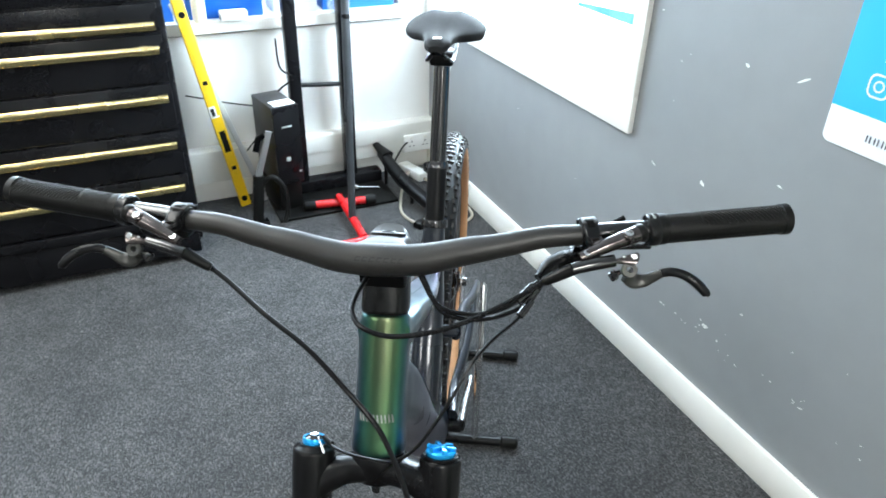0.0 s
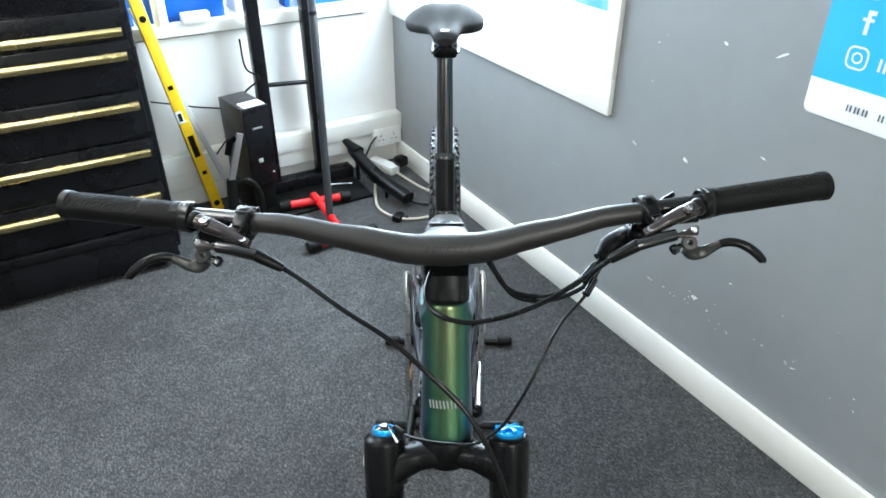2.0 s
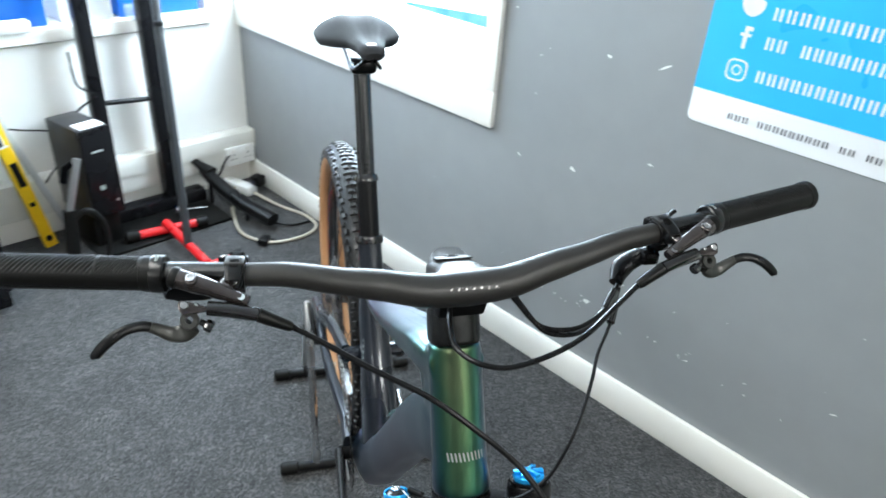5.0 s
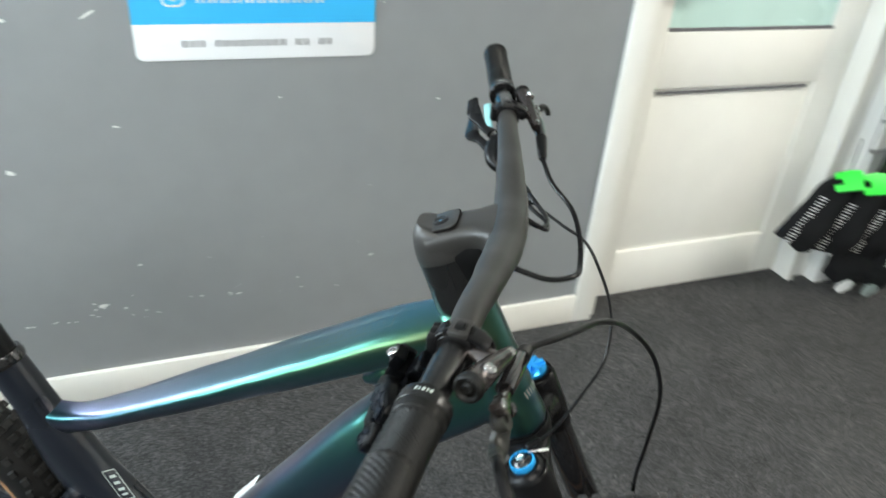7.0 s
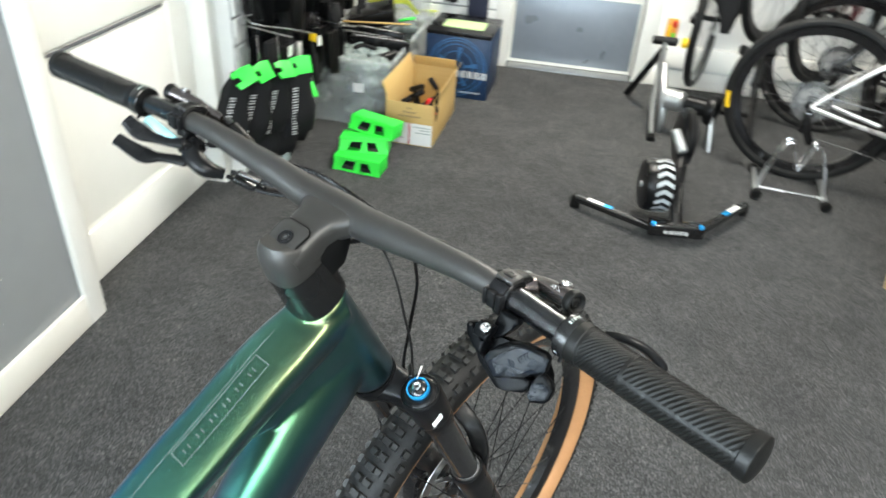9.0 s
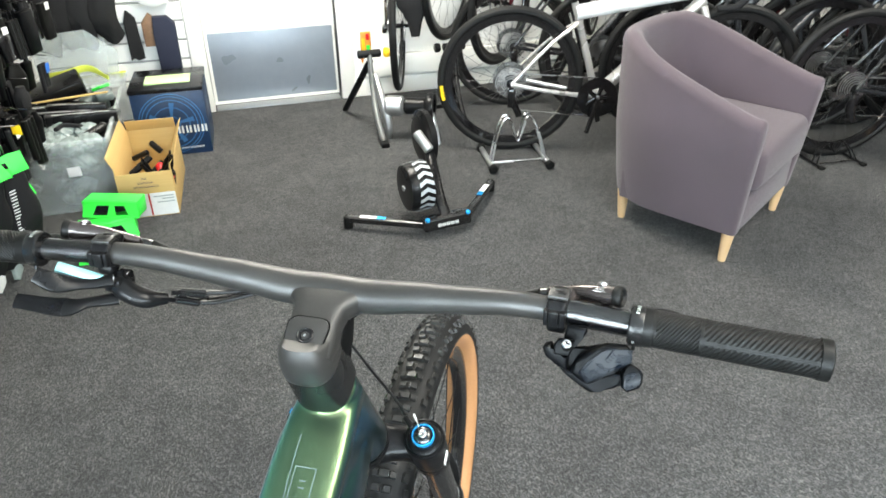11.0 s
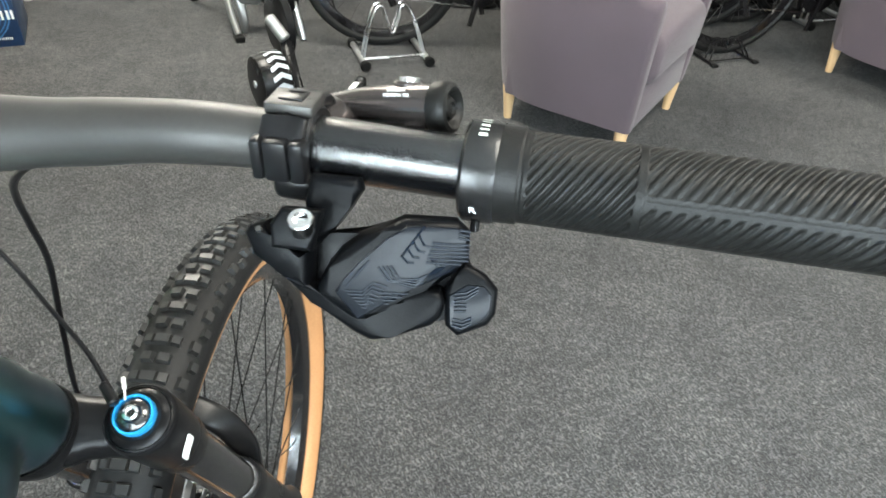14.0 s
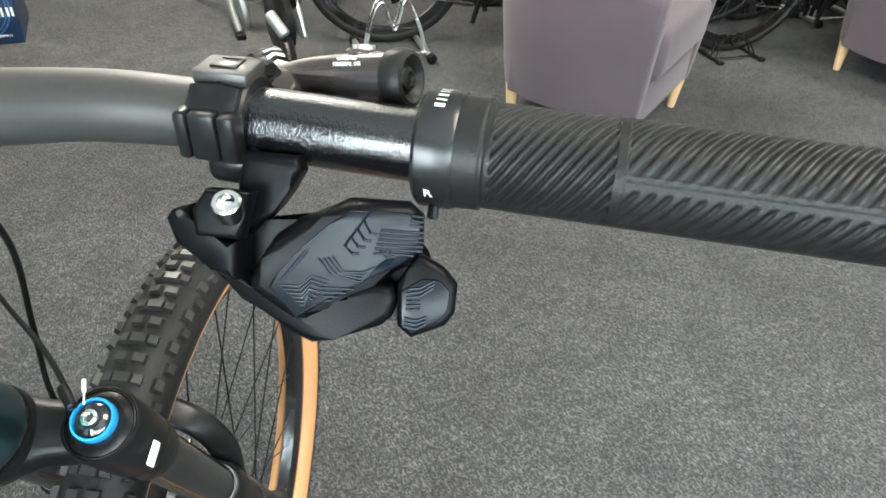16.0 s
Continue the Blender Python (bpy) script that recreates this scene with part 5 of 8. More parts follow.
def remotes():
    """Left-hand suspension and seatpost remotes behind the bar."""
    bm = B()
    sweep(bm, spline([(0.036, 0.196, 1.040), (0.028, 0.188, 1.030), (0.030, 0.172, 1.020), (0.044, 0.160, 1.012)], 5), lerp_list([(0.008, 0.007), (0.011, 0.009), (0.011, 0.009), (0.007, 0.006)], 5), 14)
    rbox(bm, (0.020, 0.186, 1.028), (0.044, 0.204, 1.042), 0.003)
    rem = part("remote_body", bm, BLACK_SATIN, bike, "black suspension remote body")
    for tipz, tipy, basez in ((1.060, 0.243, 1.042), (1.028, 0.274, 1.022)):
        bm = B()
        sweep(bm, spline([(0.022, 0.192, basez), (0.008, 0.212, basez + 0.002), (-0.004, 0.228, (basez + tipz) / 2), (-0.008, tipy, tipz)], 6), lerp_list([(0.006, 0.004), (0.005, 0.003), (0.009, 0.003), (0.007, 0.003)], 6), 12, (-0.6, 0, 0.8), 2.6)
        part("remote_paddle", bm, BLACK_SATIN, rem, "black thumb paddle")
    bm = B()
    sweep(bm, spline([(0.020, 0.196, 1.042), (0.015, 0.214, 1.050), (0.010, 0.236, 1.058)], 5), lerp_list([(0.004, 0.003), (0.0045, 0.003), (0.005, 0.003)], 5), 10, (-0.6, 0, 0.8))
    part("release_paddle", bm, mat("pale_teal_plastic", (0.20, 0.42, 0.43), 0.35), rem, "pale teal release paddle")
    bm = B()
    lathe(bm, [(0, 0), (0.0048, 0), (0.0048, 0.004), (0.003, 0.005), (0, 0.005)], (0.024, 0.196, 1.040), (-0.5, 0, 0.85), 16)
    part("remote_bolt", bm, CHROME, rem, "bright clamp bolt")


remotes()

# the whole cockpit sits a little up and back on the steerer
SHIFT = V(-0.006, 0, 0.006)
for ob in bike.children:
    if ob.name.split(".")[0] in ("handlebar", "grip", "bar_end_sleeve", "lever_clamp", "brake_lever_body", "lever_arm", "lever_blade", "reach_dial", "shifter_mount", "remote_body"):
        ob.location = SHIFT


# ---- hoses and cables ----
def cable(name, pts, r, label, material=None, n=8):
    bm = B()
    sweep(bm, spline(pts, n), r, 10)
    return part(name, bm, material or BLACK_SATIN, bike, label)


cable("front_brake_hose", [boots[-1] + SHIFT, (0.0905, -0.140, 1.0250), (0.116, -0.099, 1.0090), (0.138, -0.055, 0.9910), (0.160, -0.018, 0.968), (0.180, 0.018, 0.938), (0.205, 0.042, 0.905), (0.225, 0.056, 0.870), (0.240, 0.064, 0.820), (0.245, 0.078, 0.740), (0.250, 0.090, 0.640), (0.285, 0.090, 0.50)], 0.0026, "black front brake hose")
cable("rear_brake_hose", [boots[1] + SHIFT, (0.0885, 0.133, 1.0260), (0.111, 0.097, 1.0170), (0.121, 0.061, 1.0065), (0.123, 0.022, 0.9990), (0.118, -0.006, 1.003), (0.096, -0.020, 1.004), (0.072, -0.020, 1.008), (0.046, -0.014, 1.012)], 0.0026, "black rear brake hose")
cable("remote_cable", [(0.045, 0.158, 1.020), (0.060, 0.145, 1.012), (0.076, 0.122, 1.005), (0.088, 0.092, 1.005), (0.084, 0.062, 1.010), (0.064, 0.044, 1.026), (0.052, 0.036, 1.034)], 0.0024, "black remote cable")
cable("remote_cable", [(0.042, 0.162, 1.014), (0.056, 0.150, 1.002), (0.072, 0.126, 0.996), (0.088, 0.096, 0.999), (0.088, 0.066, 1.006), (0.068, 0.048, 1.024), (0.054, 0.040, 1.034)], 0.0024, "black remote cable")
cable("lockout_cable", [(0.046, 0.160, 1.010), (0.075, 0.140, 0.995), (0.105, 0.115, 0.988), (0.132, 0.098, 0.980), (0.152, 0.082, 0.955), (0.165, 0.066, 0.930), (0.170, 0.050, 0.905), (0.165, 0.028, 0.880), (0.148, 0.000, 0.862), (0.130, -0.028, 0.848), (0.112, -0.048, 0.838), (0.100, -0.058, 0.836)], 0.0017, "thin black lockout cable")
for pts in ([(0.050, 0.153, 1.018), (0.066, 0.137, 1.008)], [(0.046, 0.157, 1.012), (0.062, 0.143, 0.999)], [(0.056, 0.153, 1.004), (0.074, 0.141, 0.996)]):
    bm = B()
    rod(bm, pts[0], pts[1], 0.0042, 12)
    part("cable_adjuster", bm, BLACK_GLOSS, bike, "black barrel adjuster")
bm = B()
rod(bm, (0.100, -0.058, 0.836), (0.112, -0.046, 0.8385), 0.0034, 12)
part("cable_stop", bm, BLACK_SATIN, bike, "black cable stop")
bm = B()
rod(bm, (0.102, -0.064, 0.838), (0.112, -0.0585, 0.8365), 0.0006, 6)
rod(bm, (0.112, -0.0585, 0.8365), (0.1215, -0.0530, 0.8350), 0.0013, 8)
part("cable_end", bm, LETTER_WHITE, bike, "white cable end cap")
bm = B()
lm = axes(S(-0.027, 0.003, -0.0926), FWD, UP)
slab(bm, rounded(0.015, 0.010, 0.001, 2), 0.0008, lm, 0)
tag = part("size_sticker", bm, LABEL_WHITE, bike, "small white sticker on the fork leg")

# head badge and frame decals as plain marks
bm = B()
for i in range(10):
    a = radians(-36 + 8 * i)
    out = FWD * math.cos(a) + V(0, 1, 0) * math.sin(a)
    t = -FWD * math.sin(a) + V(0, 1, 0) * math.cos(a)
    c = S(0.040) + out * 0.0294
    bm.faces.new([bm.verts.new(c + UP * h + t * w) for w, h in ((-0.0009, 0), (0.0009, 0), (-0.0005, 0.0090), (-0.0023, 0.0090))])
part("head_decal", bm, LETTER_GREY, bike, "pale maker's mark in plain bars")
bm = B()
for i in range(7):
    y = -0.021 + 0.007 * i
    for a0, a1 in ((28, 31), (38, 41)):
        pass
    for (u0, v0, u1, v1) in ((0, 24, 0.0048, 28), (0, 36, 0.0048, 40), (0, 24, 0.0012, 40)):
        vs = []
        for u, v in ((u0, v0), (u1, v0), (u1, v1), (u0, v1)):
            a = radians(v)
            vs.append(bm.verts.new((0.0600 + 0.01705 * math.cos(a), y + u + 0.0008 * (v - 32) / 8, 1.0323 + 0.01705 * math.sin(a))))
        bm.faces.new(vs)
part("bar_decal", bm, DECAL_GLOSS, cockpit, "gloss black maker's mark in plain bars")
bm = B()


TT_AXIS = spline([V(x, 0, z) for x, z in TT_LINE], 6)
TT_SIZE = lerp_list(TT_HALF, 6)


def on_top(x, y):
    """The place on the top tube's upper face above x, y."""
    xs = [-p.x for p in TT_AXIS]
    z = float(np.interp(-x, xs, [p.z for p in TT_AXIS]))
    h, w = (float(np.interp(-x, xs, [q[k] for q in TT_SIZE])) for k in (0, 1))
    return V(x, y, z + 1.13 * h * (1.045 - 0.05 * (y / w) ** 2) + 0.0016)


def stripe(x0, x1, y0, y1, w):
    n = 14
    for i in range(n):
        a, b = i / n, (i + 1) / n
        pa = V(x0 + (x1 - x0) * a, y0 + (y1 - y0) * a, 0)
        pb = V(x0 + (x1 - x0) * b, y0 + (y1 - y0) * b, 0)
        d = V(-(y1 - y0), x1 - x0, 0).normalized() * w
        bm.faces.new([bm.verts.new(on_top(p.x, p.y)) for p in (pa - d, pb - d, pb + d, pa + d)])


stripe(-0.020, -0.42, 0.010, 0.005, 0.0004)
for y in (-0.013, 0.006):
    stripe(-0.045, -0.140, y, y, 0.0004)
for x in (-0.045, -0.140):
    stripe(x, x, -0.013, 0.006, 0.0004)
for i in range(6):
    x = -0.055 - 0.0145 * i
    stripe(x, x, -0.0065, -0.0010, 0.0005)
    stripe(x - 0.005, x - 0.005, -0.0065, -0.0010, 0.0005)
part("top_tube_decal", bm, mat("faint_grey_green_print", (0.10, 0.145, 0.13), 0.45, 0, 0.05, 80), bike, "thin pale outline decal with plain bars")
bm = B()
letters(bm, "XXXX", axes(V(-0.238, -0.014, 0.604), (0.60, 0, 0.80), (0, 1, 0)), 0.022, 0.015, 0.3)
part("down_tube_decal", bm, LETTER_WHITE, bike, "white maker's mark in plain bars")

bm = B()
dm = axes(V(-0.392, -0.0330, 0.640), (0.50, -0.10, -0.86), (0.86, 0, 0.50))
for u0, v0, u1, v1 in ((0, 0, 0.046, 0.0012), (0, 0.0205, 0.046, 0.0217), (0, 0, 0.0012, 0.0217), (0.0448, 0, 0.046, 0.0217), (0.008, 0.006, 0.012, 0.016), (0.018, 0.006, 0.022, 0.016), (0.028, 0.006, 0.032, 0.016), (0.0365, 0.006, 0.0395, 0.016)):
    bm.faces.new([bm.verts.new(dm @ V(u, v, -0.004)) for u, v in ((u0, v0), (u1, v0), (u1, v1), (u0, v1))])
sd = part("seat_tube_decal", bm, LETTER_GREY, bike, "pale outline box with plain bars")
sd["kind"] = "stuff"

# ---- drivetrain ----
def sprocket(bm, c, r, y, teeth, thick, hole):
    """A toothed ring in the plane across the axle."""
    rim = []
    for k in range(4 * teeth):
        a = 2 * math.pi * k / (4 * teeth)
        rr = r if k % 4 in (0, 1) else r - 0.0035
        rim.append([bm.verts.new((c[0] + q * math.cos(a), y + d, c[1] + q * math.sin(a))) for q, d in ((rr, 0), (rr, thick), (hole, thick), (hole, 0))])
    for k, ring in enumerate(rim):
        nxt = rim[(k + 1) % len(rim)]
        for j in range(4):
            bm.faces.new((ring[j], ring[(j + 1) % 4], nxt[(j + 1) % 4], nxt[j]))


DARK_STEEL = mat("dark_steel", (0.10, 0.10, 0.10), 0.35, 0.9)
cs = None
for i, r in enumerate((0.028, 0.036, 0.044, 0.052, 0.060, 0.068, 0.076, 0.084, 0.092, 0.100)):
    bm = B()
    sprocket(bm, (-0.826, 0.430), r, -0.060 + 0.004 * i, int(r * 494), 0.0016, r - 0.012)
    if cs is None:
        cs = part("cassette", bm, DARK_STEEL, bike, "dark steel cassette")
    else:
        part("sprocket", bm, DARK_STEEL, cs)
bm = B()
sprocket(bm, (-0.42, 0.345), 0.068, -0.0520, 32, 0.0025, 0.050)
for k in range(4):
    a = radians(45 + 90 * k)
    sweep(bm, [(-0.42 + 0.02 * math.cos(a), -0.051, 0.345 + 0.02 * math.sin(a)), (-0.42 + 0.056 * math.cos(a), -0.051, 0.345 + 0.056 * math.sin(a))], [(0.008, 0.002)] * 2, 8, (0, 1, 0))
part("chainring", bm, BLACK_GLOSS, bike, "black chainring")
bm = B()
for a, b in ((V(-0.405, -0.051, 0.414), V(-0.813, -0.040, 0.502)), (V(-0.41, -0.051, 0.278), V(-0.748, -0.044, 0.297))):
    d = b - a
    n = int(d.length / 0.0127)
    for k in range(n):
        m = axes(a + d * ((k + 0.5) / n), d.normalized(), (0, 0, 1))
        wide = 0.0034 if k % 2 else 0.0022
        for sz in (-1, 1):
            lo, hi = sorted((sz * wide, sz * (wide - 0.0010)))
            rbox(bm, (-0.0078, -0.0040, lo), (0.0078, 0.0040, hi), 0, m)
        rod(bm, m @ V(0.0063, 0, -0.0034), m @ V(0.0063, 0, 0.0034), 0.0020, 6)
ch = part("chain", bm, mat("chain_steel", (0.30, 0.29, 0.28), 0.30, 0.9), bike, "grey steel chain of links")
ch["kind"] = "stuff"
for sd, dx in ((-1, 0.165), (1, -0.165)):
    bm = B()
    sweep(bm, spline([(-0.42, 0.068 * sd, 0.345), (-0.42 + dx * 0.5, 0.074 * sd, 0.335), (-0.42 + dx, 0.080 * sd, 0.325)], 4), lerp_list([(0.016, 0.010), (0.013, 0.008), (0.012, 0.008)], 4), 14, (0, 1, 0), 2.6)
    crank = part("crank_arm", bm, BLACK_GLOSS, bike, "black crank arm")
bm = B()
rod(bm, (-0.42, -0.072, 0.345), (-0.42, 0.072, 0.345), 0.015, 20)
part("bottom_bracket", bm, BLACK_SATIN, bike)
bm = B()
rbox(bm, (-0.846, -0.085, 0.297), (-0.816, -0.060, 0.407), 0.008, Matrix.Translation((0, 0, 0)))
lathe(bm, [(0, 0), (0.024, 0), (0.026, 0.004), (0.024, 0.008), (0, 0.008)], (-0.811, -0.062, 0.332), (0, 1, 0), 20)
lathe(bm, [(0, 0), (0.024, 0), (0.026, 0.004), (0.024, 0.008), (0, 0.008)], (-0.781, -0.062, 0.262), (0, 1, 0), 20)
sweep(bm, [(-0.816, -0.055, 0.342), (-0.776, -0.055, 0.252)], [(0.02, 0.003)] * 2, 10, (0, 1, 0))
part("rear_derailleur", bm, BLACK_GLOSS, bike, "black rear derailleur")
bm = B()
rod(bm, (-0.56, 0.0, 0.505), (-0.40, 0.0, 0.47), 0.022, 20)
part("rear_shock", bm, BLACK_GLOSS, bike, "black rear shock body")
for sy in (1,):
    bm = B()
    rbox(bm, (0.250, 0.055, 0.360), (0.285, 0.085, 0.430), 0.006)
    part("brake_caliper", bm, BLACK_GLOSS, bike, "black front brake caliper")
bm = B()
rod(bm, (0.335, -0.075, 0.368), (0.335, 0.078, 0.368), 0.0085, 16)
part("front_axle", bm, BLACK_SATIN, bike)

# ---- floor stand holding the bike by its rear ----
stand = thing("bike_stand", BIKE @ pose(0, 0, 0), "black tubular floor stand with rubber feet under the bike", "bike stand")
for x in (-0.70, -1.055):
    bm = B()
    rod(bm, (x, -0.165, 0.015), (x, 0.185, 0.015), 0.0125, 14)
    part("foot_tube", bm, BLACK_SATIN, stand)
    for y in (-0.185, 0.165):
        bm = B()
        rod(bm, (x, y, 0.0165), (x, y + 0.045, 0.0165), 0.0165, 14)
        part("rubber_foot", bm, RUBBER, stand)
for y in (-0.095, 0.095):
    bm = B()
    sweep(bm, spline([(-0.70, y, 0.020), (-0.73, y, 0.12), (-0.826, y, 0.417), (-0.95, y, 0.20), (-1.055, y, 0.020)], 5), 0.009, 10)
    part("stand_arm", bm, STEEL, stand, "bright steel stand arm")


# ---- things by the white wall ----
def sign():
    t = thing("wall_sign", pose(GX, 1.574, 0.862), "blue and white plastic shop sign with rounded corners", "sign")
    m = axes((-0.0035, 0, 0.19), (0, -1, 0), (0, 0, 1))
    bm = B()
    slab(bm, rounded(0.490, 0.38, 0.016), 0.0035, m @ pose(0, 0, -0.0035), 0.0006)
    board = part("board", bm, SIGN_WHITE, t, "white board")
    bm = B()
    o = [(-0.245, -0.117), (0.245, -0.117), (0.245, 0.174), (0.229, 0.19), (-0.229, 0.19), (-0.245, 0.174)]
    bm.faces.new([bm.verts.new(m @ V(u, v, 0.0006)) for u, v in o])
    part("blue_field", bm, SIGN_BLUE, t, "bright blue printed field")
    bm = B()
    for word, y, h, step, wd in (("XXXXXXXXXXXX", 0.046, 0.030, 0.0255, 0.2), ("XX XXXXXXX", -0.010, 0.030, 0.0235, 0.22), ("XXXXXXXXXXX", -0.076, 0.030, 0.0237, 0.22)):
        letters(bm, word, m @ pose(-0.122, y, 0.0012), h, step, wd)
    part("lettering", bm, LETTER_WHITE, t, "white lettering as plain bars")
    bm = B()
    letters(bm, "XXX XXXXXXXXX XX XX", m @ pose(-0.156, -0.163, 0.0012), 0.017, 0.0163, 0.17)
    part("address_line", bm, LETTER_DARK, t, "thin dark web address as plain bars")
    bm = B()
    for r0, r1, p in ((0.044, 0.036, 0.014), (0.022, 0.015, 0.010)):
        a, b = rounded(r0, r0, p if r0 > 0.03 else r0 / 2.01, 5), rounded(r1, r1, (p - 0.004) if r0 > 0.03 else r1 / 2.01, 5)
        n = len(a)
        mm = m @ pose(-0.164, -0.0615, 0.0012)
        va, vb = [bm.verts.new(mm @ V(u, v, 0)) for u, v in a], [bm.verts.new(mm @ V(u, v, 0)) for u, v in b]
        for i in range(n):
            bm.faces.new((va[i], va[(i + 1) % n], vb[(i + 1) % n], vb[i]))
    part("round_icon", bm, LETTER_WHITE, t, "white rounded-square icon")
    bm = B()
    mm = m @ pose(-0.164, 0.004, 0.0012)
    for q in ([(-0.004, -0.022), (0.004, -0.022), (0.004, 0.022), (-0.004, 0.022)], [(-0.011, 0.002), (-0.004, 0.002), (-0.004, 0.008), (-0.011, 0.008)], [(0.004, 0.002), (0.011, 0.002), (0.011, 0.008), (0.004, 0.008)], [(0.004, 0.014), (0.012, 0.014), (0.012, 0.022), (0.004, 0.022)]):
        bm.faces.new([bm.verts.new(mm @ V(u, v, 0)) for u, v in q])
    part("cross_icon", bm, LETTER_WHITE, t, "white upright icon")
    bm = B()
    mm = m @ pose(-0.164, 0.066, 0.0012)
    bm.faces.new([bm.verts.new(mm @ V(0.024 * math.cos(a), 0.018 * math.sin(a) + 0.004 * math.cos(2 * a), 0)) for a in [2 * math.pi * i / 16 for i in range(16)]])
    part("oval_icon", bm, LETTER_WHITE, t, "white oval icon")


sign()
bm = B()
wb = axes((GX - 0.006, 1.08, 1.50), (0, -1, 0), (0, 0, 1))
slab(bm, rounded(0.66, 0.64, 0.02), 0.012, wb @ pose(0, 0, -0.004), 0.002)
solid("white_board", bm, SIGN_WHITE, "large glossy white board with rounded corners on the grey wall", "board")


def tool_chest():
    t = thing("tool_chest", pose(0.25, 3.29, 0), "tall black steel tool chest with gold drawer handles", "tool chest")
    w, d = 0.72, 0.455
    bm = B()
    rbox(bm, (-w, 0.012, 0.075), (0, d, 1.10), 0.010)
    part("body", bm, CHEST_BLACK, t)
    bm = B()
    rbox(bm, (-w - 0.01, -0.01, 1.10), (0.006, d, 1.125), 0.006)
    part("top_mat", bm, RUBBER, t)
    for a, b, h in zip((1.09, 0.905, 0.812, 0.655, 0.497, 0.342), (0.912, 0.818, 0.662, 0.504, 0.348, 0.193), (0.985, 0.842, 0.770, 0.614, 0.456, 0.302)):
        bm = B()
        rbox(bm, (-w + 0.018, 0.0, b), (-0.018, 0.016, a), 0.004)
        dr = part("drawer", bm, CHEST_BLACK, t)
        bm = B()
        sweep(bm, [(-w + 0.034, -0.016, h), (-0.034, -0.016, h)], [(0.014, 0.011)] * 2, 12, (0, 1, 0), 2.6)
        part("handle", bm, BRASS, dr, "polished gold bar handle")
    bm = B()
    rbox(bm, (-w + 0.006, -0.006, 0.150), (-0.006, 0.014, 0.186), 0.006)
    part("base_lip", bm, CHEST_BLACK, t, "black folded lip below the drawers")
    bm = B()
    rbox(bm, (-w + 0.014, 0.004, 0.030), (-0.014, 0.016, 0.146), 0.004)
    part("base_panel", bm, CHEST_BLACK, t, "plain black base panel")
    bm = B()
    rbox(bm, (-w + 0.02, 0.02, 0.03), (-0.02, d - 0.02, 0.078), 0.006)
    part("plinth", bm, CHEST_BLACK, t)
    for x in (-w + 0.07, -0.07):
        for y in (0.07, d - 0.07):
            bm = B()
            rod(bm, (x - 0.015, y, 0.025), (x + 0.015, y, 0.025), 0.025, 16)
            part("castor", bm, RUBBER, t)


tool_chest()


def leaning(name, foot, head, w, th, material, label, category, details):
    """A flat bar leaning on the wall from foot to head."""
    foot, head = V(*foot), V(*head)
    m = axes(foot, head - foot, V(0.9, 0.1, 0))
    L = (head - foot).length
    t = thing(name, m, label, category)
    bm = B()
    rbox(bm, (0, -w / 2, -th / 2), (L, w / 2, th / 2), 0.002)
    part("body", bm, material, t)
    for kind, x, h in details:
        bm = B()
        if kind == "slot":
            rbox(bm, (x - h / 2, -w * 0.28, -th / 2 - 0.0012), (x + h / 2, w * 0.28, th / 2 + 0.0012), 0.0008)
            part("hand_slot", bm, BLACK_SATIN, t)
        elif kind == "vial":
            rbox(bm, (x - 0.024, -w * 0.502, -th / 2 - 0.0012), (x + 0.024, w * 0.1, th / 2 + 0.0012), 0.001)
            rbox(bm, (x - 0.024, w * 0.1, -th / 2 - 0.0012), (x - 0.017, w * 0.3, th / 2 + 0.0012), 0.001)
            part("vial", bm, LABEL_WHITE, t)
            bm = B()
            rbox(bm, (x - 0.016, -w * 0.36, -th / 2 - 0.0020), (x + 0.016, -w * 0.02, th / 2 + 0.0020), 0.001)
            part("vial_window", bm, BLACK_SATIN, t)
        elif kind == "plug":
            rbox(bm, (x - 0.008, -w * 0.22, -th / 2 - 0.0010), (x + 0.008, w * 0.22, th / 2 + 0.0010), 0.0008)
            part("mark", bm, BLACK_SATIN, t)
        else:
            lathe(bm, [(0, -th - 0.0012), (0.012, -th - 0.0012), (0.012, 0.0012), (0, 0.0012)], (x, 0, th / 2), (0, 0, 1), 20)
            part("ring", bm, BLACK_SATIN, t)


leaning("spirit_level", (0.460, 3.655, 0.0), (0.317, 3.710, 0.87), 0.042, 0.020, YELLOW, "long yellow spirit level leaning against the wall", "spirit level",
        [("ring", 0.035, 0), ("slot", 0.29, 0.09), ("vial", 0.415, 0), ("plug", 0.175, 0), ("plug", 0.53, 0), ("ring", 0.785, 0)])
leaning("straight_edge", (0.548, 3.675, 0.0), (0.305, 3.728, 0.81), 0.020, 0.014, mat("silver_bar", (0.55, 0.57, 0.58), 0.35, 0.35, 0.1, 100), "aluminium straight edge leaning beside the level", "straight edge", [])

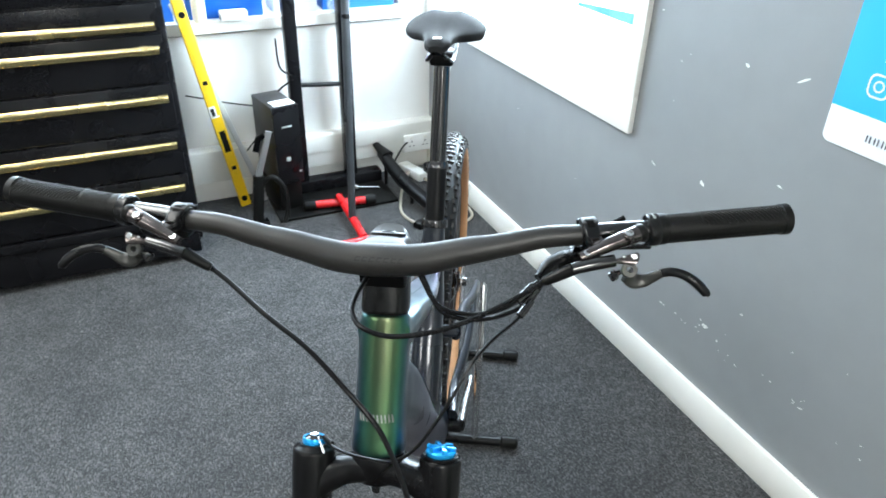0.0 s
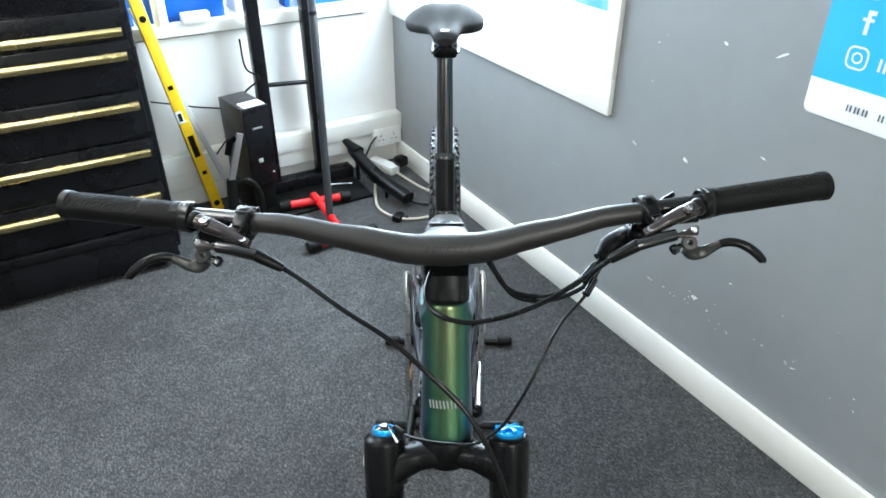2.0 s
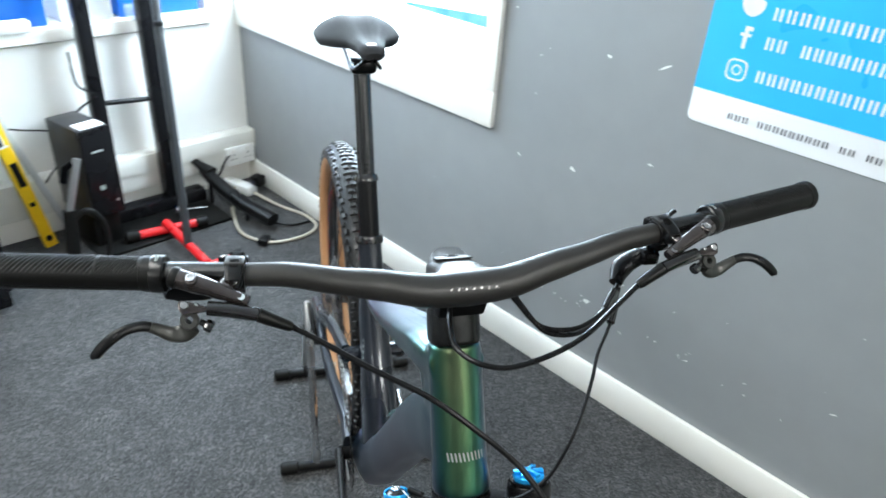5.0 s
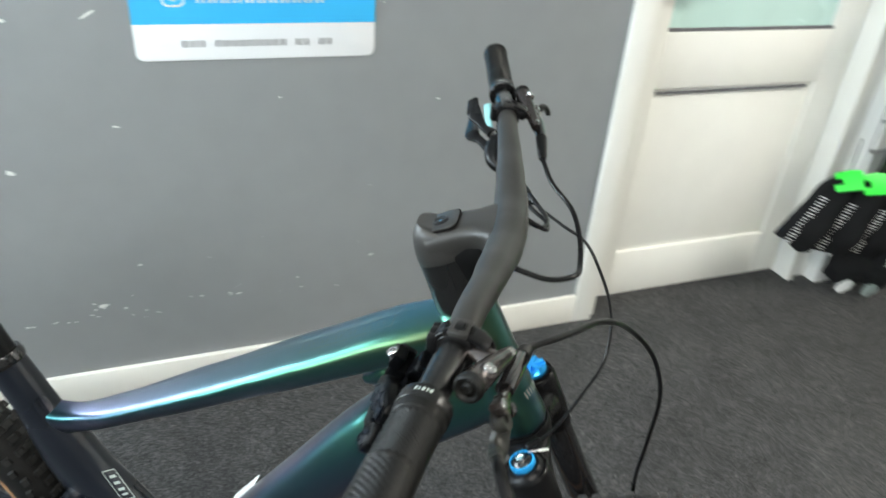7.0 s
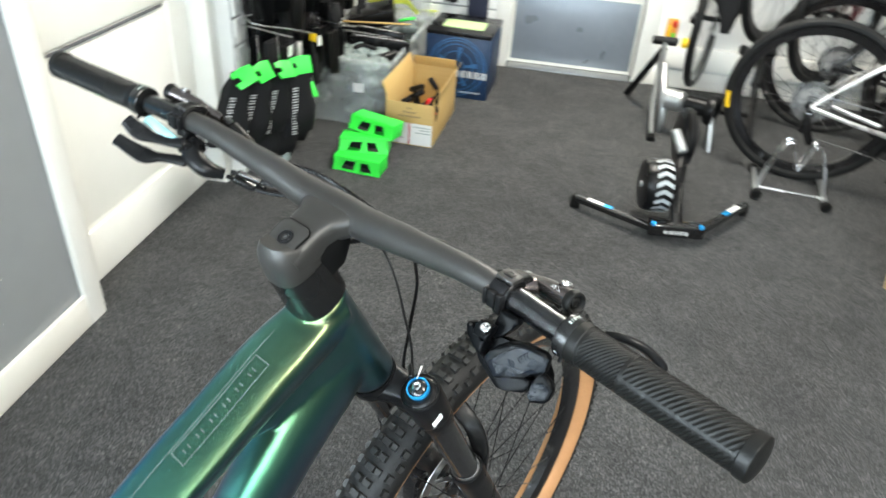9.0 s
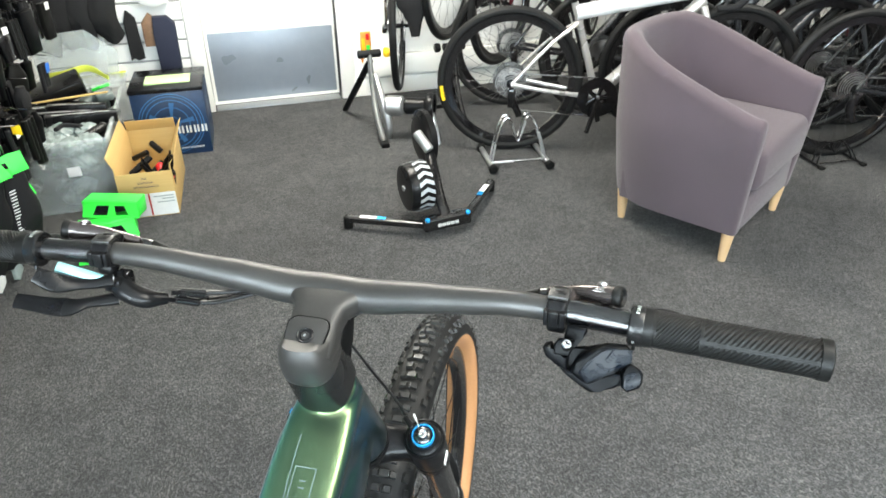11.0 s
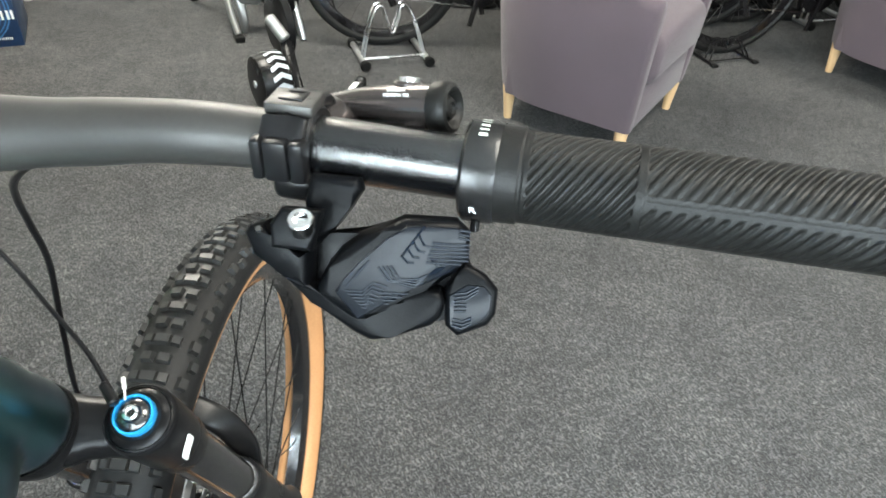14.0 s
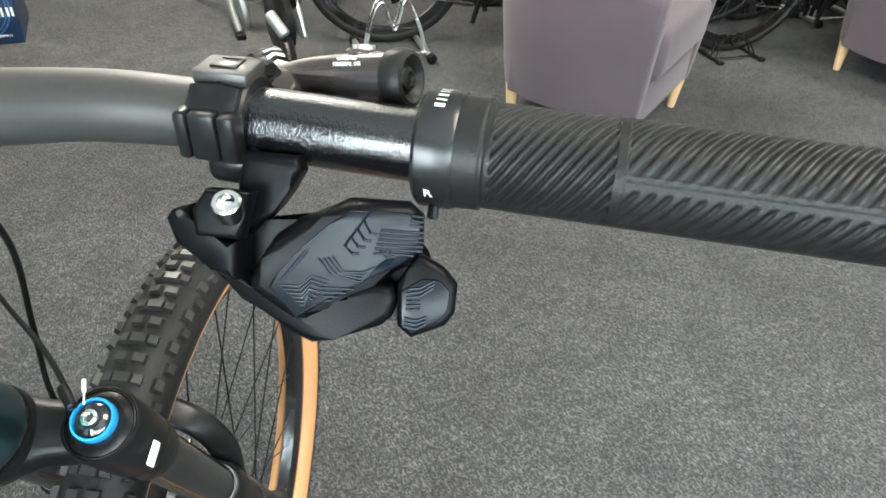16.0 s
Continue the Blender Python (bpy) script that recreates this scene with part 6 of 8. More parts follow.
# computer tower
pc = thing("computer_tower", pose(0.629, 3.520, 0.012, 0, 0, 11), "small black desktop computer tower beside the display stand", "computer")
bm = B()
rbox(bm, (-0.054, 0.0, 0.122), (0.054, 0.185, 0.444), 0.004)
# case greyer than its front panel: the side's grey reflection is in the colour
part("case", bm, mat("grey_lit_steel_case", (0.022, 0.022, 0.024), 0.38, 0, 0.12, 200, 0.04, 500, spec=0.4), pc, "black steel case with a grey reflection in its colour")
bm = B()
rbox(bm, (-0.054, -0.016, 0.122), (0.054, -0.001, 0.444), 0.004)
panel = part("front_panel", bm, CHEST_BLACK, pc)
for name, lo, hi, material in (("drive_slot", (-0.022, 0.360), (0.018, 0.367), LETTER_GREY), ("badge", (-0.016, 0.222), (0.002, 0.239), LETTER_GREY), ("power_button", (0.036, 0.166), (0.043, 0.173), LETTER_WHITE)):
    bm = B()
    rbox(bm, (lo[0], -0.0175, lo[1]), (hi[0], -0.0155, hi[1]), 0.0005)
    part(name, bm, material, panel)
bm = B()
rbox(bm, (-0.040, -0.006, 0.4445), (0.046, 0.055, 0.4475), 0.001)
part("paper", bm, LABEL_WHITE, pc, "white paper slip on top")
bm = B()
rbox(bm, (-0.048, 0.006, 0.0), (0.048, 0.180, 0.121), 0.006)
part("plinth", bm, RUBBER, pc, "dull black plinth under the case")

# display stand with two uprights
rk = thing("display_stand", pose(0, 0, 0), "black box-section steel display stand", "display stand")
for x, y in ((0.712, 3.672), (0.925, 3.672)):
    bm = B()
    rbox(bm, (x - 0.024, y - 0.024, 0.062), (x + 0.024, y + 0.024, 1.9), 0.004)
    part("upright", bm, CHEST_BLACK, rk)
bm = B()
rod(bm, (0.735, 3.672, 0.475), (0.902, 3.672, 0.462), 0.009, 12)
part("crossbar", bm, CHEST_BLACK, rk)
bm = B()
rbox(bm, (0.66, 3.640, 0.012), (1.06, 3.705, 0.062), 0.005)
part("base_beam", bm, CHEST_BLACK, rk)
bm = B()
rbox(bm, (0.555, 3.44, 0.0), (1.06, 3.72, 0.012), 0.003)
part("base_plate", bm, RUBBER, rk, "thin black base plate")

# red T-shaped work-stand foot
rt = thing("work_stand_foot", pose(0.83, 3.45, 0.0, 0, 0, 0), "red tubular work-stand foot with black rubber ends", "work stand")
bm = B()
sweep(bm, [(-0.125, 0.040, 0.03), (0.095, 0.000, 0.03)], 0.017, 14)
part("cross_tube", bm, RED, rt)
bm = B()
sweep(bm, spline([(-0.02, 0.025, 0.055), (-0.018, -0.05, 0.048), (-0.02, -0.29, 0.03)], 5), 0.016, 14)
part("long_tube", bm, RED, rt)
bm = B()
sweep(bm, [(-0.14, -0.305, 0.025), (0.08, -0.300, 0.025)], 0.016, 14)
part("front_tube", bm, RED, rt)
for a, b in (((-0.165, 0.047, 0.03), (-0.115, 0.038, 0.03)), ((0.085, 0.002, 0.03), (0.130, -0.006, 0.03)), ((-0.175, -0.306, 0.025), (-0.12, -0.304, 0.025)), ((0.06, -0.301, 0.025), (0.11, -0.299, 0.025))):
    bm = B()
    rod(bm, a, b, 0.0225, 14)
    part("rubber_end", bm, RUBBER, rt)

bm = B()
sweep(bm, [(-0.020, -0.150, 0.045), (0.030, -0.040, 0.90), (0.052, 0.008, 1.30)], 0.0145, 14)
pole = part("mast", bm, mat("dark_grey_steel", (0.05, 0.055, 0.06), 0.35, 0.3), rt, "slim dark grey stand pole")
bm = B()
rod(bm, (0.0235, -0.055, 0.785), (0.0245, -0.053, 0.805), 0.016, 14)
part("collar", bm, BLACK_SATIN, pole)

# black curved mudguard, leads and a power strip on the floor
mg = thing("mudguard", pose(1.10, 3.50, 0.0), "black curved plastic mudguard lying on the floor", "mudguard")
bm = B()
sweep(bm, spline([(-0.030, 0.16, 0.135), (-0.022, 0.06, 0.108), (0.00, -0.08, 0.074), (0.040, -0.235, 0.050)], 6), lerp_list([(0.024, 0.020), (0.027, 0.022), (0.027, 0.024), (0.030, 0.024)], 6), 18, (0, 0, 1), 2.8)
part("blade", bm, BLACK_SATIN, mg)
bm = B()
sweep(bm, [(-0.045, 0.225, 0.165), (-0.036, 0.185, 0.150), (-0.020, 0.120, 0.130)], [(0.014, 0.012), (0.017, 0.014), (0.030, 0.026)], 14, (0, 0, 1), 2.6)
part("clip", bm, RUBBER, mg, "dull black fixing clip")
for x, y, h in ((0.005, -0.10, 0.065), (-0.028, 0.12, 0.108)):
    bm = B()
    rod(bm, (x, y, 0.0), (x, y, h), 0.008, 10)
    part("bracket", bm, BLACK_SATIN, mg)
bm = B()
sweep(bm, spline([(1.19, 3.640, 0.030), (1.13, 3.56, 0.010), (1.075, 3.45, 0.007), (1.030, 3.31, 0.007), (1.075, 3.19, 0.009), (1.19, 3.155, 0.007), (1.285, 3.19, 0.007), (1.302, 3.30, 0.007), (1.268, 3.42, 0.007), (1.235, 3.570, 0.020)], 6), 0.0058, 8)
solid("beige_cable", bm, mat("beige_cable_sheath", (0.40, 0.36, 0.29), 0.5), "loop of beige cable on the carpet", "cable")
bm = B()
sweep(bm, spline([(1.245, 3.73, 0.128), (1.21, 3.70, 0.150), (1.15, 3.66, 0.120), (1.10, 3.62, 0.030), (1.14, 3.42, 0.006), (1.20, 3.27, 0.006), (1.29, 3.24, 0.006)], 6), 0.004, 8)
solid("black_cable", bm, BLACK_SATIN, "black lead trailing from the wall socket", "cable")
ad = thing("mains_adapter", pose(1.062, 3.205, 0, 0, 0, 35), "small black mains adapter on the beige cable", "adapter")
bm = B()
rbox(bm, (-0.026, -0.018, 0), (0.026, 0.018, 0.026), 0.005)
part("body", bm, BLACK_SATIN, ad)
bm = B()
rod(bm, (0.010, -0.018, 0.014), (0.014, -0.040, 0.012), 0.007, 10)
part("strain_relief", bm, RUBBER, ad)
qr = thing("quick_release", pose(0.975, 3.575, 0.012, 0, 0, -25), "silver quick-release skewer with a black lever", "skewer")
bm = B()
rod(bm, (-0.05, 0, 0.010), (0.045, 0, 0.012), 0.0045, 10)
part("skewer_rod", bm, CHROME, qr)
bm = B()
lathe(bm, [(0, 0), (0.011, 0), (0.012, 0.006), (0.008, 0.020), (0, 0.022)], (-0.066, 0, 0.012), (1, 0, 0), 16)
part("lever_head", bm, ALU, qr)
bm = B()
sweep(bm, [(-0.062, 0, 0.012), (-0.066, -0.03, 0.014), (-0.062, -0.05, 0.020)], [(0.008, 0.004)] * 3, 8)
part("lever", bm, BLACK_SATIN, qr)
ps = thing("power_strip", pose(1.216, 3.665, 0, 0, 0, -74), "white plastic power strip on the floor", "power strip")
bm = B()
rbox(bm, (-0.075, -0.026, 0), (0.085, 0.026, 0.040), 0.006)
part("body", bm, LABEL_WHITE, ps)
for x in (-0.045, 0.0):
    bm = B()
    rbox(bm, (x - 0.017, -0.017, 0.0398), (x + 0.017, 0.017, 0.0412), 0.0005)
    part("socket_face", bm, TRUNK, ps)
bm = B()
rbox(bm, (0.060, 0.010, 0.036), (0.110, 0.058, 0.080), 0.008)
part("plug", bm, BLACK_SATIN, ps, "black moulded plug")
fp = thing("foot_pump", pose(0.47, 3.455, 0), "silver and black floor pump leaning by the computer", "pump")
bm = B()
sweep(bm, [(0.026, 0.020, 0.20), (0.086, 0.028, 0.375)], [(0.013, 0.009)] * 2, 10, (0, 1, 0), 3)
part("barrel", bm, ALU, fp)
bm = B()
sweep(bm, [(0.070, 0.030, 0.362), (0.045, 0.034, 0.350), (0.030, 0.034, 0.300)], [(0.012, 0.010)] * 3, 10, (0, 1, 0), 3)
part("handle", bm, BLACK_PLASTIC, fp)
bm = B()
sweep(bm, [(0.0, 0.0, 0.012), (0.028, 0.020, 0.205)], [(0.022, 0.016)] * 2, 12, (0, 1, 0), 3)
part("lower_barrel", bm, RUBBER, fp)
bm = B()
sweep(bm, spline([(0.030, 0.015, 0.17), (0.075, 0.0, 0.20), (0.115, -0.01, 0.15), (0.118, -0.02, 0.06), (0.10, -0.03, 0.012)], 6), 0.010, 10)
part("hose", bm, RUBBER, fp)
bm = B()
rbox(bm, (-0.045, -0.035, 0), (0.045, 0.035, 0.014), 0.005)
part("base", bm, BLACK_SATIN, fp)

# storage bins and boxes on the ledge
def bin_box(x, w, h, material, label, name="storage_bin"):
    t = thing(name, pose(x, NY + 0.02, 0.735), label, "bin", "bins on the ledge")
    bm = B()
    lo = [(-w / 2 * 0.94, 0.0, 0), (w / 2 * 0.94, 0.0, 0), (w / 2 * 0.94, 0.16, 0), (-w / 2 * 0.94, 0.16, 0)]
    for a, b in (((-w / 2, -0.004, 0.0), (w / 2, 0.002, h)), ((-w / 2, 0.15, 0), (w / 2, 0.156, h)), ((-w / 2, 0.002, 0), (-w / 2 + 0.006, 0.15, h)), ((w / 2 - 0.006, 0.002, 0), (w / 2, 0.15, h)), ((-w / 2, 0, 0), (w / 2, 0.15, 0.006))):
        rbox(bm, a, b, 0.001)
    part("tub", bm, material, t)
    bm = B()
    rbox(bm, (-w / 2 - 0.006, -0.010, h - 0.014), (w / 2 + 0.006, 0.0, h + 0.004), 0.002)
    part("rim", bm, material, t)


bin_box(0.50, 0.28, 0.16, BLUE_PLASTIC, "blue plastic storage bin on the window ledge")
bin_box(0.17, 0.28, 0.16, BLUE_PLASTIC, "blue plastic storage bin on the window ledge")
bin_box(1.03, 0.30, 0.16, BLUE_PLASTIC, "blue plastic storage bin on the window ledge")
bin_box(0.77, 0.17, 0.13, LABEL_WHITE, "white plastic tub on the window ledge", "plastic_tub")
for nm, x, y, w, h, material, lab in (("small_box", 0.52, 3.735, 0.10, 0.035, LABEL_WHITE, "small white box on the window ledge"), ("small_box", 0.93, 3.735, 0.08, 0.05, CLEAR_PLASTIC, "small clear plastic box on the ledge"),
                                      ("spray_can", 0.40, 3.745, 0.05, 0.12, LABEL_WHITE, "white can standing on the window ledge")):
    bm = B()
    if nm == "spray_can":
        lathe(bm, [(0, 0), (w / 2, 0), (w / 2, h * 0.8), (w * 0.3, h * 0.9), (w * 0.3, h), (0, h)], (x, y, 0.735), (0, 0, 1), 20)
    else:
        rbox(bm, (x - w / 2, y - 0.03, 0.735), (x + w / 2, y + 0.025, 0.735 + h), 0.005)
    solid(nm, bm, material, lab, nm.replace("_", " "))
bm = B()
sweep(bm, spline([(0.66, 3.70, 0.66), (0.665, 3.69, 0.55), (0.70, 3.64, 0.52), (0.66, 3.70, 0.46), (0.60, 3.71, 0.40)], 6), 0.004, 8)
solid("black_lead", bm, BLACK_SATIN, "thin black lead hanging down the wall", "cable")
bm = B()
sweep(bm, spline([(0.30, 3.72, 0.47), (0.45, 3.73, 0.42), (0.62, 3.72, 0.36), (0.50, 3.70, 0.22)], 6), 0.003, 8)
solid("black_lead", bm, BLACK_SATIN, "thin black lead crossing the white wall", "cable")


# ---- armchairs ----
def armchair(m, label):
    t = thing("armchair", m, label, "armchair", "mauve tub chairs")
    # front of the chair towards +x; width along y
    W, D = 0.322, 0.262

    def shell(u):
        """The plan of the tub from one arm tip round the back to the other; u from 0 to 1."""
        k = u * 2 - 1
        if abs(k) > 0.52:
            s = (abs(k) - 0.52) / 0.48
            return V(-0.02 + (D + 0.02) * s, math.copysign(W, k), 0), math.copysign(1, k), 0.0
        a = k / 0.52 * math.pi / 2
        return V(-0.02 - 0.315 * abs(math.cos(a)) ** 0.85, W * math.copysign(abs(math.sin(a)) ** 0.72, a) if a else 0.0, 0), None, a

    bm = B()
    n = 48
    rows = []
    ends = ((0.018, 0.45), (0.015, 0.74), (0.008, 0.92))
    steps = [(0.0, e, k) for e, k in ends] + [(i / n, 0.0, 1.0) for i in range(n + 1)] + [(1.0, e, k) for e, k in ends[::-1]]
    for u, ext, shrink in steps:
        p, _, a = shell(u)
        q, _, _ = shell(min(1, u + 0.01))
        o, _, _ = shell(max(0, u - 0.01))
        tan = (q - o).normalized()
        out = V(-tan.y, tan.x, 0)
        if out.dot(p - V(0.05, 0, 0)) < 0:
            out = -out
        back = max(0.0, min(1.0, (0.25 - p.x) / 0.52))
        top = 0.560 + 0.185 * back ** 1.1
        rt, mid = 0.036, -0.024
        prof = [(0.0, 0.122), (0.005, 0.20), (0.010, 0.40)]
        prof += [(mid + rt * math.cos(g), top - rt + rt * math.sin(g)) for g in [radians(0 + 22.5 * j) for j in range(9)]]
        prof += [(mid - rt + 0.002, 0.42), (mid - rt, 0.30), (mid - rt, 0.122)]
        prof = [(mid + (d - mid) * shrink, 0.122 + (z - 0.122) * (1 - 0.07 * (1 - shrink))) for d, z in prof]
        p = p + V(ext, 0, 0)
        rows.append([bm.verts.new(V(p.x, p.y, 0) * (0.90 + 0.10 * min(1, (z - 0.1) / 0.4)) + out * d + V(0, 0, z)) for d, z in prof])
    for a, b in zip(rows, rows[1:]):
        for k in range(len(a)):
            bm.faces.new((a[k], a[(k + 1) % len(a)], b[(k + 1) % len(a)], b[k]))
    bm.faces.new(rows[0])
    bm.faces.new(rows[-1])
    part("tub_shell", bm, FABRIC, t, "mauve fabric tub shell", 75)
    bm = B()
    rbox(bm, (-0.22, -0.252, 0.27), (0.285, 0.252, 0.435), 0.045, seg=4)
    part("seat_cushion", bm, FABRIC, t, "mauve seat cushion", 60)
    bm = B()
    rbox(bm, (-0.22, -0.262, 0.118), (0.252, 0.262, 0.275), 0.012)
    part("seat_base", bm, FABRIC, t, "mauve fabric front rail", 60)
    for x, y in ((0.222, 0.262), (0.222, -0.262), (-0.225, 0.195), (-0.225, -0.195)):
        bm = B()
        lathe(bm, [(0, 0), (0.0135, 0), (0.0145, 0.004), (0.024, 0.128), (0, 0.128)], (x, y, 0), (0.03 * (1 if x > 0 else -1), 0.02 * (1 if y > 0 else -1), 1), 16)
        part("leg", bm, WOOD, t, "pale tapered wooden leg")
    return t


CHAIR_TURN = 122.0
armchair(pose(-1.367, -0.117, 0, 0, 0, CHAIR_TURN), "mauve fabric tub armchair with pale wooden legs")
armchair(pose(-2.90, 0.06, 0, 0, 0, 100), "second mauve fabric tub armchair with wooden legs")


# ---- other bicycles: x forward, rear axle over the origin ----
SPOKE = mat("dark_spoke", (0.06, 0.06, 0.06), 0.35, 0.6, 0.1, 100)


def road_wheel(name, x, z, R, t, tyre=0.016, spokes=24):
    bm = B()
    lathe(bm, [(R - tyre + tyre * math.cos(a), tyre * math.sin(a)) for a in [2 * math.pi * k / 10 for k in range(10)]], (x, 0, z), (0, 1, 0), 56, closed=True)
    part(name + "_tyre", bm, TYRE, t)
    bm = B()
    r0 = R - tyre * 2 + 0.003
    lathe(bm, [(r0, -0.011), (r0, 0.011), (r0 - 0.030, 0.008), (r0 - 0.034, 0), (r0 - 0.030, -0.008)], (x, 0, z), (0, 1, 0), 56, closed=True)
    part(name + "_rim", bm, BLACK_GLOSS, t)
    bm = B()
    lathe(bm, [(0, -0.06), (0.009, -0.06), (0.010, -0.036), (0.022, -0.032), (0.013, -0.02), (0.013, 0.02), (0.022, 0.032), (0.010, 0.036), (0.009, 0.06), (0, 0.06)], (x, 0, z), (0, 1, 0), 16)
    part(name + "_hub", bm, BLACK_SATIN, t)
    bm = B()
    for i in range(spokes):
        a = 2 * math.pi * i / spokes
        s = 1 if i % 2 else -1
        b = a + (0.7 if (i // 2) % 2 else -0.7)
        sweep(bm, [(x + 0.02 * math.cos(b), s * 0.028, z + 0.02 * math.sin(b)), (x + (r0 - 0.03) * math.cos(a), 0, z + (r0 - 0.03) * math.sin(a))], 0.0009, 4)
    sp = part(name + "_spokes", bm, SPOKE, t)
    sp["kind"] = "stuff"
    bm = B()
    lathe(bm, [(0.055, 0.036), (0.080, 0.036), (0.080, 0.038), (0.055, 0.038)], (x, 0, z), (0, 1, 0), 32, closed=True)
    part(name + "_brake_disc", bm, STEEL, t)


def bicycle(m, frame_mat, label, group="", bars="drop", R=0.345, top_mat=None, tyre=0.019, drop=0.0):
    t = thing("road_bicycle", m, label, "bicycle", group)
    W = 1.02
    road_wheel("rear_wheel", 0, R, R, t, tyre)
    road_wheel("front_wheel", W, R, R, t, tyre)
    bb, st, ht, hb = V(0.41, 0, 0.275), V(0.245 + 0.3 * drop, 0, 0.80 - drop), V(0.80, 0, 0.885 - drop), V(0.845, 0, 0.745 - 0.6 * drop)
    for nm, a, b, ra, rb, mm in (("seat_tube", bb, st, 0.017, 0.016, frame_mat), ("top_tube", st + V(0.01, 0, -0.045), ht + V(0.01, 0, -0.035), 0.034 if top_mat else 0.016, 0.036 if top_mat else 0.021, top_mat or frame_mat), ("down_tube", hb + V(0, 0, 0.02), bb, 0.027, 0.030, frame_mat), ("head_tube", ht, hb, 0.022, 0.024, frame_mat)):
        bm = B()
        sweep(bm, [a, a.lerp(b, 0.5), b], [(ra, ra * 1.15), ((ra + rb) / 2, (ra + rb) / 2), (rb, rb * 1.1)], 14, (0, 1, 0))
        part(nm, bm, mm, t)
    for s in (-1, 1):
        bm = B()
        sweep(bm, spline([bb + V(-0.02, 0.03 * s, 0), V(0.2, 0.052 * s, 0.305), V(0, 0.064 * s, R)], 4), lerp_list([(0.013, 0.009), (0.010, 0.008), (0.010, 0.006)], 4), 10, (0, 1, 0))
        part("chainstay", bm, frame_mat, t)
        bm = B()
        sweep(bm, spline([V(0.275 + 0.2 * drop, 0.014 * s, 0.69 - 0.8 * drop), V(0.17, 0.040 * s, 0.56 - 0.4 * drop), V(0, 0.064 * s, R)], 4), lerp_list([0.009, 0.008, 0.008], 4), 10)
        part("seatstay", bm, frame_mat, t)
        bm = B()
        sweep(bm, spline([hb + V(0, 0.03 * s, 0.0), hb + V(0.035, 0.052 * s, -0.09), V(W, 0.056 * s, R)], 4), lerp_list([(0.016, 0.013), (0.014, 0.010), (0.010, 0.007)], 4), 10, (0, 1, 0))
        part("fork_blade", bm, frame_mat, t)
        bm = B()
        dx = 0.17 * s
        sweep(bm, [bb + V(0, 0.072 * s, 0), bb + V(dx * 0.25, 0.078 * s, -0.165)], [(0.013, 0.008), (0.011, 0.007)], 10, (0, 1, 0))
        part("crank_arm", bm, BLACK_GLOSS, t)
    bm = B()
    lathe(bm, [(0.045, -0.050), (0.095, -0.050), (0.095, -0.046), (0.045, -0.046)], bb, (0, 1, 0), 40, closed=True)
    for k in range(5):
        a = radians(72 * k)
        sweep(bm, [bb + V(0.012 * math.cos(a), -0.05, 0.012 * math.sin(a)), bb + V(0.06 * math.cos(a), -0.048, 0.06 * math.sin(a))], [(0.010, 0.003)] * 2, 6, (0, 1, 0))
    part("chainring", bm, BLACK_GLOSS, t)
    bm = B()
    for j, r in enumerate((0.028, 0.037, 0.046, 0.055, 0.064, 0.073)):
        lathe(bm, [(r - 0.005, -0.055 + 0.004 * j), (r, -0.055 + 0.004 * j), (r, -0.053 + 0.004 * j), (r - 0.005, -0.053 + 0.004 * j)], (0, 0, R), (0, 1, 0), 28, closed=True)
    part("cassette", bm, STEEL, t)
    bm = B()
    sweep(bm, [bb + V(-0.01, -0.048, 0.094), V(-0.01, -0.045, R + 0.05)], 0.0035, 5)
    sweep(bm, [bb + V(-0.01, -0.048, -0.094), V(0.04, -0.045, R - 0.13), V(0.0, -0.045, R - 0.06)], 0.0035, 5)
    part("chain", bm, STEEL, t)
    bm = B()
    rbox(bm, (-0.015, -0.075, R - 0.11), (0.02, -0.05, R - 0.02), 0.006)
    sweep(bm, [V(0.01, -0.05, R - 0.08), V(0.045, -0.05, R - 0.16)], [(0.016, 0.004)] * 2, 8, (0, 1, 0))
    part("rear_derailleur", bm, BLACK_GLOSS, t)
    bm = B()
    rod(bm, st, st + V(-0.045, 0, 0.14), 0.0135, 14)
    part("seatpost", bm, BLACK_SATIN, t)
    bm = B()
    sc = st + V(-0.05, 0, 0.155)
    sweep(bm, spline([sc + V(-0.12, 0, 0.012), sc + V(-0.10, 0, 0.012), sc + V(-0.03, 0, 0.008), sc + V(0.07, 0, 0.006), sc + V(0.145, 0, 0.0)], 5), lerp_list([(0.05, 0.012), (0.07, 0.018), (0.052, 0.016), (0.022, 0.014), (0.014, 0.010)], 5), 18, (0, 0, 1), 2.3)
    part("saddle", bm, BLACK_CLOTH, t, "black saddle")
    bm = B()
    top = ht + V(-0.02, 0, 0.05)
    sweep(bm, [ht, top, top + V(0.09, 0, 0.01)], [0.015, 0.015, 0.014], 12)
    part("stem", bm, BLACK_SATIN, t)
    if bars == "drop":
        c = top + V(0.09, 0, 0.01)
        bm = B()
        half = [c, c + V(0, 0.10, 0), c + V(0.005, 0.19, 0), c + V(0.05, 0.205, 0.0), c + V(0.085, 0.21, -0.03), c + V(0.085, 0.215, -0.08), c + V(0.04, 0.22, -0.125), c + V(-0.04, 0.222, -0.13)]
        pts = spline([V(p.x, -p.y, p.z) for p in half[:0:-1]] + half, 4)
        sweep(bm, pts, 0.0145, 12)
        part("drop_bar", bm, BLACK_CLOTH, t, "black taped drop handlebar")
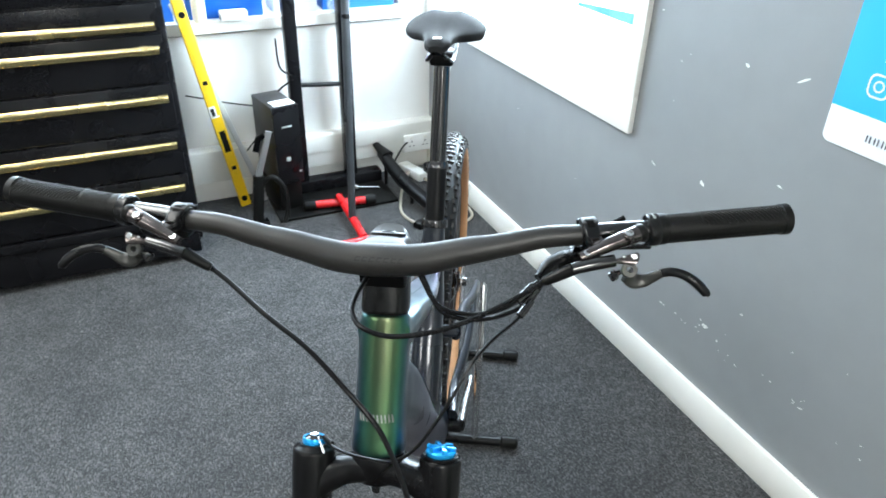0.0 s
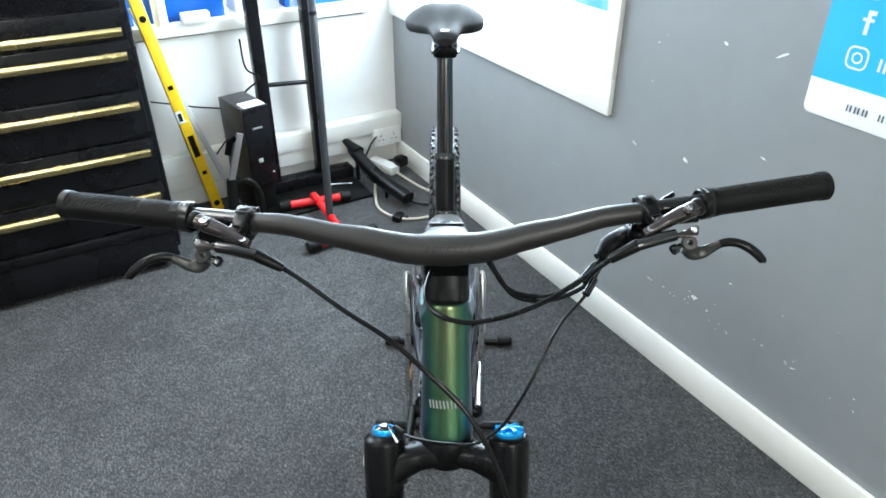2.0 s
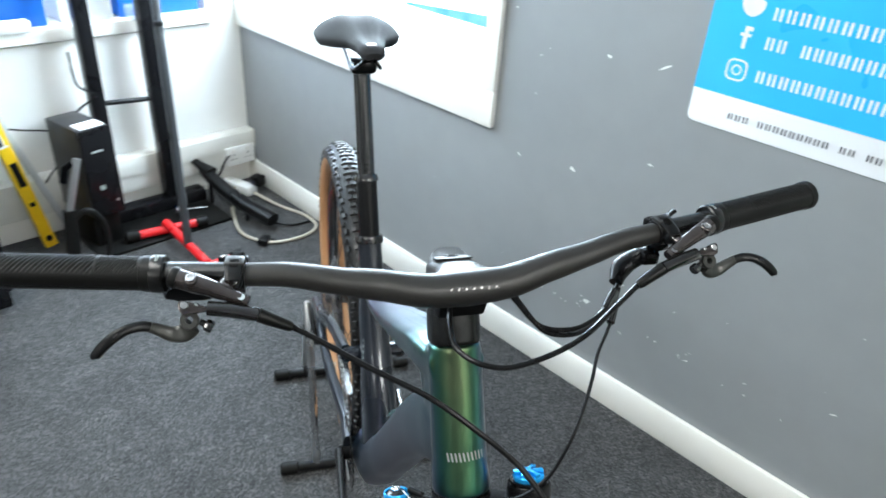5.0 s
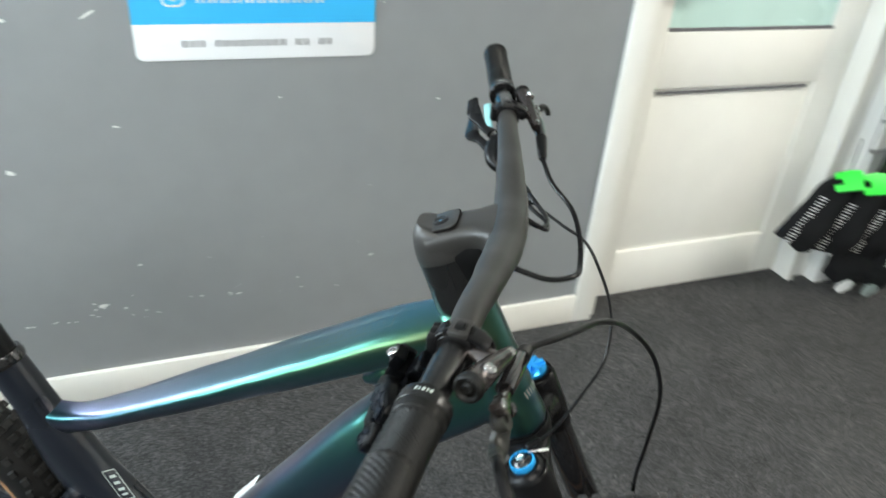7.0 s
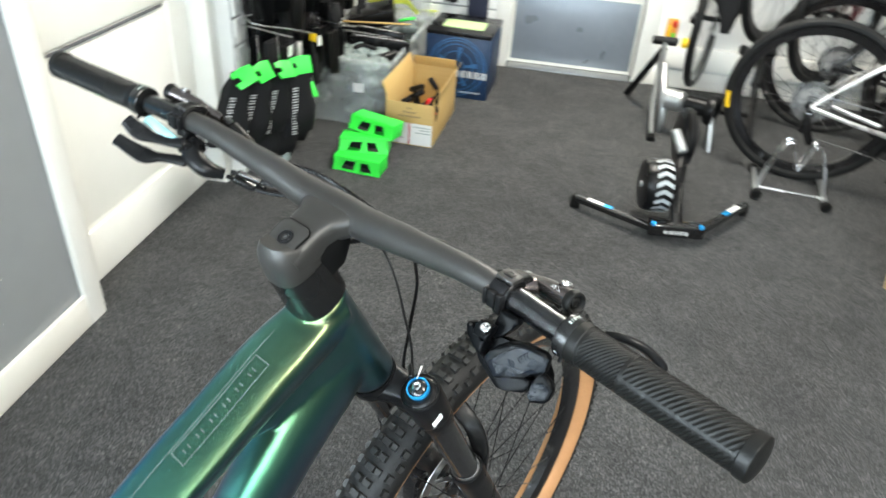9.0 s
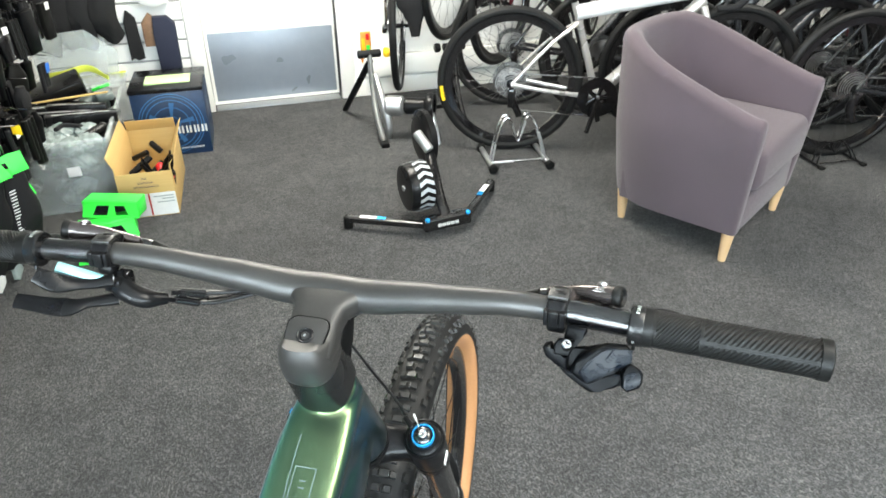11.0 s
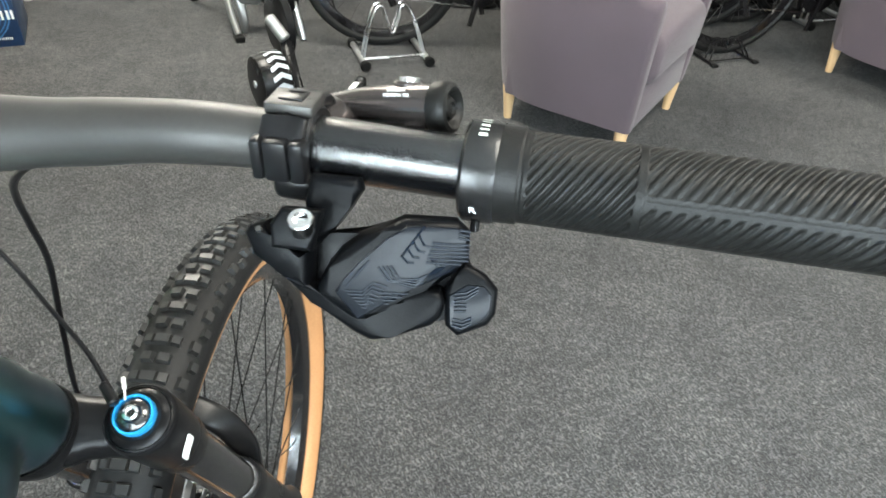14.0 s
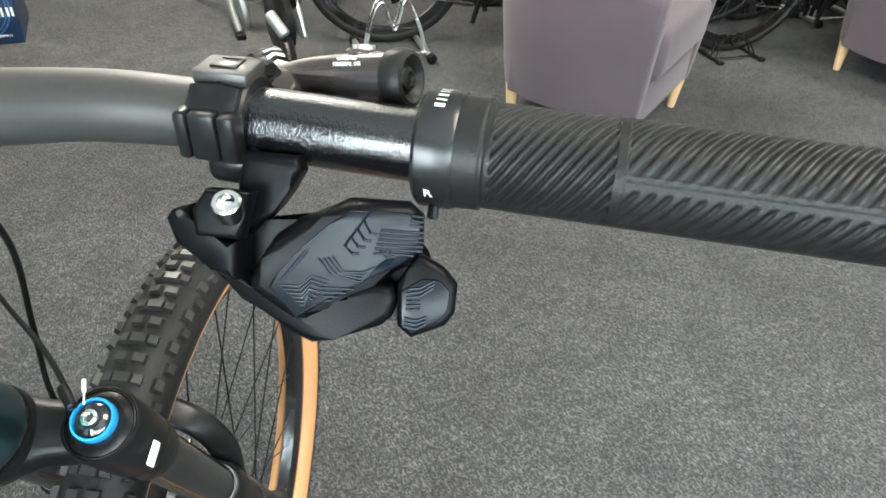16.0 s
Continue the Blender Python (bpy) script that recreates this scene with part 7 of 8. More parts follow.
        for s in (-1, 1):
            bm = B()
            p = c + V(0.09, 0.21 * s, 0.0)
            sweep(bm, spline([p + V(-0.04, 0, 0.005), p, p + V(0.04, 0, 0.02), p + V(0.055, 0, 0.05)], 4), lerp_list([0.015, 0.017, 0.016, 0.012], 4), 12)
            sweep(bm, spline([p + V(0.045, 0, 0.02), p + V(0.05, 0, -0.04), p + V(0.02, 0, -0.10)], 4), [(0.008, 0.004)] * 9, 8)
            part("brake_hood", bm, RUBBER, t, "black brake hood and lever")
    else:
        bm = B()
        c = top + V(0.08, 0, 0.0)
        sweep(bm, spline([c + V(-0.06, -0.34, 0.02), c + V(-0.01, -0.12, 0.015), c, c + V(-0.01, 0.12, 0.015), c + V(-0.06, 0.34, 0.02)], 5), 0.0125, 12)
        part("flat_bar", bm, BLACK_SATIN, t, "black flat handlebar")
    return t


def on_floor(x, y, deg):
    return pose(x, y, 0, 0, 0, deg)


silver = bicycle(on_floor(-0.900, -1.012, 163), SILVER_PAINT, "silver and white gravel bicycle held in a wheel stand", "", "drop", 0.345, WHITE_PAINT, 0.02, 0.10)
bm = B()
arc = [radians(183 + 1.6 * k) for k in range(9)]
ring = [[bm.verts.new((r * math.cos(a), -0.0215, 0.345 + r * math.sin(a))) for a in arc] for r in (0.318, 0.334)]
for k in range(8):
    bm.faces.new((ring[0][k], ring[0][k + 1], ring[1][k + 1], ring[1][k]))
part("tyre_label", bm, YELLOW, silver, "bright yellow tyre label")
bicycle(on_floor(-2.34, -0.46, 172), mat("black_frame_paint", (0.015, 0.016, 0.018), 0.25, 0, 0.1, 100, coat=0.5), "black road bicycle standing behind the armchair", "bicycles on the floor")
DARKFR = mat("charcoal_frame_paint", (0.03, 0.032, 0.036), 0.3, 0.2, 0.1, 100, coat=0.4)
REDFR = mat("dark_red_frame_paint", (0.085, 0.008, 0.012), 0.3, 0.1, 0.1, 100, coat=0.4)
bicycle(on_floor(-1.55, -1.32, 158), DARKFR, "charcoal road bicycle parked behind the silver one", "bicycles on the floor")
bicycle(on_floor(-1.72, -0.98, 168), DARKFR, "charcoal road bicycle parked among the others", "bicycles on the floor", "flat")
bicycle(on_floor(-2.05, -1.50, 165), REDFR, "dark red road bicycle parked among the others", "bicycles on the floor")
bicycle(on_floor(-2.60, -1.05, 170), DARKFR, "black road bicycle parked among the others", "bicycles on the floor")
bicycle(on_floor(-3.05, -0.70, 174), DARKFR, "black road bicycle at the end of the row", "bicycles on the floor")
BLACKFR = mat("gloss_black_frame_paint", (0.012, 0.012, 0.014), 0.22, 0, 0.1, 100, coat=0.5)
bicycle(on_floor(-1.15, -1.62, 170), BLACKFR, "gloss black road bicycle parked against the wall row", "bicycles on the floor")
bicycle(on_floor(-1.95, -1.22, 162), BLACKFR, "gloss black road bicycle parked close among the others", "bicycles on the floor", "drop")
bicycle(on_floor(-2.45, -0.78, 166), BLACKFR, "gloss black road bicycle parked close among the others", "bicycles on the floor", "flat")
bicycle(on_floor(-2.75, -1.60, 172), DARKFR, "charcoal road bicycle parked against the wall row", "bicycles on the floor")


def hung(x, z0, turn, frame_mat, label, lift=0.0):
    """Hung upright on the wall, tail down, saddle to the room."""
    m = pose(x, SY + 0.16 + lift, z0 + 0.345, 0, 0, turn) @ pose(0, 0, 0, 0, -90, 0) @ pose(0, 0, -0.345)
    return bicycle(m, frame_mat, label, "bicycles hung on the wall")


first = hung(-0.545, 0.11, 72, DARKFR, "black bicycle hung upright on the white wall", 0.10)
bm = B()
sweep(bm, spline([(-0.600, -1.68, 0.665), (-0.600, -1.665, 0.64), (-0.603, -1.655, 0.59), (-0.606, -1.652, 0.54), (-0.608, -1.648, 0.48), (-0.608, -1.645, 0.425)], 5), lerp_list([(0.058, 0.016), (0.090, 0.024), (0.088, 0.028), (0.058, 0.024), (0.034, 0.020), (0.024, 0.014)], 5), 20, (0, 1, 0), 2.3)
bm.transform(first.matrix_world.inverted())
part("saddle_pad", bm, BLACK_CLOTH, first, "broad dark grey saddle")
hung(-0.86, 0.34, 50, DARKFR, "black bicycle hung upright on the white wall", 0.02)
hung(-1.16, 0.18, 40, REDFR, "dark bicycle hung upright on the white wall", 0.05)
hung(-1.75, 0.30, 55, DARKFR, "black bicycle hung upright on the white wall", 0.04)
hung(-2.35, 0.26, 60, DARKFR, "black bicycle hung upright on the white wall", 0.04)


# ---- wheel stands ----
def wheel_stand(m, label, metal=None, wire=None):
    t = thing("wheel_stand", m, label, "wheel stand", "wheel stands")
    for y in (-0.135, 0.135):
        bm = B()
        rod(bm, (-0.10, y, 0.022), (0.15, y, 0.022), 0.0125, 12)
        part("foot_tube", bm, metal or ALU, t)
        for x in (-0.105, 0.155):
            bm = B()
            rod(bm, (x - 0.014, y, 0.022), (x + 0.014, y, 0.022), 0.022, 14)
            part("rubber_end", bm, RUBBER, t)
    for x in (0.10,):
        bm = B()
        rod(bm, (x, -0.135, 0.03), (x, 0.135, 0.03), 0.006, 10)
        part("cross_wire", bm, wire or STEEL, t)
    for x in (0.06, 0.10):
        bm = B()
        sweep(bm, spline([(x, -0.13, 0.03), (x - 0.02, -0.105, 0.13), (x - 0.04, -0.070, 0.215), (x - 0.04, -0.040, 0.225), (x - 0.035, -0.024, 0.175), (x - 0.030, 0.0, 0.120), (x - 0.035, 0.024, 0.175), (x - 0.04, 0.040, 0.225), (x - 0.04, 0.070, 0.215), (x - 0.02, 0.105, 0.13), (x, 0.13, 0.03)], 5), 0.005, 8)
        part("wire_cradle", bm, wire or STEEL, t, "bent wire cradle")
    return t


wheel_stand(pose(-0.883, -0.893, 0, 0, 0, 83), "silver wire wheel stand holding a rear wheel")
wheel_stand(pose(-2.31, -0.44, 0, 0, 0, 84) @ Matrix.Diagonal((0.8, 0.8, 0.4, 1)), "low black wheel stand holding a rear wheel", BLACK_SATIN, BLACK_SATIN)
wheel_stand(pose(-3.18, -0.68, 0, 0, 0, 80), "silver wire wheel stand holding a rear wheel")


# ---- turbo trainer with a striped roller ----
CHEVRON = mat("worn_grey_white_band", (0.36, 0.39, 0.41), 0.5, 0, 0.15, 60)


def trainer():
    t = thing("turbo_trainer", pose(-0.362, -0.304, 0, 0, 0, 7), "black folding wheel-on trainer with striped roller", "trainer")
    bm = B()
    rbox(bm, (-0.10, -0.028, 0.028), (0.10, 0.028, 0.075), 0.006)
    part("front_beam", bm, BLACK_GLOSS, t)
    bm = B()
    letters(bm, "XXXXX", axes((0.045, 0.0292, 0.043), (-1, 0, 0), (0, 0, 1)), 0.018, 0.018, 0.25)
    part("print", bm, LETTER_WHITE, t)
    for s, ex, ey in ((1, 0.342, -0.188), (-1, -0.322, -0.246)):
        bm = B()
        a, b = V(0.09 * s, -0.005, 0.048), V(ex, ey, 0.042)
        sweep(bm, [a, b], [(0.018, 0.014)] * 2, 12, (0, 0, 1), 3)
        leg = part("leg", bm, BLACK_GLOSS, t, "black folding leg")
        bm = B()
        p, q = a.lerp(b, 0.62), a.lerp(b, 0.84)
        r = a.lerp(b, 0.50)
        mm = (b - a).normalized()
        side = V(-mm.y, mm.x, 0)
        for u, v, k in ((p, q, 0), (r, p, 1)):
            bm2 = B()
            bm2.faces.new([bm2.verts.new(w + side * d + V(0, 0, 0.0146)) for w, d in ((u, -0.011), (v, -0.011), (v, 0.011), (u, 0.011))])
            part("sticker", bm2, BLUE_ANO if k else LABEL_WHITE, leg)
        bm.free()
        bm = B()
        rod(bm, b + V(0, 0, -0.042), b + V(0, 0, 0.012), 0.020, 14)
        part("rubber_foot", bm, RUBBER, leg)
        bm = B()
        rod(bm, (0.086 * s, 0.02, 0.07), (0.086 * s, 0.02, 0.084), 0.010, 12)
        part("knob", bm, BLUE_ANO, t, "small blue hinge knob")
    bm = B()
    sweep(bm, spline([(-0.005, -0.01, 0.06), (0.0, -0.06, 0.12), (-0.008, -0.13, 0.19), (-0.025, -0.22, 0.25), (-0.04, -0.33, 0.28)], 5), [(0.022, 0.016)] * 21, 12, (0, 0, 1), 2.6)
    part("spine", bm, BLACK_SATIN, t, "black trainer spine")
    bm = B()
    lathe(bm, [(0, -0.045), (0.080, -0.045), (0.094, -0.038), (0.098, 0.0), (0.096, 0.040), (0.090, 0.056), (0.070, 0.060), (0, 0.060)], (0.062, -0.132, 0.155), (1, 0, 0), 40)
    rol = part("roller", bm, BLACK_SATIN, t, "black flywheel roller")
    for k in range(18):
        bm = B()
        a = 2 * math.pi * k / 18
        for x0, x1, sg in ((-0.034, -0.004, 1), (-0.004, 0.026, -1)):
            vs = []
            for x, da in ((x0, 0.0), (x1, 0.16 * sg), (x1, 0.16 * sg + 0.17), (x0, 0.17)):
                off = 0.0 if sg > 0 else 0.16
                aa = a + da + off
                r = 0.0990
                vs.append(bm.verts.new((0.062 + x, -0.132 + r * math.cos(aa), 0.155 + r * math.sin(aa))))
            bm.faces.new(vs)
        part("chevron", bm, CHEVRON, rol)
    bm = B()
    lathe(bm, [(0, 0), (0.012, 0), (0.012, 0.006), (0, 0.006)], (0.121, -0.132, 0.155), (1, 0, 0), 14)
    part("axle_cap", bm, ALU, rol)
    bm = B()
    lathe(bm, [(0, -0.02), (0.10, -0.02), (0.115, -0.012), (0.115, 0.012), (0.10, 0.02), (0, 0.02)], (-0.045, -0.315, 0.275), (1, 0, 0), 40)
    part("flywheel", bm, BLACK_SATIN, t, "black flywheel disc")
    bm = B()
    rod(bm, (-0.020, -0.20, 0.262), (0.012, -0.26, 0.325), 0.021, 14)
    part("clamp_handle", bm, ALU, t)


trainer()


def fork_trainer():
    """Older trainer: silver upright with black legs and a yellow clamp knob."""
    t = thing("wheel_trainer", pose(-0.415, -1.46, 0), "silver and black folding trainer with a yellow knob", "trainer")
    for s, x in ((1, 0.09), (-1, -0.36)):
        bm = B()
        sweep(bm, spline([(x, 0.22, 0.02), (x + 0.01, 0.12, 0.12), (x, 0.0, 0.25), (x, -0.04, 0.39)], 5), [(0.022, 0.014)] * 16, 12, (1, 0, 0))
        part("upright", bm, ALU if s > 0 else BLACK_GLOSS, t)
        bm = B()
        sweep(bm, [(x, -0.03, 0.36), (x + 0.10 * s, -0.32, 0.02)], [(0.020, 0.014)] * 2, 12)
        part("rear_leg", bm, BLACK_SATIN, t, "black rear leg")
        bm = B()
        rod(bm, (x - 0.06, -0.04, 0.395), (x + 0.06, -0.04, 0.395), 0.020, 14)
        part("axle_clamp", bm, BLACK_SATIN, t)
        bm = B()
        rod(bm, (x - 0.075 * s, -0.04, 0.395), (x - 0.105 * s, -0.04, 0.395), 0.024, 14)
        part("clamp_knob", bm, YELLOW if s > 0 else BLACK_SATIN, t, "yellow clamp knob" if s > 0 else "")
        bm = B()
        rbox(bm, (x - 0.017, -0.020, 0.238), (x + 0.017, 0.020, 0.262), 0.003) if s < 0 else rbox(bm, (x - 0.02, 0.20, 0.0), (x + 0.02, 0.26, 0.025), 0.004)
        part("band", bm, RUBBER, t)
    bm = B()
    sweep(bm, spline([(0.075, 0.01, 0.30), (0.060, 0.10, 0.17), (0.046, 0.13, 0.08), (0.044, 0.115, 0.0)], 5), lerp_list([(0.022, 0.014), (0.040, 0.022), (0.034, 0.020), (0.026, 0.014)], 5), 14, (1, 0, 0), 2.6)
    part("support_leg", bm, ALU, t, "silver curved support leg")
    bm = B()
    rod(bm, (0.055, 0.122, 0.175), (-0.035, 0.160, 0.175), 0.050, 28)
    part("resistance_drum", bm, ALU, t, "silver resistance drum")
    bm = B()
    rod(bm, (-0.035, 0.160, 0.175), (-0.140, 0.204, 0.175), 0.042, 28)
    part("drum_core", bm, BLACK_SATIN, t, "black finned drum core")
    bm = B()
    lathe(bm, [(0.045, -0.02), (0.066, -0.02), (0.072, 0.0), (0.066, 0.02), (0.045, 0.02)], (-0.155, 0.222, 0.175), (-0.9, 0.43, 0), 32, closed=True)
    part("drum_ring", bm, BLACK_SATIN, t, "dark drum ring")
    bm = B()
    sweep(bm, [(-0.155, 0.24, 0.15), (-0.165, 0.265, 0.07), (-0.173, 0.28, 0.0)], [(0.020, 0.012), (0.030, 0.014), (0.036, 0.012)], 14, (1, 0, 0), 3)
    part("support_foot", bm, ALU, t, "grey splayed foot")
    bm = B()
    rod(bm, (-0.36, 0.10, 0.13), (0.06, 0.10, 0.13), 0.012, 12)
    part("cross_tube", bm, BLACK_SATIN, t)


fork_trainer()
bm = B()
rbox(bm, (-0.440, SY + 0.001, 0.20), (-0.380, SY + 0.012, 0.375), 0.002)
hz = solid("hazard_card", bm, mat("orange_card", (0.70, 0.28, 0.04), 0.5, 0, 0.3, 60), "small orange, red and green printed card on the wall", "card")
for lo, hi, mm in (((-0.432, 0.21), (-0.388, 0.24), RED), ((-0.432, 0.25), (-0.412, 0.30), GREEN_CARD), ((-0.405, 0.27), (-0.388, 0.34), YELLOW), ((-0.432, 0.33), (-0.412, 0.365), RED)):
    bm = B()
    rbox(bm, (lo[0], SY + 0.012, lo[1]), (hi[0], SY + 0.013, hi[1]), 0)
    part("printed_patch", bm, mm, hz)


# ---- boxes and tubs ----
def open_box(name, m, w, d, h, th, material, label, category, front=None):
    t = thing(name, m, label, category)
    for nm, lo, hi in (("front_side", (-w / 2, -th, 0), (w / 2, 0, front or h)), ("back_side", (-w / 2, -d, 0), (w / 2, -d + th, h)), ("left_side", (-w / 2, -d + th, 0), (-w / 2 + th, -th, h)), ("right_side", (w / 2 - th, -d + th, 0), (w / 2, -th, h)), ("bottom", (-w / 2 + th, -d + th, 0), (w / 2 - th, -th, th))):
        bm = B()
        rbox(bm, lo, hi, min(0.001, th / 3))
        part(nm, bm, material, t)
    return t


cb = open_box("cardboard_box", pose(0.758, -0.793, 0, 0, 0, -2), 0.214, 0.46, 0.215, 0.004, CARD, "open brown cardboard box with a white label and tools inside", "box", 0.196)
for lo, hi, m in (((-0.104, -0.003, 0), (0.104, 0, 0.055), pose(0, -0.456, 0.214, -24)), ((-0.003, -0.222, 0), (0, 0.222, 0.060), pose(0.1065, -0.230, 0.214, 0, 20)), ((-0.003, -0.222, 0), (0, 0.222, 0.050), pose(-0.1035, -0.230, 0.214, 0, -32))):
    bm = B()
    rbox(bm, lo, hi, 0.0008, m)
    part("flap", bm, CARD, cb)
bm = B()
rbox(bm, (-0.106, 0.0003, 0.004), (0.094, 0.0012, 0.104), 0)
lab = part("shipping_label", bm, LABEL_WHITE, cb, "white shipping label")
bm = B()
rbox(bm, (-0.006, 0.0012, 0.006), (0.000, 0.0020, 0.104), 0)
part("red_stripe", bm, RED, lab)
for x0, x1, z0 in ((-0.098, -0.02, 0.086), (-0.098, -0.05, 0.074), (-0.098, -0.03, 0.060), (0.02, 0.088, 0.088), (0.02, 0.07, 0.076), (0.02, 0.085, 0.030)):
    bm = B()
    rbox(bm, (x0, 0.0012, z0), (x1, 0.0017, z0 + 0.0045), 0)
    part("print_bar", bm, LETTER_GREY, lab)
bm = B()
for i, wd in enumerate((3, 8, 13)):
    letters(bm, "X" * wd, axes((0.005 * wd * 0.72, 0.0006, 0.166 - 0.018 * i), (-1, 0, 0), (0, 0, 1)), 0.012, 0.0075, 0.2)
part("print", bm, LETTER_DARK, cb, "dark print as plain bars")
rng = random.Random(11)
BOX = pose(0.758, -0.793, 0, 0, 0, -2)


def hand_tool(m, L, collar, label):
    """Black tool with a swollen grip, a coloured collar and a two-pronged head."""
    t = thing("tool", BOX @ m, label, "tool", "tools in the cardboard box")
    bm = B()
    sweep(bm, [(0, 0, 0), (0, 0, L * 0.30), (0, 0.004, L * 0.62), (0, 0.004, L * 0.66)], [(0.014, 0.018), (0.019, 0.024), (0.016, 0.019), (0.012, 0.014)], 14, (1, 0, 0), 2.5)
    part("grip", bm, RUBBER, t)
    bm = B()
    lathe(bm, [(0, 0), (0.019, 0), (0.019, 0.010), (0, 0.010)], (0, 0.003, L * 0.56), (0, 0, 1), 14)
    part("collar", bm, collar, t)
    for y in (-0.010, 0.012):
        bm = B()
        sweep(bm, [(0, y * 0.5, L * 0.64), (0, y, L * 0.82), (0, y * 1.3, L)], [(0.008, 0.006), (0.010, 0.007), (0.006, 0.004)], 10, (1, 0, 0), 2.5)
        part("prong", bm, BLACK_SATIN, t)


hand_tool(pose(-0.064, -0.10, 0.012, -20, -6, 20), 0.265, RED, "black tool with a red collar standing in the cardboard box")
hand_tool(pose(-0.055, -0.19, 0.012, -28, 12, -15), 0.225, BLACK_GLOSS, "black tool standing in the cardboard box")
hand_tool(pose(0.02, -0.22, 0.012, -35, -14, 40), 0.225, RED, "black tool with a red collar leaning in the cardboard box")
for i in range(10):
    bm = B()
    a = V(rng.uniform(-0.075, 0.075), rng.uniform(-0.41, -0.08), 0.03 + 0.011 * i)
    b = a + V(rng.uniform(-0.08, 0.08), rng.uniform(-0.12, 0.12), rng.uniform(-0.01, 0.05))
    b.x, b.y = max(-0.078, min(0.078, b.x)), max(-0.43, min(-0.04, b.y))
    rod(bm, a, b, rng.uniform(0.010, 0.020), 10)
    ob = solid("bike_part", bm, RED if i in (2, 6) else BLACK_SATIN, "small red bicycle part in the cardboard box" if i in (2, 6) else "small black bicycle part in the cardboard box", "bicycle part", "", "parts in the box")
    ob.matrix_world = BOX @ pose(0, 0, 0.02)

tb = open_box("plastic_tub", pose(1.085, -0.93, 0, 0, 0, 0), 0.40, 0.92, 0.30, 0.004, CLEAR_PLASTIC, "large milky clear plastic tub full of parts", "tub")
bm = B()
for lo, hi in (((-0.212, -0.004, 0.292), (0.212, 0.014, 0.312)), ((-0.212, -0.934, 0.292), (0.212, -0.916, 0.312)), ((-0.214, -0.916, 0.292), (-0.197, -0.004, 0.312)), ((0.197, -0.916, 0.292), (0.214, -0.004, 0.312))):
    rbox(bm, lo, hi, 0.004)
part("rim", bm, CLEAR_PLASTIC, tb)
bm = B()
rbox(bm, (-0.08, 0.0004, 0.16), (-0.03, 0.0014, 0.20), 0)
part("label", bm, LABEL_WHITE, tb)
for i in range(36):
    bm = B()
    x, y = rng.uniform(-0.14, 0.14), rng.uniform(-0.83, -0.10)
    z = 0.20 + 0.007 * i if i < 16 else 0.04 + 0.008 * (i - 16)
    k = i % 4
    mm = pose(1.085 + x, -0.93 + y, z, rng.uniform(-20, 20), rng.uniform(-20, 20), rng.uniform(0, 180))
    if k == 0:
        rod(bm, (-0.08, 0, 0), (0.08, 0, 0), 0.024, 14)
    elif k == 1:
        rbox(bm, (-0.09, -0.035, -0.018), (0.09, 0.035, 0.018), 0.006)
    elif k == 2:
        rbox(bm, (-0.06, -0.04, -0.02), (0.06, 0.04, 0.02), 0.012)
    else:
        sweep(bm, spline([(-0.08, 0, 0), (-0.03, 0.03, 0.02), (0.03, -0.02, 0.01), (0.09, 0.01, 0)], 4), 0.009, 8)
    mt = (BLACK_SATIN, BLACK_GLOSS, PALE_PLASTIC, BLACK_CLOTH)[k] if i not in (5, 9, 13) else (GREEN_CARD, CARD, LABEL_WHITE)[(i - 5) // 4]
    ob = solid("packaged_part", bm, mt, "boxed or bagged bicycle part in the tub", "bicycle part", "", "parts in the tub", mm)
tb2 = thing("tub_lid", pose(1.09, -1.70, 0.313, 4, 0, 3), "milky plastic tub lid lying across the tub", "lid")
bm = B()
rbox(bm, (-0.20, -0.10, 0), (0.20, 0.14, 0.012), 0.004)
part("lid_panel", bm, CLEAR_PLASTIC, tb2)

# cartons, bags, a card strip, a black case and a green piece heaped to the tub's rim
for i, (x, y, z, turn, L) in enumerate(((1.00, -1.19, 0.315, 100, 0.14), (1.07, -1.22, 0.318, 96, 0.13), (1.15, -1.20, 0.310, 84, 0.12), (1.03, -1.30, 0.322, 92, 0.12), (1.12, -1.31, 0.318, 104, 0.13))):
    t = thing("boxed_part", pose(x, y, z, 5 * (i % 2), -4, turn - 90), "long black carton with a white stripe heaped in the tub", "bicycle part", "parts in the tub")
    bm = B()
    rbox(bm, (-L, -0.030, -0.022), (L, 0.030, 0.022), 0.004)
    part("carton", bm, BLACK_SATIN, t)
    bm = B()
    rbox(bm, (-L * 0.8, -0.003, 0.0220), (L * 0.8, 0.003, 0.0226), 0)
    part("stripe", bm, LETTER_WHITE, t, "thin white stripe")
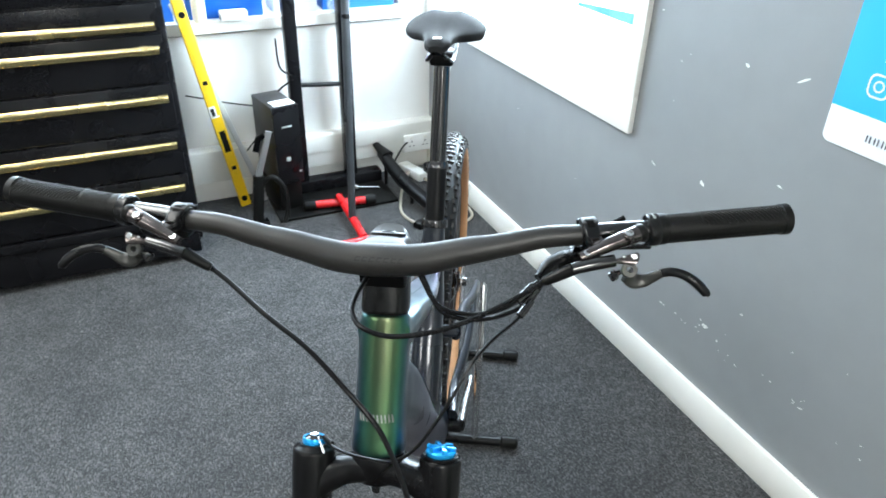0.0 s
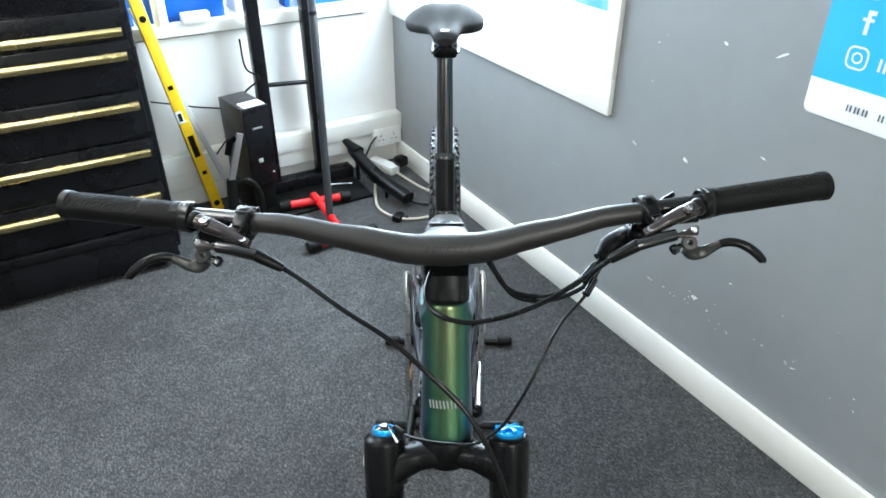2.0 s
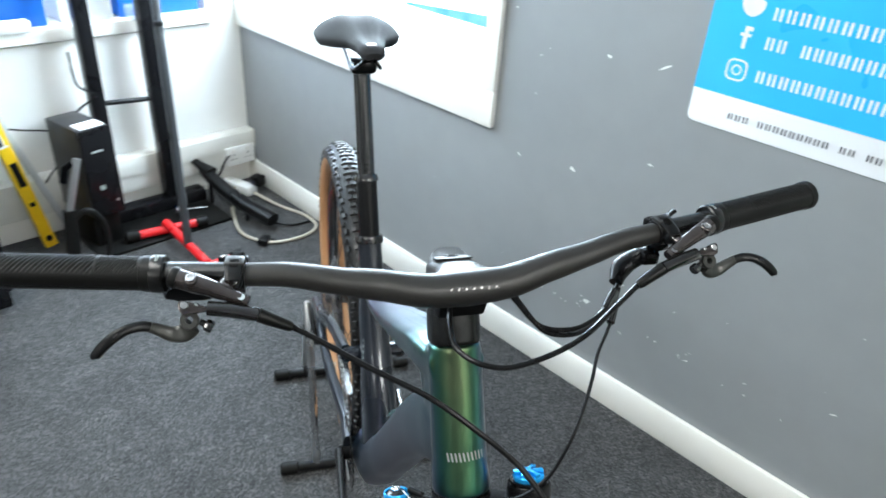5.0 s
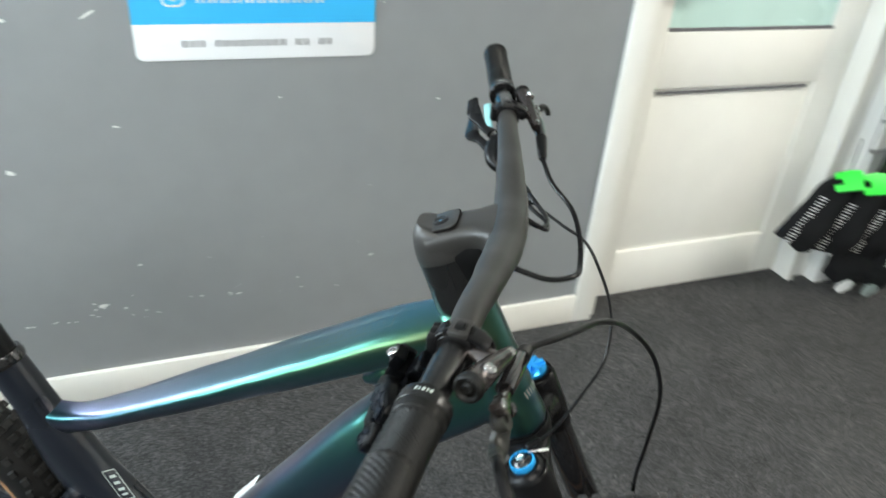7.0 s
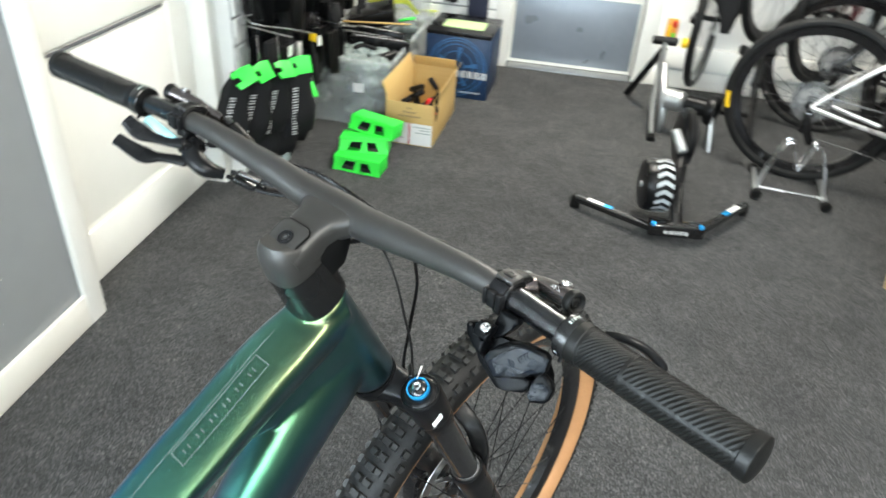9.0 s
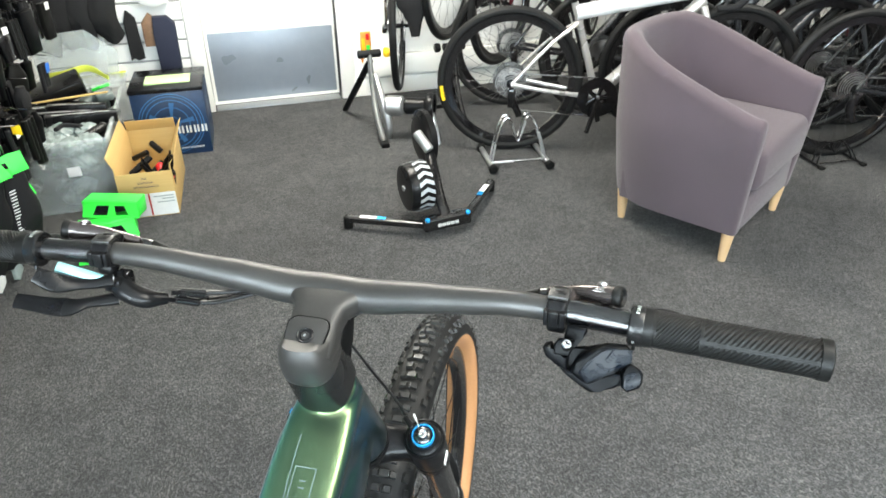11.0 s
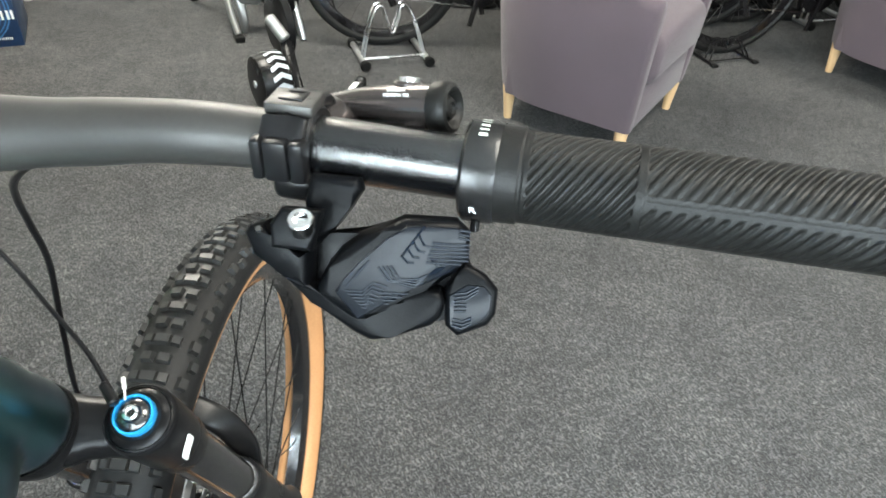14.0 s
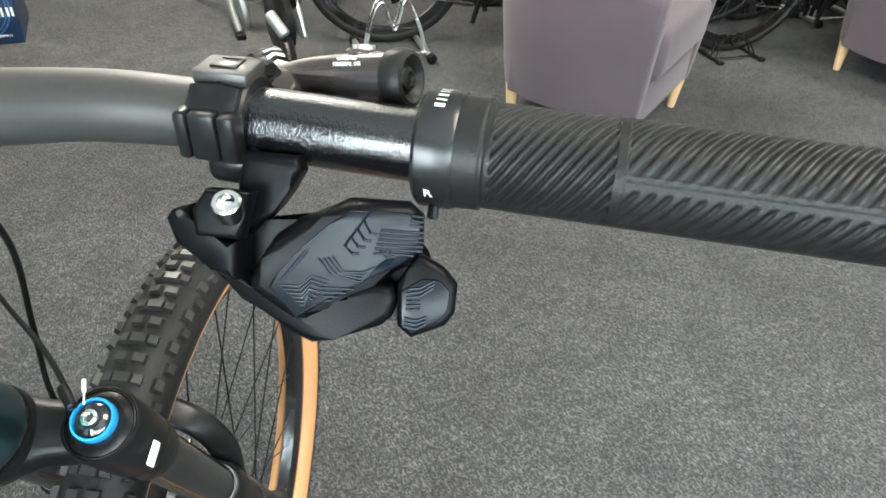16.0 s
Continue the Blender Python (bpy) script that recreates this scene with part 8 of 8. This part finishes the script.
for i, (x, y, z, r) in enumerate(((1.19, -1.00, 0.265, 0.055), (1.12, -1.02, 0.275, 0.06), (1.03, -0.99, 0.265, 0.055), (0.965, -1.02, 0.270, 0.05), (1.08, -1.10, 0.285, 0.06), (0.98, -1.11, 0.280, 0.055), (1.18, -1.11, 0.285, 0.055),
                                  (1.22, -0.975, 0.10, 0.040), (1.12, -0.985, 0.14, 0.050), (1.02, -0.985, 0.09, 0.050), (0.95, -0.98, 0.15, 0.042), (1.07, -0.98, 0.05, 0.042), (1.17, -0.98, 0.19, 0.045), (1.00, -0.985, 0.20, 0.045))):
    bm = B()
    bmesh.ops.create_icosphere(bm, subdivisions=4, radius=r)
    for v in bm.verts:
        n = math.sin(v.co.x * 90 + i) * math.sin(v.co.y * 70 + 2 * i) * math.sin(v.co.z * 80) + 0.5 * math.sin(v.co.x * 190 + v.co.z * 150 + i) * math.sin(v.co.y * 170)
        v.co = v.co * (1 + 0.20 * n)
        v.co.z *= 0.7
    dark = i in (8, 10, 12)
    solid("parts_bag", bm, BLACK_GLOSS if dark else PALE_PLASTIC, "crumpled black plastic bag of small parts" if dark else "crumpled clear plastic bag of small parts", "bag", group="bags in the tub", m=pose(x, y, z, 0, 0, 40 * i))
bm = B()
rbox(bm, (-0.17, -0.025, -0.003), (0.17, 0.025, 0.003), 0.001)
solid("card_strip", bm, CARD, "strip of brown card lying across the tub", "card", m=pose(1.08, -1.40, 0.345, 12, 3, 3))
case = thing("parts_case", pose(1.14, -1.56, 0.30, -8, 14, 12), "black plastic parts case leaning in the tub", "case")
bm = B()
rbox(bm, (-0.12, -0.085, 0), (0.12, 0.085, 0.075), 0.010)
part("shell", bm, BLACK_SATIN, case)
bm = B()
rbox(bm, (-0.122, -0.087, 0.040), (0.122, 0.087, 0.0425), 0.001)
part("lid_seam", bm, JOINT_BLACK, case)
bm = B()
slab(bm, [(-0.04, -0.03), (0.035, -0.04), (0.045, 0.02), (0.01, 0.045), (-0.035, 0.03)], 0.012, pose(0.945, -1.50, 0.345, 20, 10, 20), 0.003)
solid("green_pouch", bm, GREEN_CARD, "bright green folded pouch in the tub", "pouch")
bm = B()
sweep(bm, spline([(0.93, -1.66, 0.345), (1.02, -1.72, 0.385), (1.13, -1.70, 0.37), (1.23, -1.74, 0.36)], 5), lerp_list([(0.003, 0.010), (0.004, 0.016), (0.004, 0.018), (0.003, 0.010)], 5), 12, (0, 0, 1), 2.4)
solid("yellow_strap", bm, mat("lime_yellow_webbing", (0.50, 0.55, 0.06), 0.6, 0, 0.15, 90, 0.2, 500), "lime yellow strap bundled on the tub", "strap")
bm = B()
slab(bm, [(-0.17, 0.0), (0.19, 0.0), (0.21, 0.15), (0.08, 0.26), (-0.18, 0.24)], 0.003, axes((1.10, -1.83, 0.28), (-1, 0, 0), (0, -0.12, 1)), 0.0006)
solid("clear_sheet", bm, CLEAR_PLASTIC, "milky clear plastic sheet leaning behind the tub", "plastic sheet")

# blue printed box with a lime card on it
bb_ = thing("printed_box", pose(0.668, -1.437, 0, 0, 0, -2), "dark blue printed carton with a black lid", "box")
bm = B()
rbox(bm, (-0.165, -0.33, 0), (0.165, 0, 0.315), 0.003)
part("carton", bm, BOXBLUE, bb_)
bm = B()
rbox(bm, (-0.169, -0.334, 0.315), (0.169, 0.004, 0.335), 0.003)
part("lid", bm, CHEST_BLACK, bb_)
bm = B()
for r in (0.150, 0.138, 0.120, 0.085, 0.040):
    mm = axes((0, 0.0015, 0.16), (-1, 0, 0), (0, 0, 1))
    n = 40
    va = [bm.verts.new(mm @ V(r * math.cos(2 * math.pi * k / n), r * math.sin(2 * math.pi * k / n), 0)) for k in range(n)]
    vb = [bm.verts.new(mm @ V((r - 0.005) * math.cos(2 * math.pi * k / n), (r - 0.005) * math.sin(2 * math.pi * k / n), 0)) for k in range(n)]
    for k in range(n):
        bm.faces.new((va[k], va[(k + 1) % n], vb[(k + 1) % n], vb[k]))
for k in range(5):
    a = radians(72 * k + 10)
    mm = axes((0, 0.0017, 0.16), (-math.cos(a), 0, math.sin(a)), (math.sin(a), 0, math.cos(a)))
    bm.faces.new([bm.verts.new(mm @ V(u, v, 0)) for u, v in ((0.035, -0.005), (0.105, -0.012), (0.105, 0.012), (0.035, 0.005))])
part("wheel_print", bm, mat("mid_blue_print", (0.030, 0.120, 0.270), 0.4), bb_, "mid blue wheel print")
bm = B()
letters(bm, "XXXXXX", axes((0.05, 0.002, 0.11), (-1, 0, 0), (0, 0, 1)), 0.045, 0.036, 0.24)
letters(bm, "XXXXXXXX", axes((-0.02, 0.002, 0.03), (-1, 0, 0), (0, 0, 1)), 0.012, 0.014, 0.24)
part("lettering", bm, LETTER_WHITE, bb_, "white lettering as plain bars")
bm = B()
rbox(bm, (-0.11, -0.20, 0), (0.10, -0.07, 0.008), 0.002)
solid("lime_card", bm, LIME, "pale lime green card lying on the printed box", "card", m=pose(0.668, -1.437, 0.335, 0, 0, -2))


# green card display trays on the floor
def green_tray(m):
    t = thing("green_tray", m, "bright green folded card tray with cut-outs", "card tray", "stack of green trays")
    bm = B()
    # sloping front with two raked openings
    fm = pose(0, 0, 0, 12) @ axes((0, 0, 0), (1, 0, 0), (0, 0, 1))
    for poly in ([(-0.105, 0), (-0.070, 0), (-0.050, 0.046), (-0.050, 0.066), (-0.095, 0.066)], [(0.105, 0), (0.095, 0.066), (0.050, 0.066), (0.050, 0.046), (0.070, 0)], [(-0.050, 0.046), (0.050, 0.046), (0.050, 0.066), (-0.050, 0.066)], [(-0.020, 0), (0.016, 0), (0.004, 0.046), (-0.014, 0.046)], [(-0.070, 0), (-0.020, 0), (-0.020, 0.009), (-0.066, 0.009)], [(0.016, 0), (0.070, 0), (0.066, 0.009), (0.016, 0.009)]):
        slab(bm, poly, 0.003, fm, 0)
    part("front_face", bm, GREEN_CARD, t)
    bm = B()
    rbox(bm, (-0.10, -0.10, 0.056), (0.10, -0.006, 0.062), 0.0008)
    part("top_face", bm, GREEN_CARD, t)
    for x in (-0.10, 0.096):
        bm = B()
        rbox(bm, (x, -0.10, 0), (x + 0.004, -0.006, 0.056), 0.0008)
        part("side_face", bm, GREEN_CARD, t)
    bm = B()
    rbox(bm, (-0.094, -0.098, 0.001), (0.094, -0.05, 0.05), 0.004)
    part("insert", bm, BLACK_CLOTH, t, "dark insert in the tray")


green_tray(pose(0.895, -0.455, 0, 0, 0, -6))
green_tray(pose(0.884, -0.522, 0.060, 3, 2, 5))
green_tray(pose(0.874, -0.586, 0.118, 6, -3, -14))


# ---- accessories hung on the slat wall ----
rng = random.Random(21)


def wire_rail():
    """Bent chrome rail that stands out from the slat wall with small price plates."""
    t = thing("wire_rail", pose(0, 0, 0), "bent chrome wire rail standing out from the slat wall", "rail")
    bm = B()
    sweep(bm, spline([(1.306, -0.38, 0.66), (1.20, -0.20, 0.665), (1.13, -0.15, 0.655), (1.075, -0.29, 0.61), (1.035, -0.40, 0.57)], 5), 0.0026, 10)
    part("wire", bm, STEEL, t)
    for k in range(2):
        bm = B()
        rbox(bm, (-0.016, -0.002, -0.030), (0.016, 0.002, 0.0), 0.001, pose(1.035 + 0.03 * k, -0.40 + 0.075 * k, 0.572 + 0.02 * k, 0, 0, -25))
        part("price_plate", bm, BLACK_PLASTIC if k else YELLOW, t, "small price plate")


wire_rail()


def sock_pack(x, y, z, h, turn, lean, toe, bars=True, fan=0.0):
    """A folded fabric pack that hangs from a green header card and flares towards its lower end."""
    t = thing("glove_pack", pose(x, y, z, 0, 0, turn) @ pose(0, 0, 0, fan, lean, 0), "black fabric pack with white print hung from a rail", "accessory", "fabric packs on the rail")
    bm = B()
    sweep(bm, spline([(0, 0, 0), (-0.004, 0.003, -h * 0.3), (-0.012, -0.002, -h * 0.7), (0, 0, -h)], 5), lerp_list([(0.034, 0.014), (0.052, 0.024), (0.066, 0.030), (0.064, 0.016)], 5), 20, (1, 0, 0), 2.6)
    for v in bm.verts:
        v.co.x += 0.004 * math.sin(v.co.y * 160 + v.co.z * 31)
        v.co.z += 0.010 * math.sin(v.co.y * 45 + x * 90) * (-v.co.z / h)
    part("pack", bm, BLACK_CLOTH, t, "", 70)
    if bars:
        bm = B()
        letters(bm, "X" * 9, axes((-0.041, 0.020, -h * 0.93), (0, 0, 1), (0, 1, 0)), 0.026, h * 0.078, 0.20)
        part("print", bm, LETTER_WHITE, t, "white print as plain bars")
    if toe:
        bm = B()
        sweep(bm, [(-0.002, -0.03, -h + 0.02), (-0.012, -0.02, -h - 0.018), (-0.022, 0.0, -h - 0.044)], [(0.024, 0.012), (0.022, 0.014), (0.012, 0.008)], 12, (1, 0, 0), 2.4)
        part("toe", bm, PALE_PLASTIC if y < -0.4 else LABEL_WHITE, t, "pale folded end")


for i in range(4):
    x, y, z = 1.185 - 0.034 * i, -0.105 - 0.088 * i, 0.500 - 0.012 * i
    sock_pack(x, y, z, 0.285 + 0.012 * (i % 2), -38 - 6 * (i % 2), -9 - 4 * (i % 3), False, True, 15 - 5 * i)
    bm = B()
    rod(bm, (x, y, z - 0.02), (x + 0.004, y, z + 0.12), 0.0022, 8)
    solid("wire_hook", bm, CHROME, "thin chrome hook holding a fabric pack", "hook", group="hooks on the rail")
    bm = B()
    slab(bm, [(-0.036, -0.030), (0.024, -0.034), (0.030, 0.0), (0.026, 0.040), (0.008, 0.040), (0.008, 0.020), (-0.012, 0.018), (-0.012, 0.044), (-0.034, 0.040)], 0.006, pose(x - 0.03, y + 0.025 + 0.02 * (i % 2), z + 0.004 + 0.012 * (i % 2), rng.uniform(-40, 20), -48 + rng.uniform(-18, 18), -30 + rng.uniform(-40, 40)), 0.0006)
    solid("green_header_card", bm, GREEN_CARD, "bright green header card on a hanging pack", "card", group="green header cards")
for i in range(4):
    x, y = 1.235 - 0.045 * (i % 2), -0.345 - 0.075 * i
    sock_pack(x, y, 0.275, 0.225, -40 + 8 * (i % 2), -6, i < 3, i > 1)
    bm = B()
    rod(bm, (x, y, 0.27), (1.306, y, 0.305), 0.003, 8)
    solid("wire_hook", bm, STEEL, "thin steel hook on the slat wall", "hook", group="hooks on the rail")
bm = B()
slab(bm, [(-0.03, -0.025), (0.035, -0.03), (0.03, 0.03), (-0.025, 0.025)], 0.004, pose(1.10, -0.53, 0.30, 20, -60, -30), 0.0006)
solid("green_header_card", bm, GREEN_CARD, "bright green header card on a hanging pack", "card", group="green header cards")
TAGS = (LABEL_WHITE, BLUE_PLASTIC, LABEL_WHITE, YELLOW, LABEL_WHITE)


def blister(y, z, i):
    """A black accessory on a card, several deep on one hook."""
    d, h, w = rng.uniform(0.10, 0.20), rng.uniform(0.12, 0.20), rng.uniform(0.06, 0.09)
    t = thing("accessory_pack", pose(1.285, y, z, 0, rng.uniform(-6, 2), rng.uniform(-45, -10)), "black accessory on a card hung from the slat wall", "accessory", "goods hung on the slat wall")
    bm = B()
    rod(bm, (0, 0, 0.012), (-d - 0.03, 0, 0.022), 0.0028, 8)
    part("hook", bm, STEEL, t)
    for k in range(3):
        x = -d * (0.35 + 0.325 * k)
        bm = B()
        g = rng.random()
        if g < 0.45:
            sweep(bm, spline([(x, 0, -0.01), (x, 0.004, -h * 0.4), (x - 0.006, 0, -h)], 4), lerp_list([(w * 0.30, 0.012), (w * 0.52, 0.024), (w * 0.34, 0.014)], 4), 14, (1, 0, 0), 2.8)
        elif g < 0.75:
            rbox(bm, (x - 0.014, -w / 2, -h), (x + 0.012, w / 2, -0.012), 0.007)
        else:
            for e in (-0.28, 0.02, 0.30):
                rod(bm, (x, w * e, -0.015), (x - 0.008, w * e, -h * rng.uniform(0.85, 1.1)), w * 0.15, 10)
        part("pack", bm, rng.choice((BLACK_CLOTH, BLACK_GLOSS, RUBBER, BLACK_PLASTIC)), t)
    if rng.random() < 0.4:
        bm = B()
        x = -d - 0.022
        rbox(bm, (x - 0.002, -w * 0.22, -0.034 - 0.02 * rng.random()), (x, w * 0.22, -0.010), 0)
        part("swing_tag", bm, TAGS[i % 5], t, "small printed tag")


for row, (z, n) in enumerate(((0.60, 12), (0.76, 17), (0.93, 17), (1.10, 17), (1.30, 16))):
    for i in range(n):
        blister(-0.352 - 0.082 * i + rng.uniform(-0.012, 0.012), z + rng.uniform(-0.03, 0.03), i + row)
for i in range(5):
    blister(-0.70 - 0.07 * i, 0.50 + rng.uniform(-0.03, 0.03), i)
for i in range(8):
    y = -0.62 - 0.062 * i
    bm = B()
    rod(bm, (1.20, y, 0.32), (1.21, y - 0.01, 0.50), 0.014, 12)
    p = thing("mini_pump", pose(0, 0, 0), "slim hand pump hung on the slat wall", "pump", "hand pumps")
    ob = part("barrel", bm, (BLACK_GLOSS, ALU, BLUE_PLASTIC, BLACK_SATIN)[i % 4], p)
    bm = B()
    rod(bm, (1.198, y, 0.27), (1.20, y, 0.325), 0.017, 12)
    part("handle", bm, BLACK_SATIN, p)
    bm = B()
    rbox(bm, (1.175, y - 0.018, 0.40), (1.19, y + 0.018, 0.46), 0.002)
    part("sleeve_card", bm, (LABEL_WHITE, BLUE_PLASTIC, LABEL_WHITE, YELLOW)[i % 4], p)
    bm = B()
    rod(bm, (1.29, y, 0.505), (1.19, y, 0.51), 0.003, 8)
    part("hook", bm, STEEL, p)


def flat_item(name, x, z, pts, th, material, label, lean=0.0, extra=None):
    bm = B()
    slab(bm, pts, th, axes((x, SY + 0.03, z), (-1, 0, 0), (0, 0, 1)) @ pose(0, 0, 0, lean), 0.004)
    t = solid(name, bm, material, label, "accessory", group="goods hung on the end panel")
    return t


flat_item("shoe_insole", 1.00, 0.28, [(-0.03, 0.0), (0.02, 0.0), (0.035, 0.08), (0.04, 0.2), (0.02, 0.26), (-0.02, 0.26), (-0.03, 0.15)], 0.03, LABEL_WHITE, "pale shoe cover hung on the slat panel")
flat_item("black_arm_warmer", 0.83, 0.33, [(-0.02, 0.0), (0.0, 0.02), (0.015, 0.0), (0.05, 0.01), (0.04, 0.22), (0.0, 0.26), (-0.02, 0.20)], 0.02, BLACK_CLOTH, "black arm warmers hung on the slat panel")
flat_item("tan_pouch", 0.735, 0.40, [(-0.03, 0.0), (0.03, 0.0), (0.04, 0.14), (0.01, 0.17), (-0.03, 0.12)], 0.03, mat("tan_leather", (0.20, 0.11, 0.06), 0.6, 0, 0.2, 80, 0.2, 300), "tan leather pouch hung on the slat panel")
flat_item("navy_shorts", 0.655, 0.25, [(-0.055, 0.0), (0.05, 0.0), (0.055, 0.26), (0.02, 0.30), (-0.05, 0.30), (-0.06, 0.2)], 0.05, mat("navy_cloth", (0.012, 0.016, 0.035), 0.85, 0, 0.2, 200, 0.3, 500), "navy folded shorts hung on the slat panel")
flat_item("white_glove_pack", 0.68, 0.62, [(-0.07, 0.0), (0.0, -0.02), (0.07, 0.0), (0.08, 0.09), (-0.08, 0.09)], 0.04, LABEL_WHITE, "black and white gloves hung on the slat panel")
flat_item("yellow_band", 1.03, 0.23, [(-0.12, 0.0), (0.12, 0.02), (0.14, 0.05), (-0.10, 0.04)], 0.02, mat("fluorescent_yellow", (0.62, 0.70, 0.03), 0.5), "fluorescent yellow band on the slat panel")
for i in range(5):
    t = thing("black_jacket", pose(1.27 - 0.085 * i, SY + 0.03, 0.90 - 0.015 * (i % 3), 0, 0, rng.uniform(-12, 12)), "black cloth garment hung on the slat panel", "clothing", "garments on the end panel")
    bm = B()
    h = 0.43 + 0.04 * (i % 2)
    k = rng.uniform(-0.02, 0.02)
    sweep(bm, spline([(0, 0.05, 0), (k, 0.06, -h * 0.3), (-k, 0.075, -h * 0.7), (k * 1.5, 0.06, -h)], 5), lerp_list([(0.030, 0.022), (0.060, 0.040), (0.068, 0.048), (0.050, 0.026)], 5), 18, (0, 1, 0), 2.2)
    for v in bm.verts:
        v.co.y += 0.008 * math.sin(v.co.x * 130 + v.co.z * 9)
        v.co.z += 0.012 * math.sin(v.co.x * 60) * (v.co.z / -h)
    part("cloth", bm, BLACK_CLOTH, t, "", 70)
    bm = B()
    rod(bm, (0, -0.01, 0.005), (0, 0.11, 0.012), 0.003, 8)
    part("hook", bm, STEEL, t)
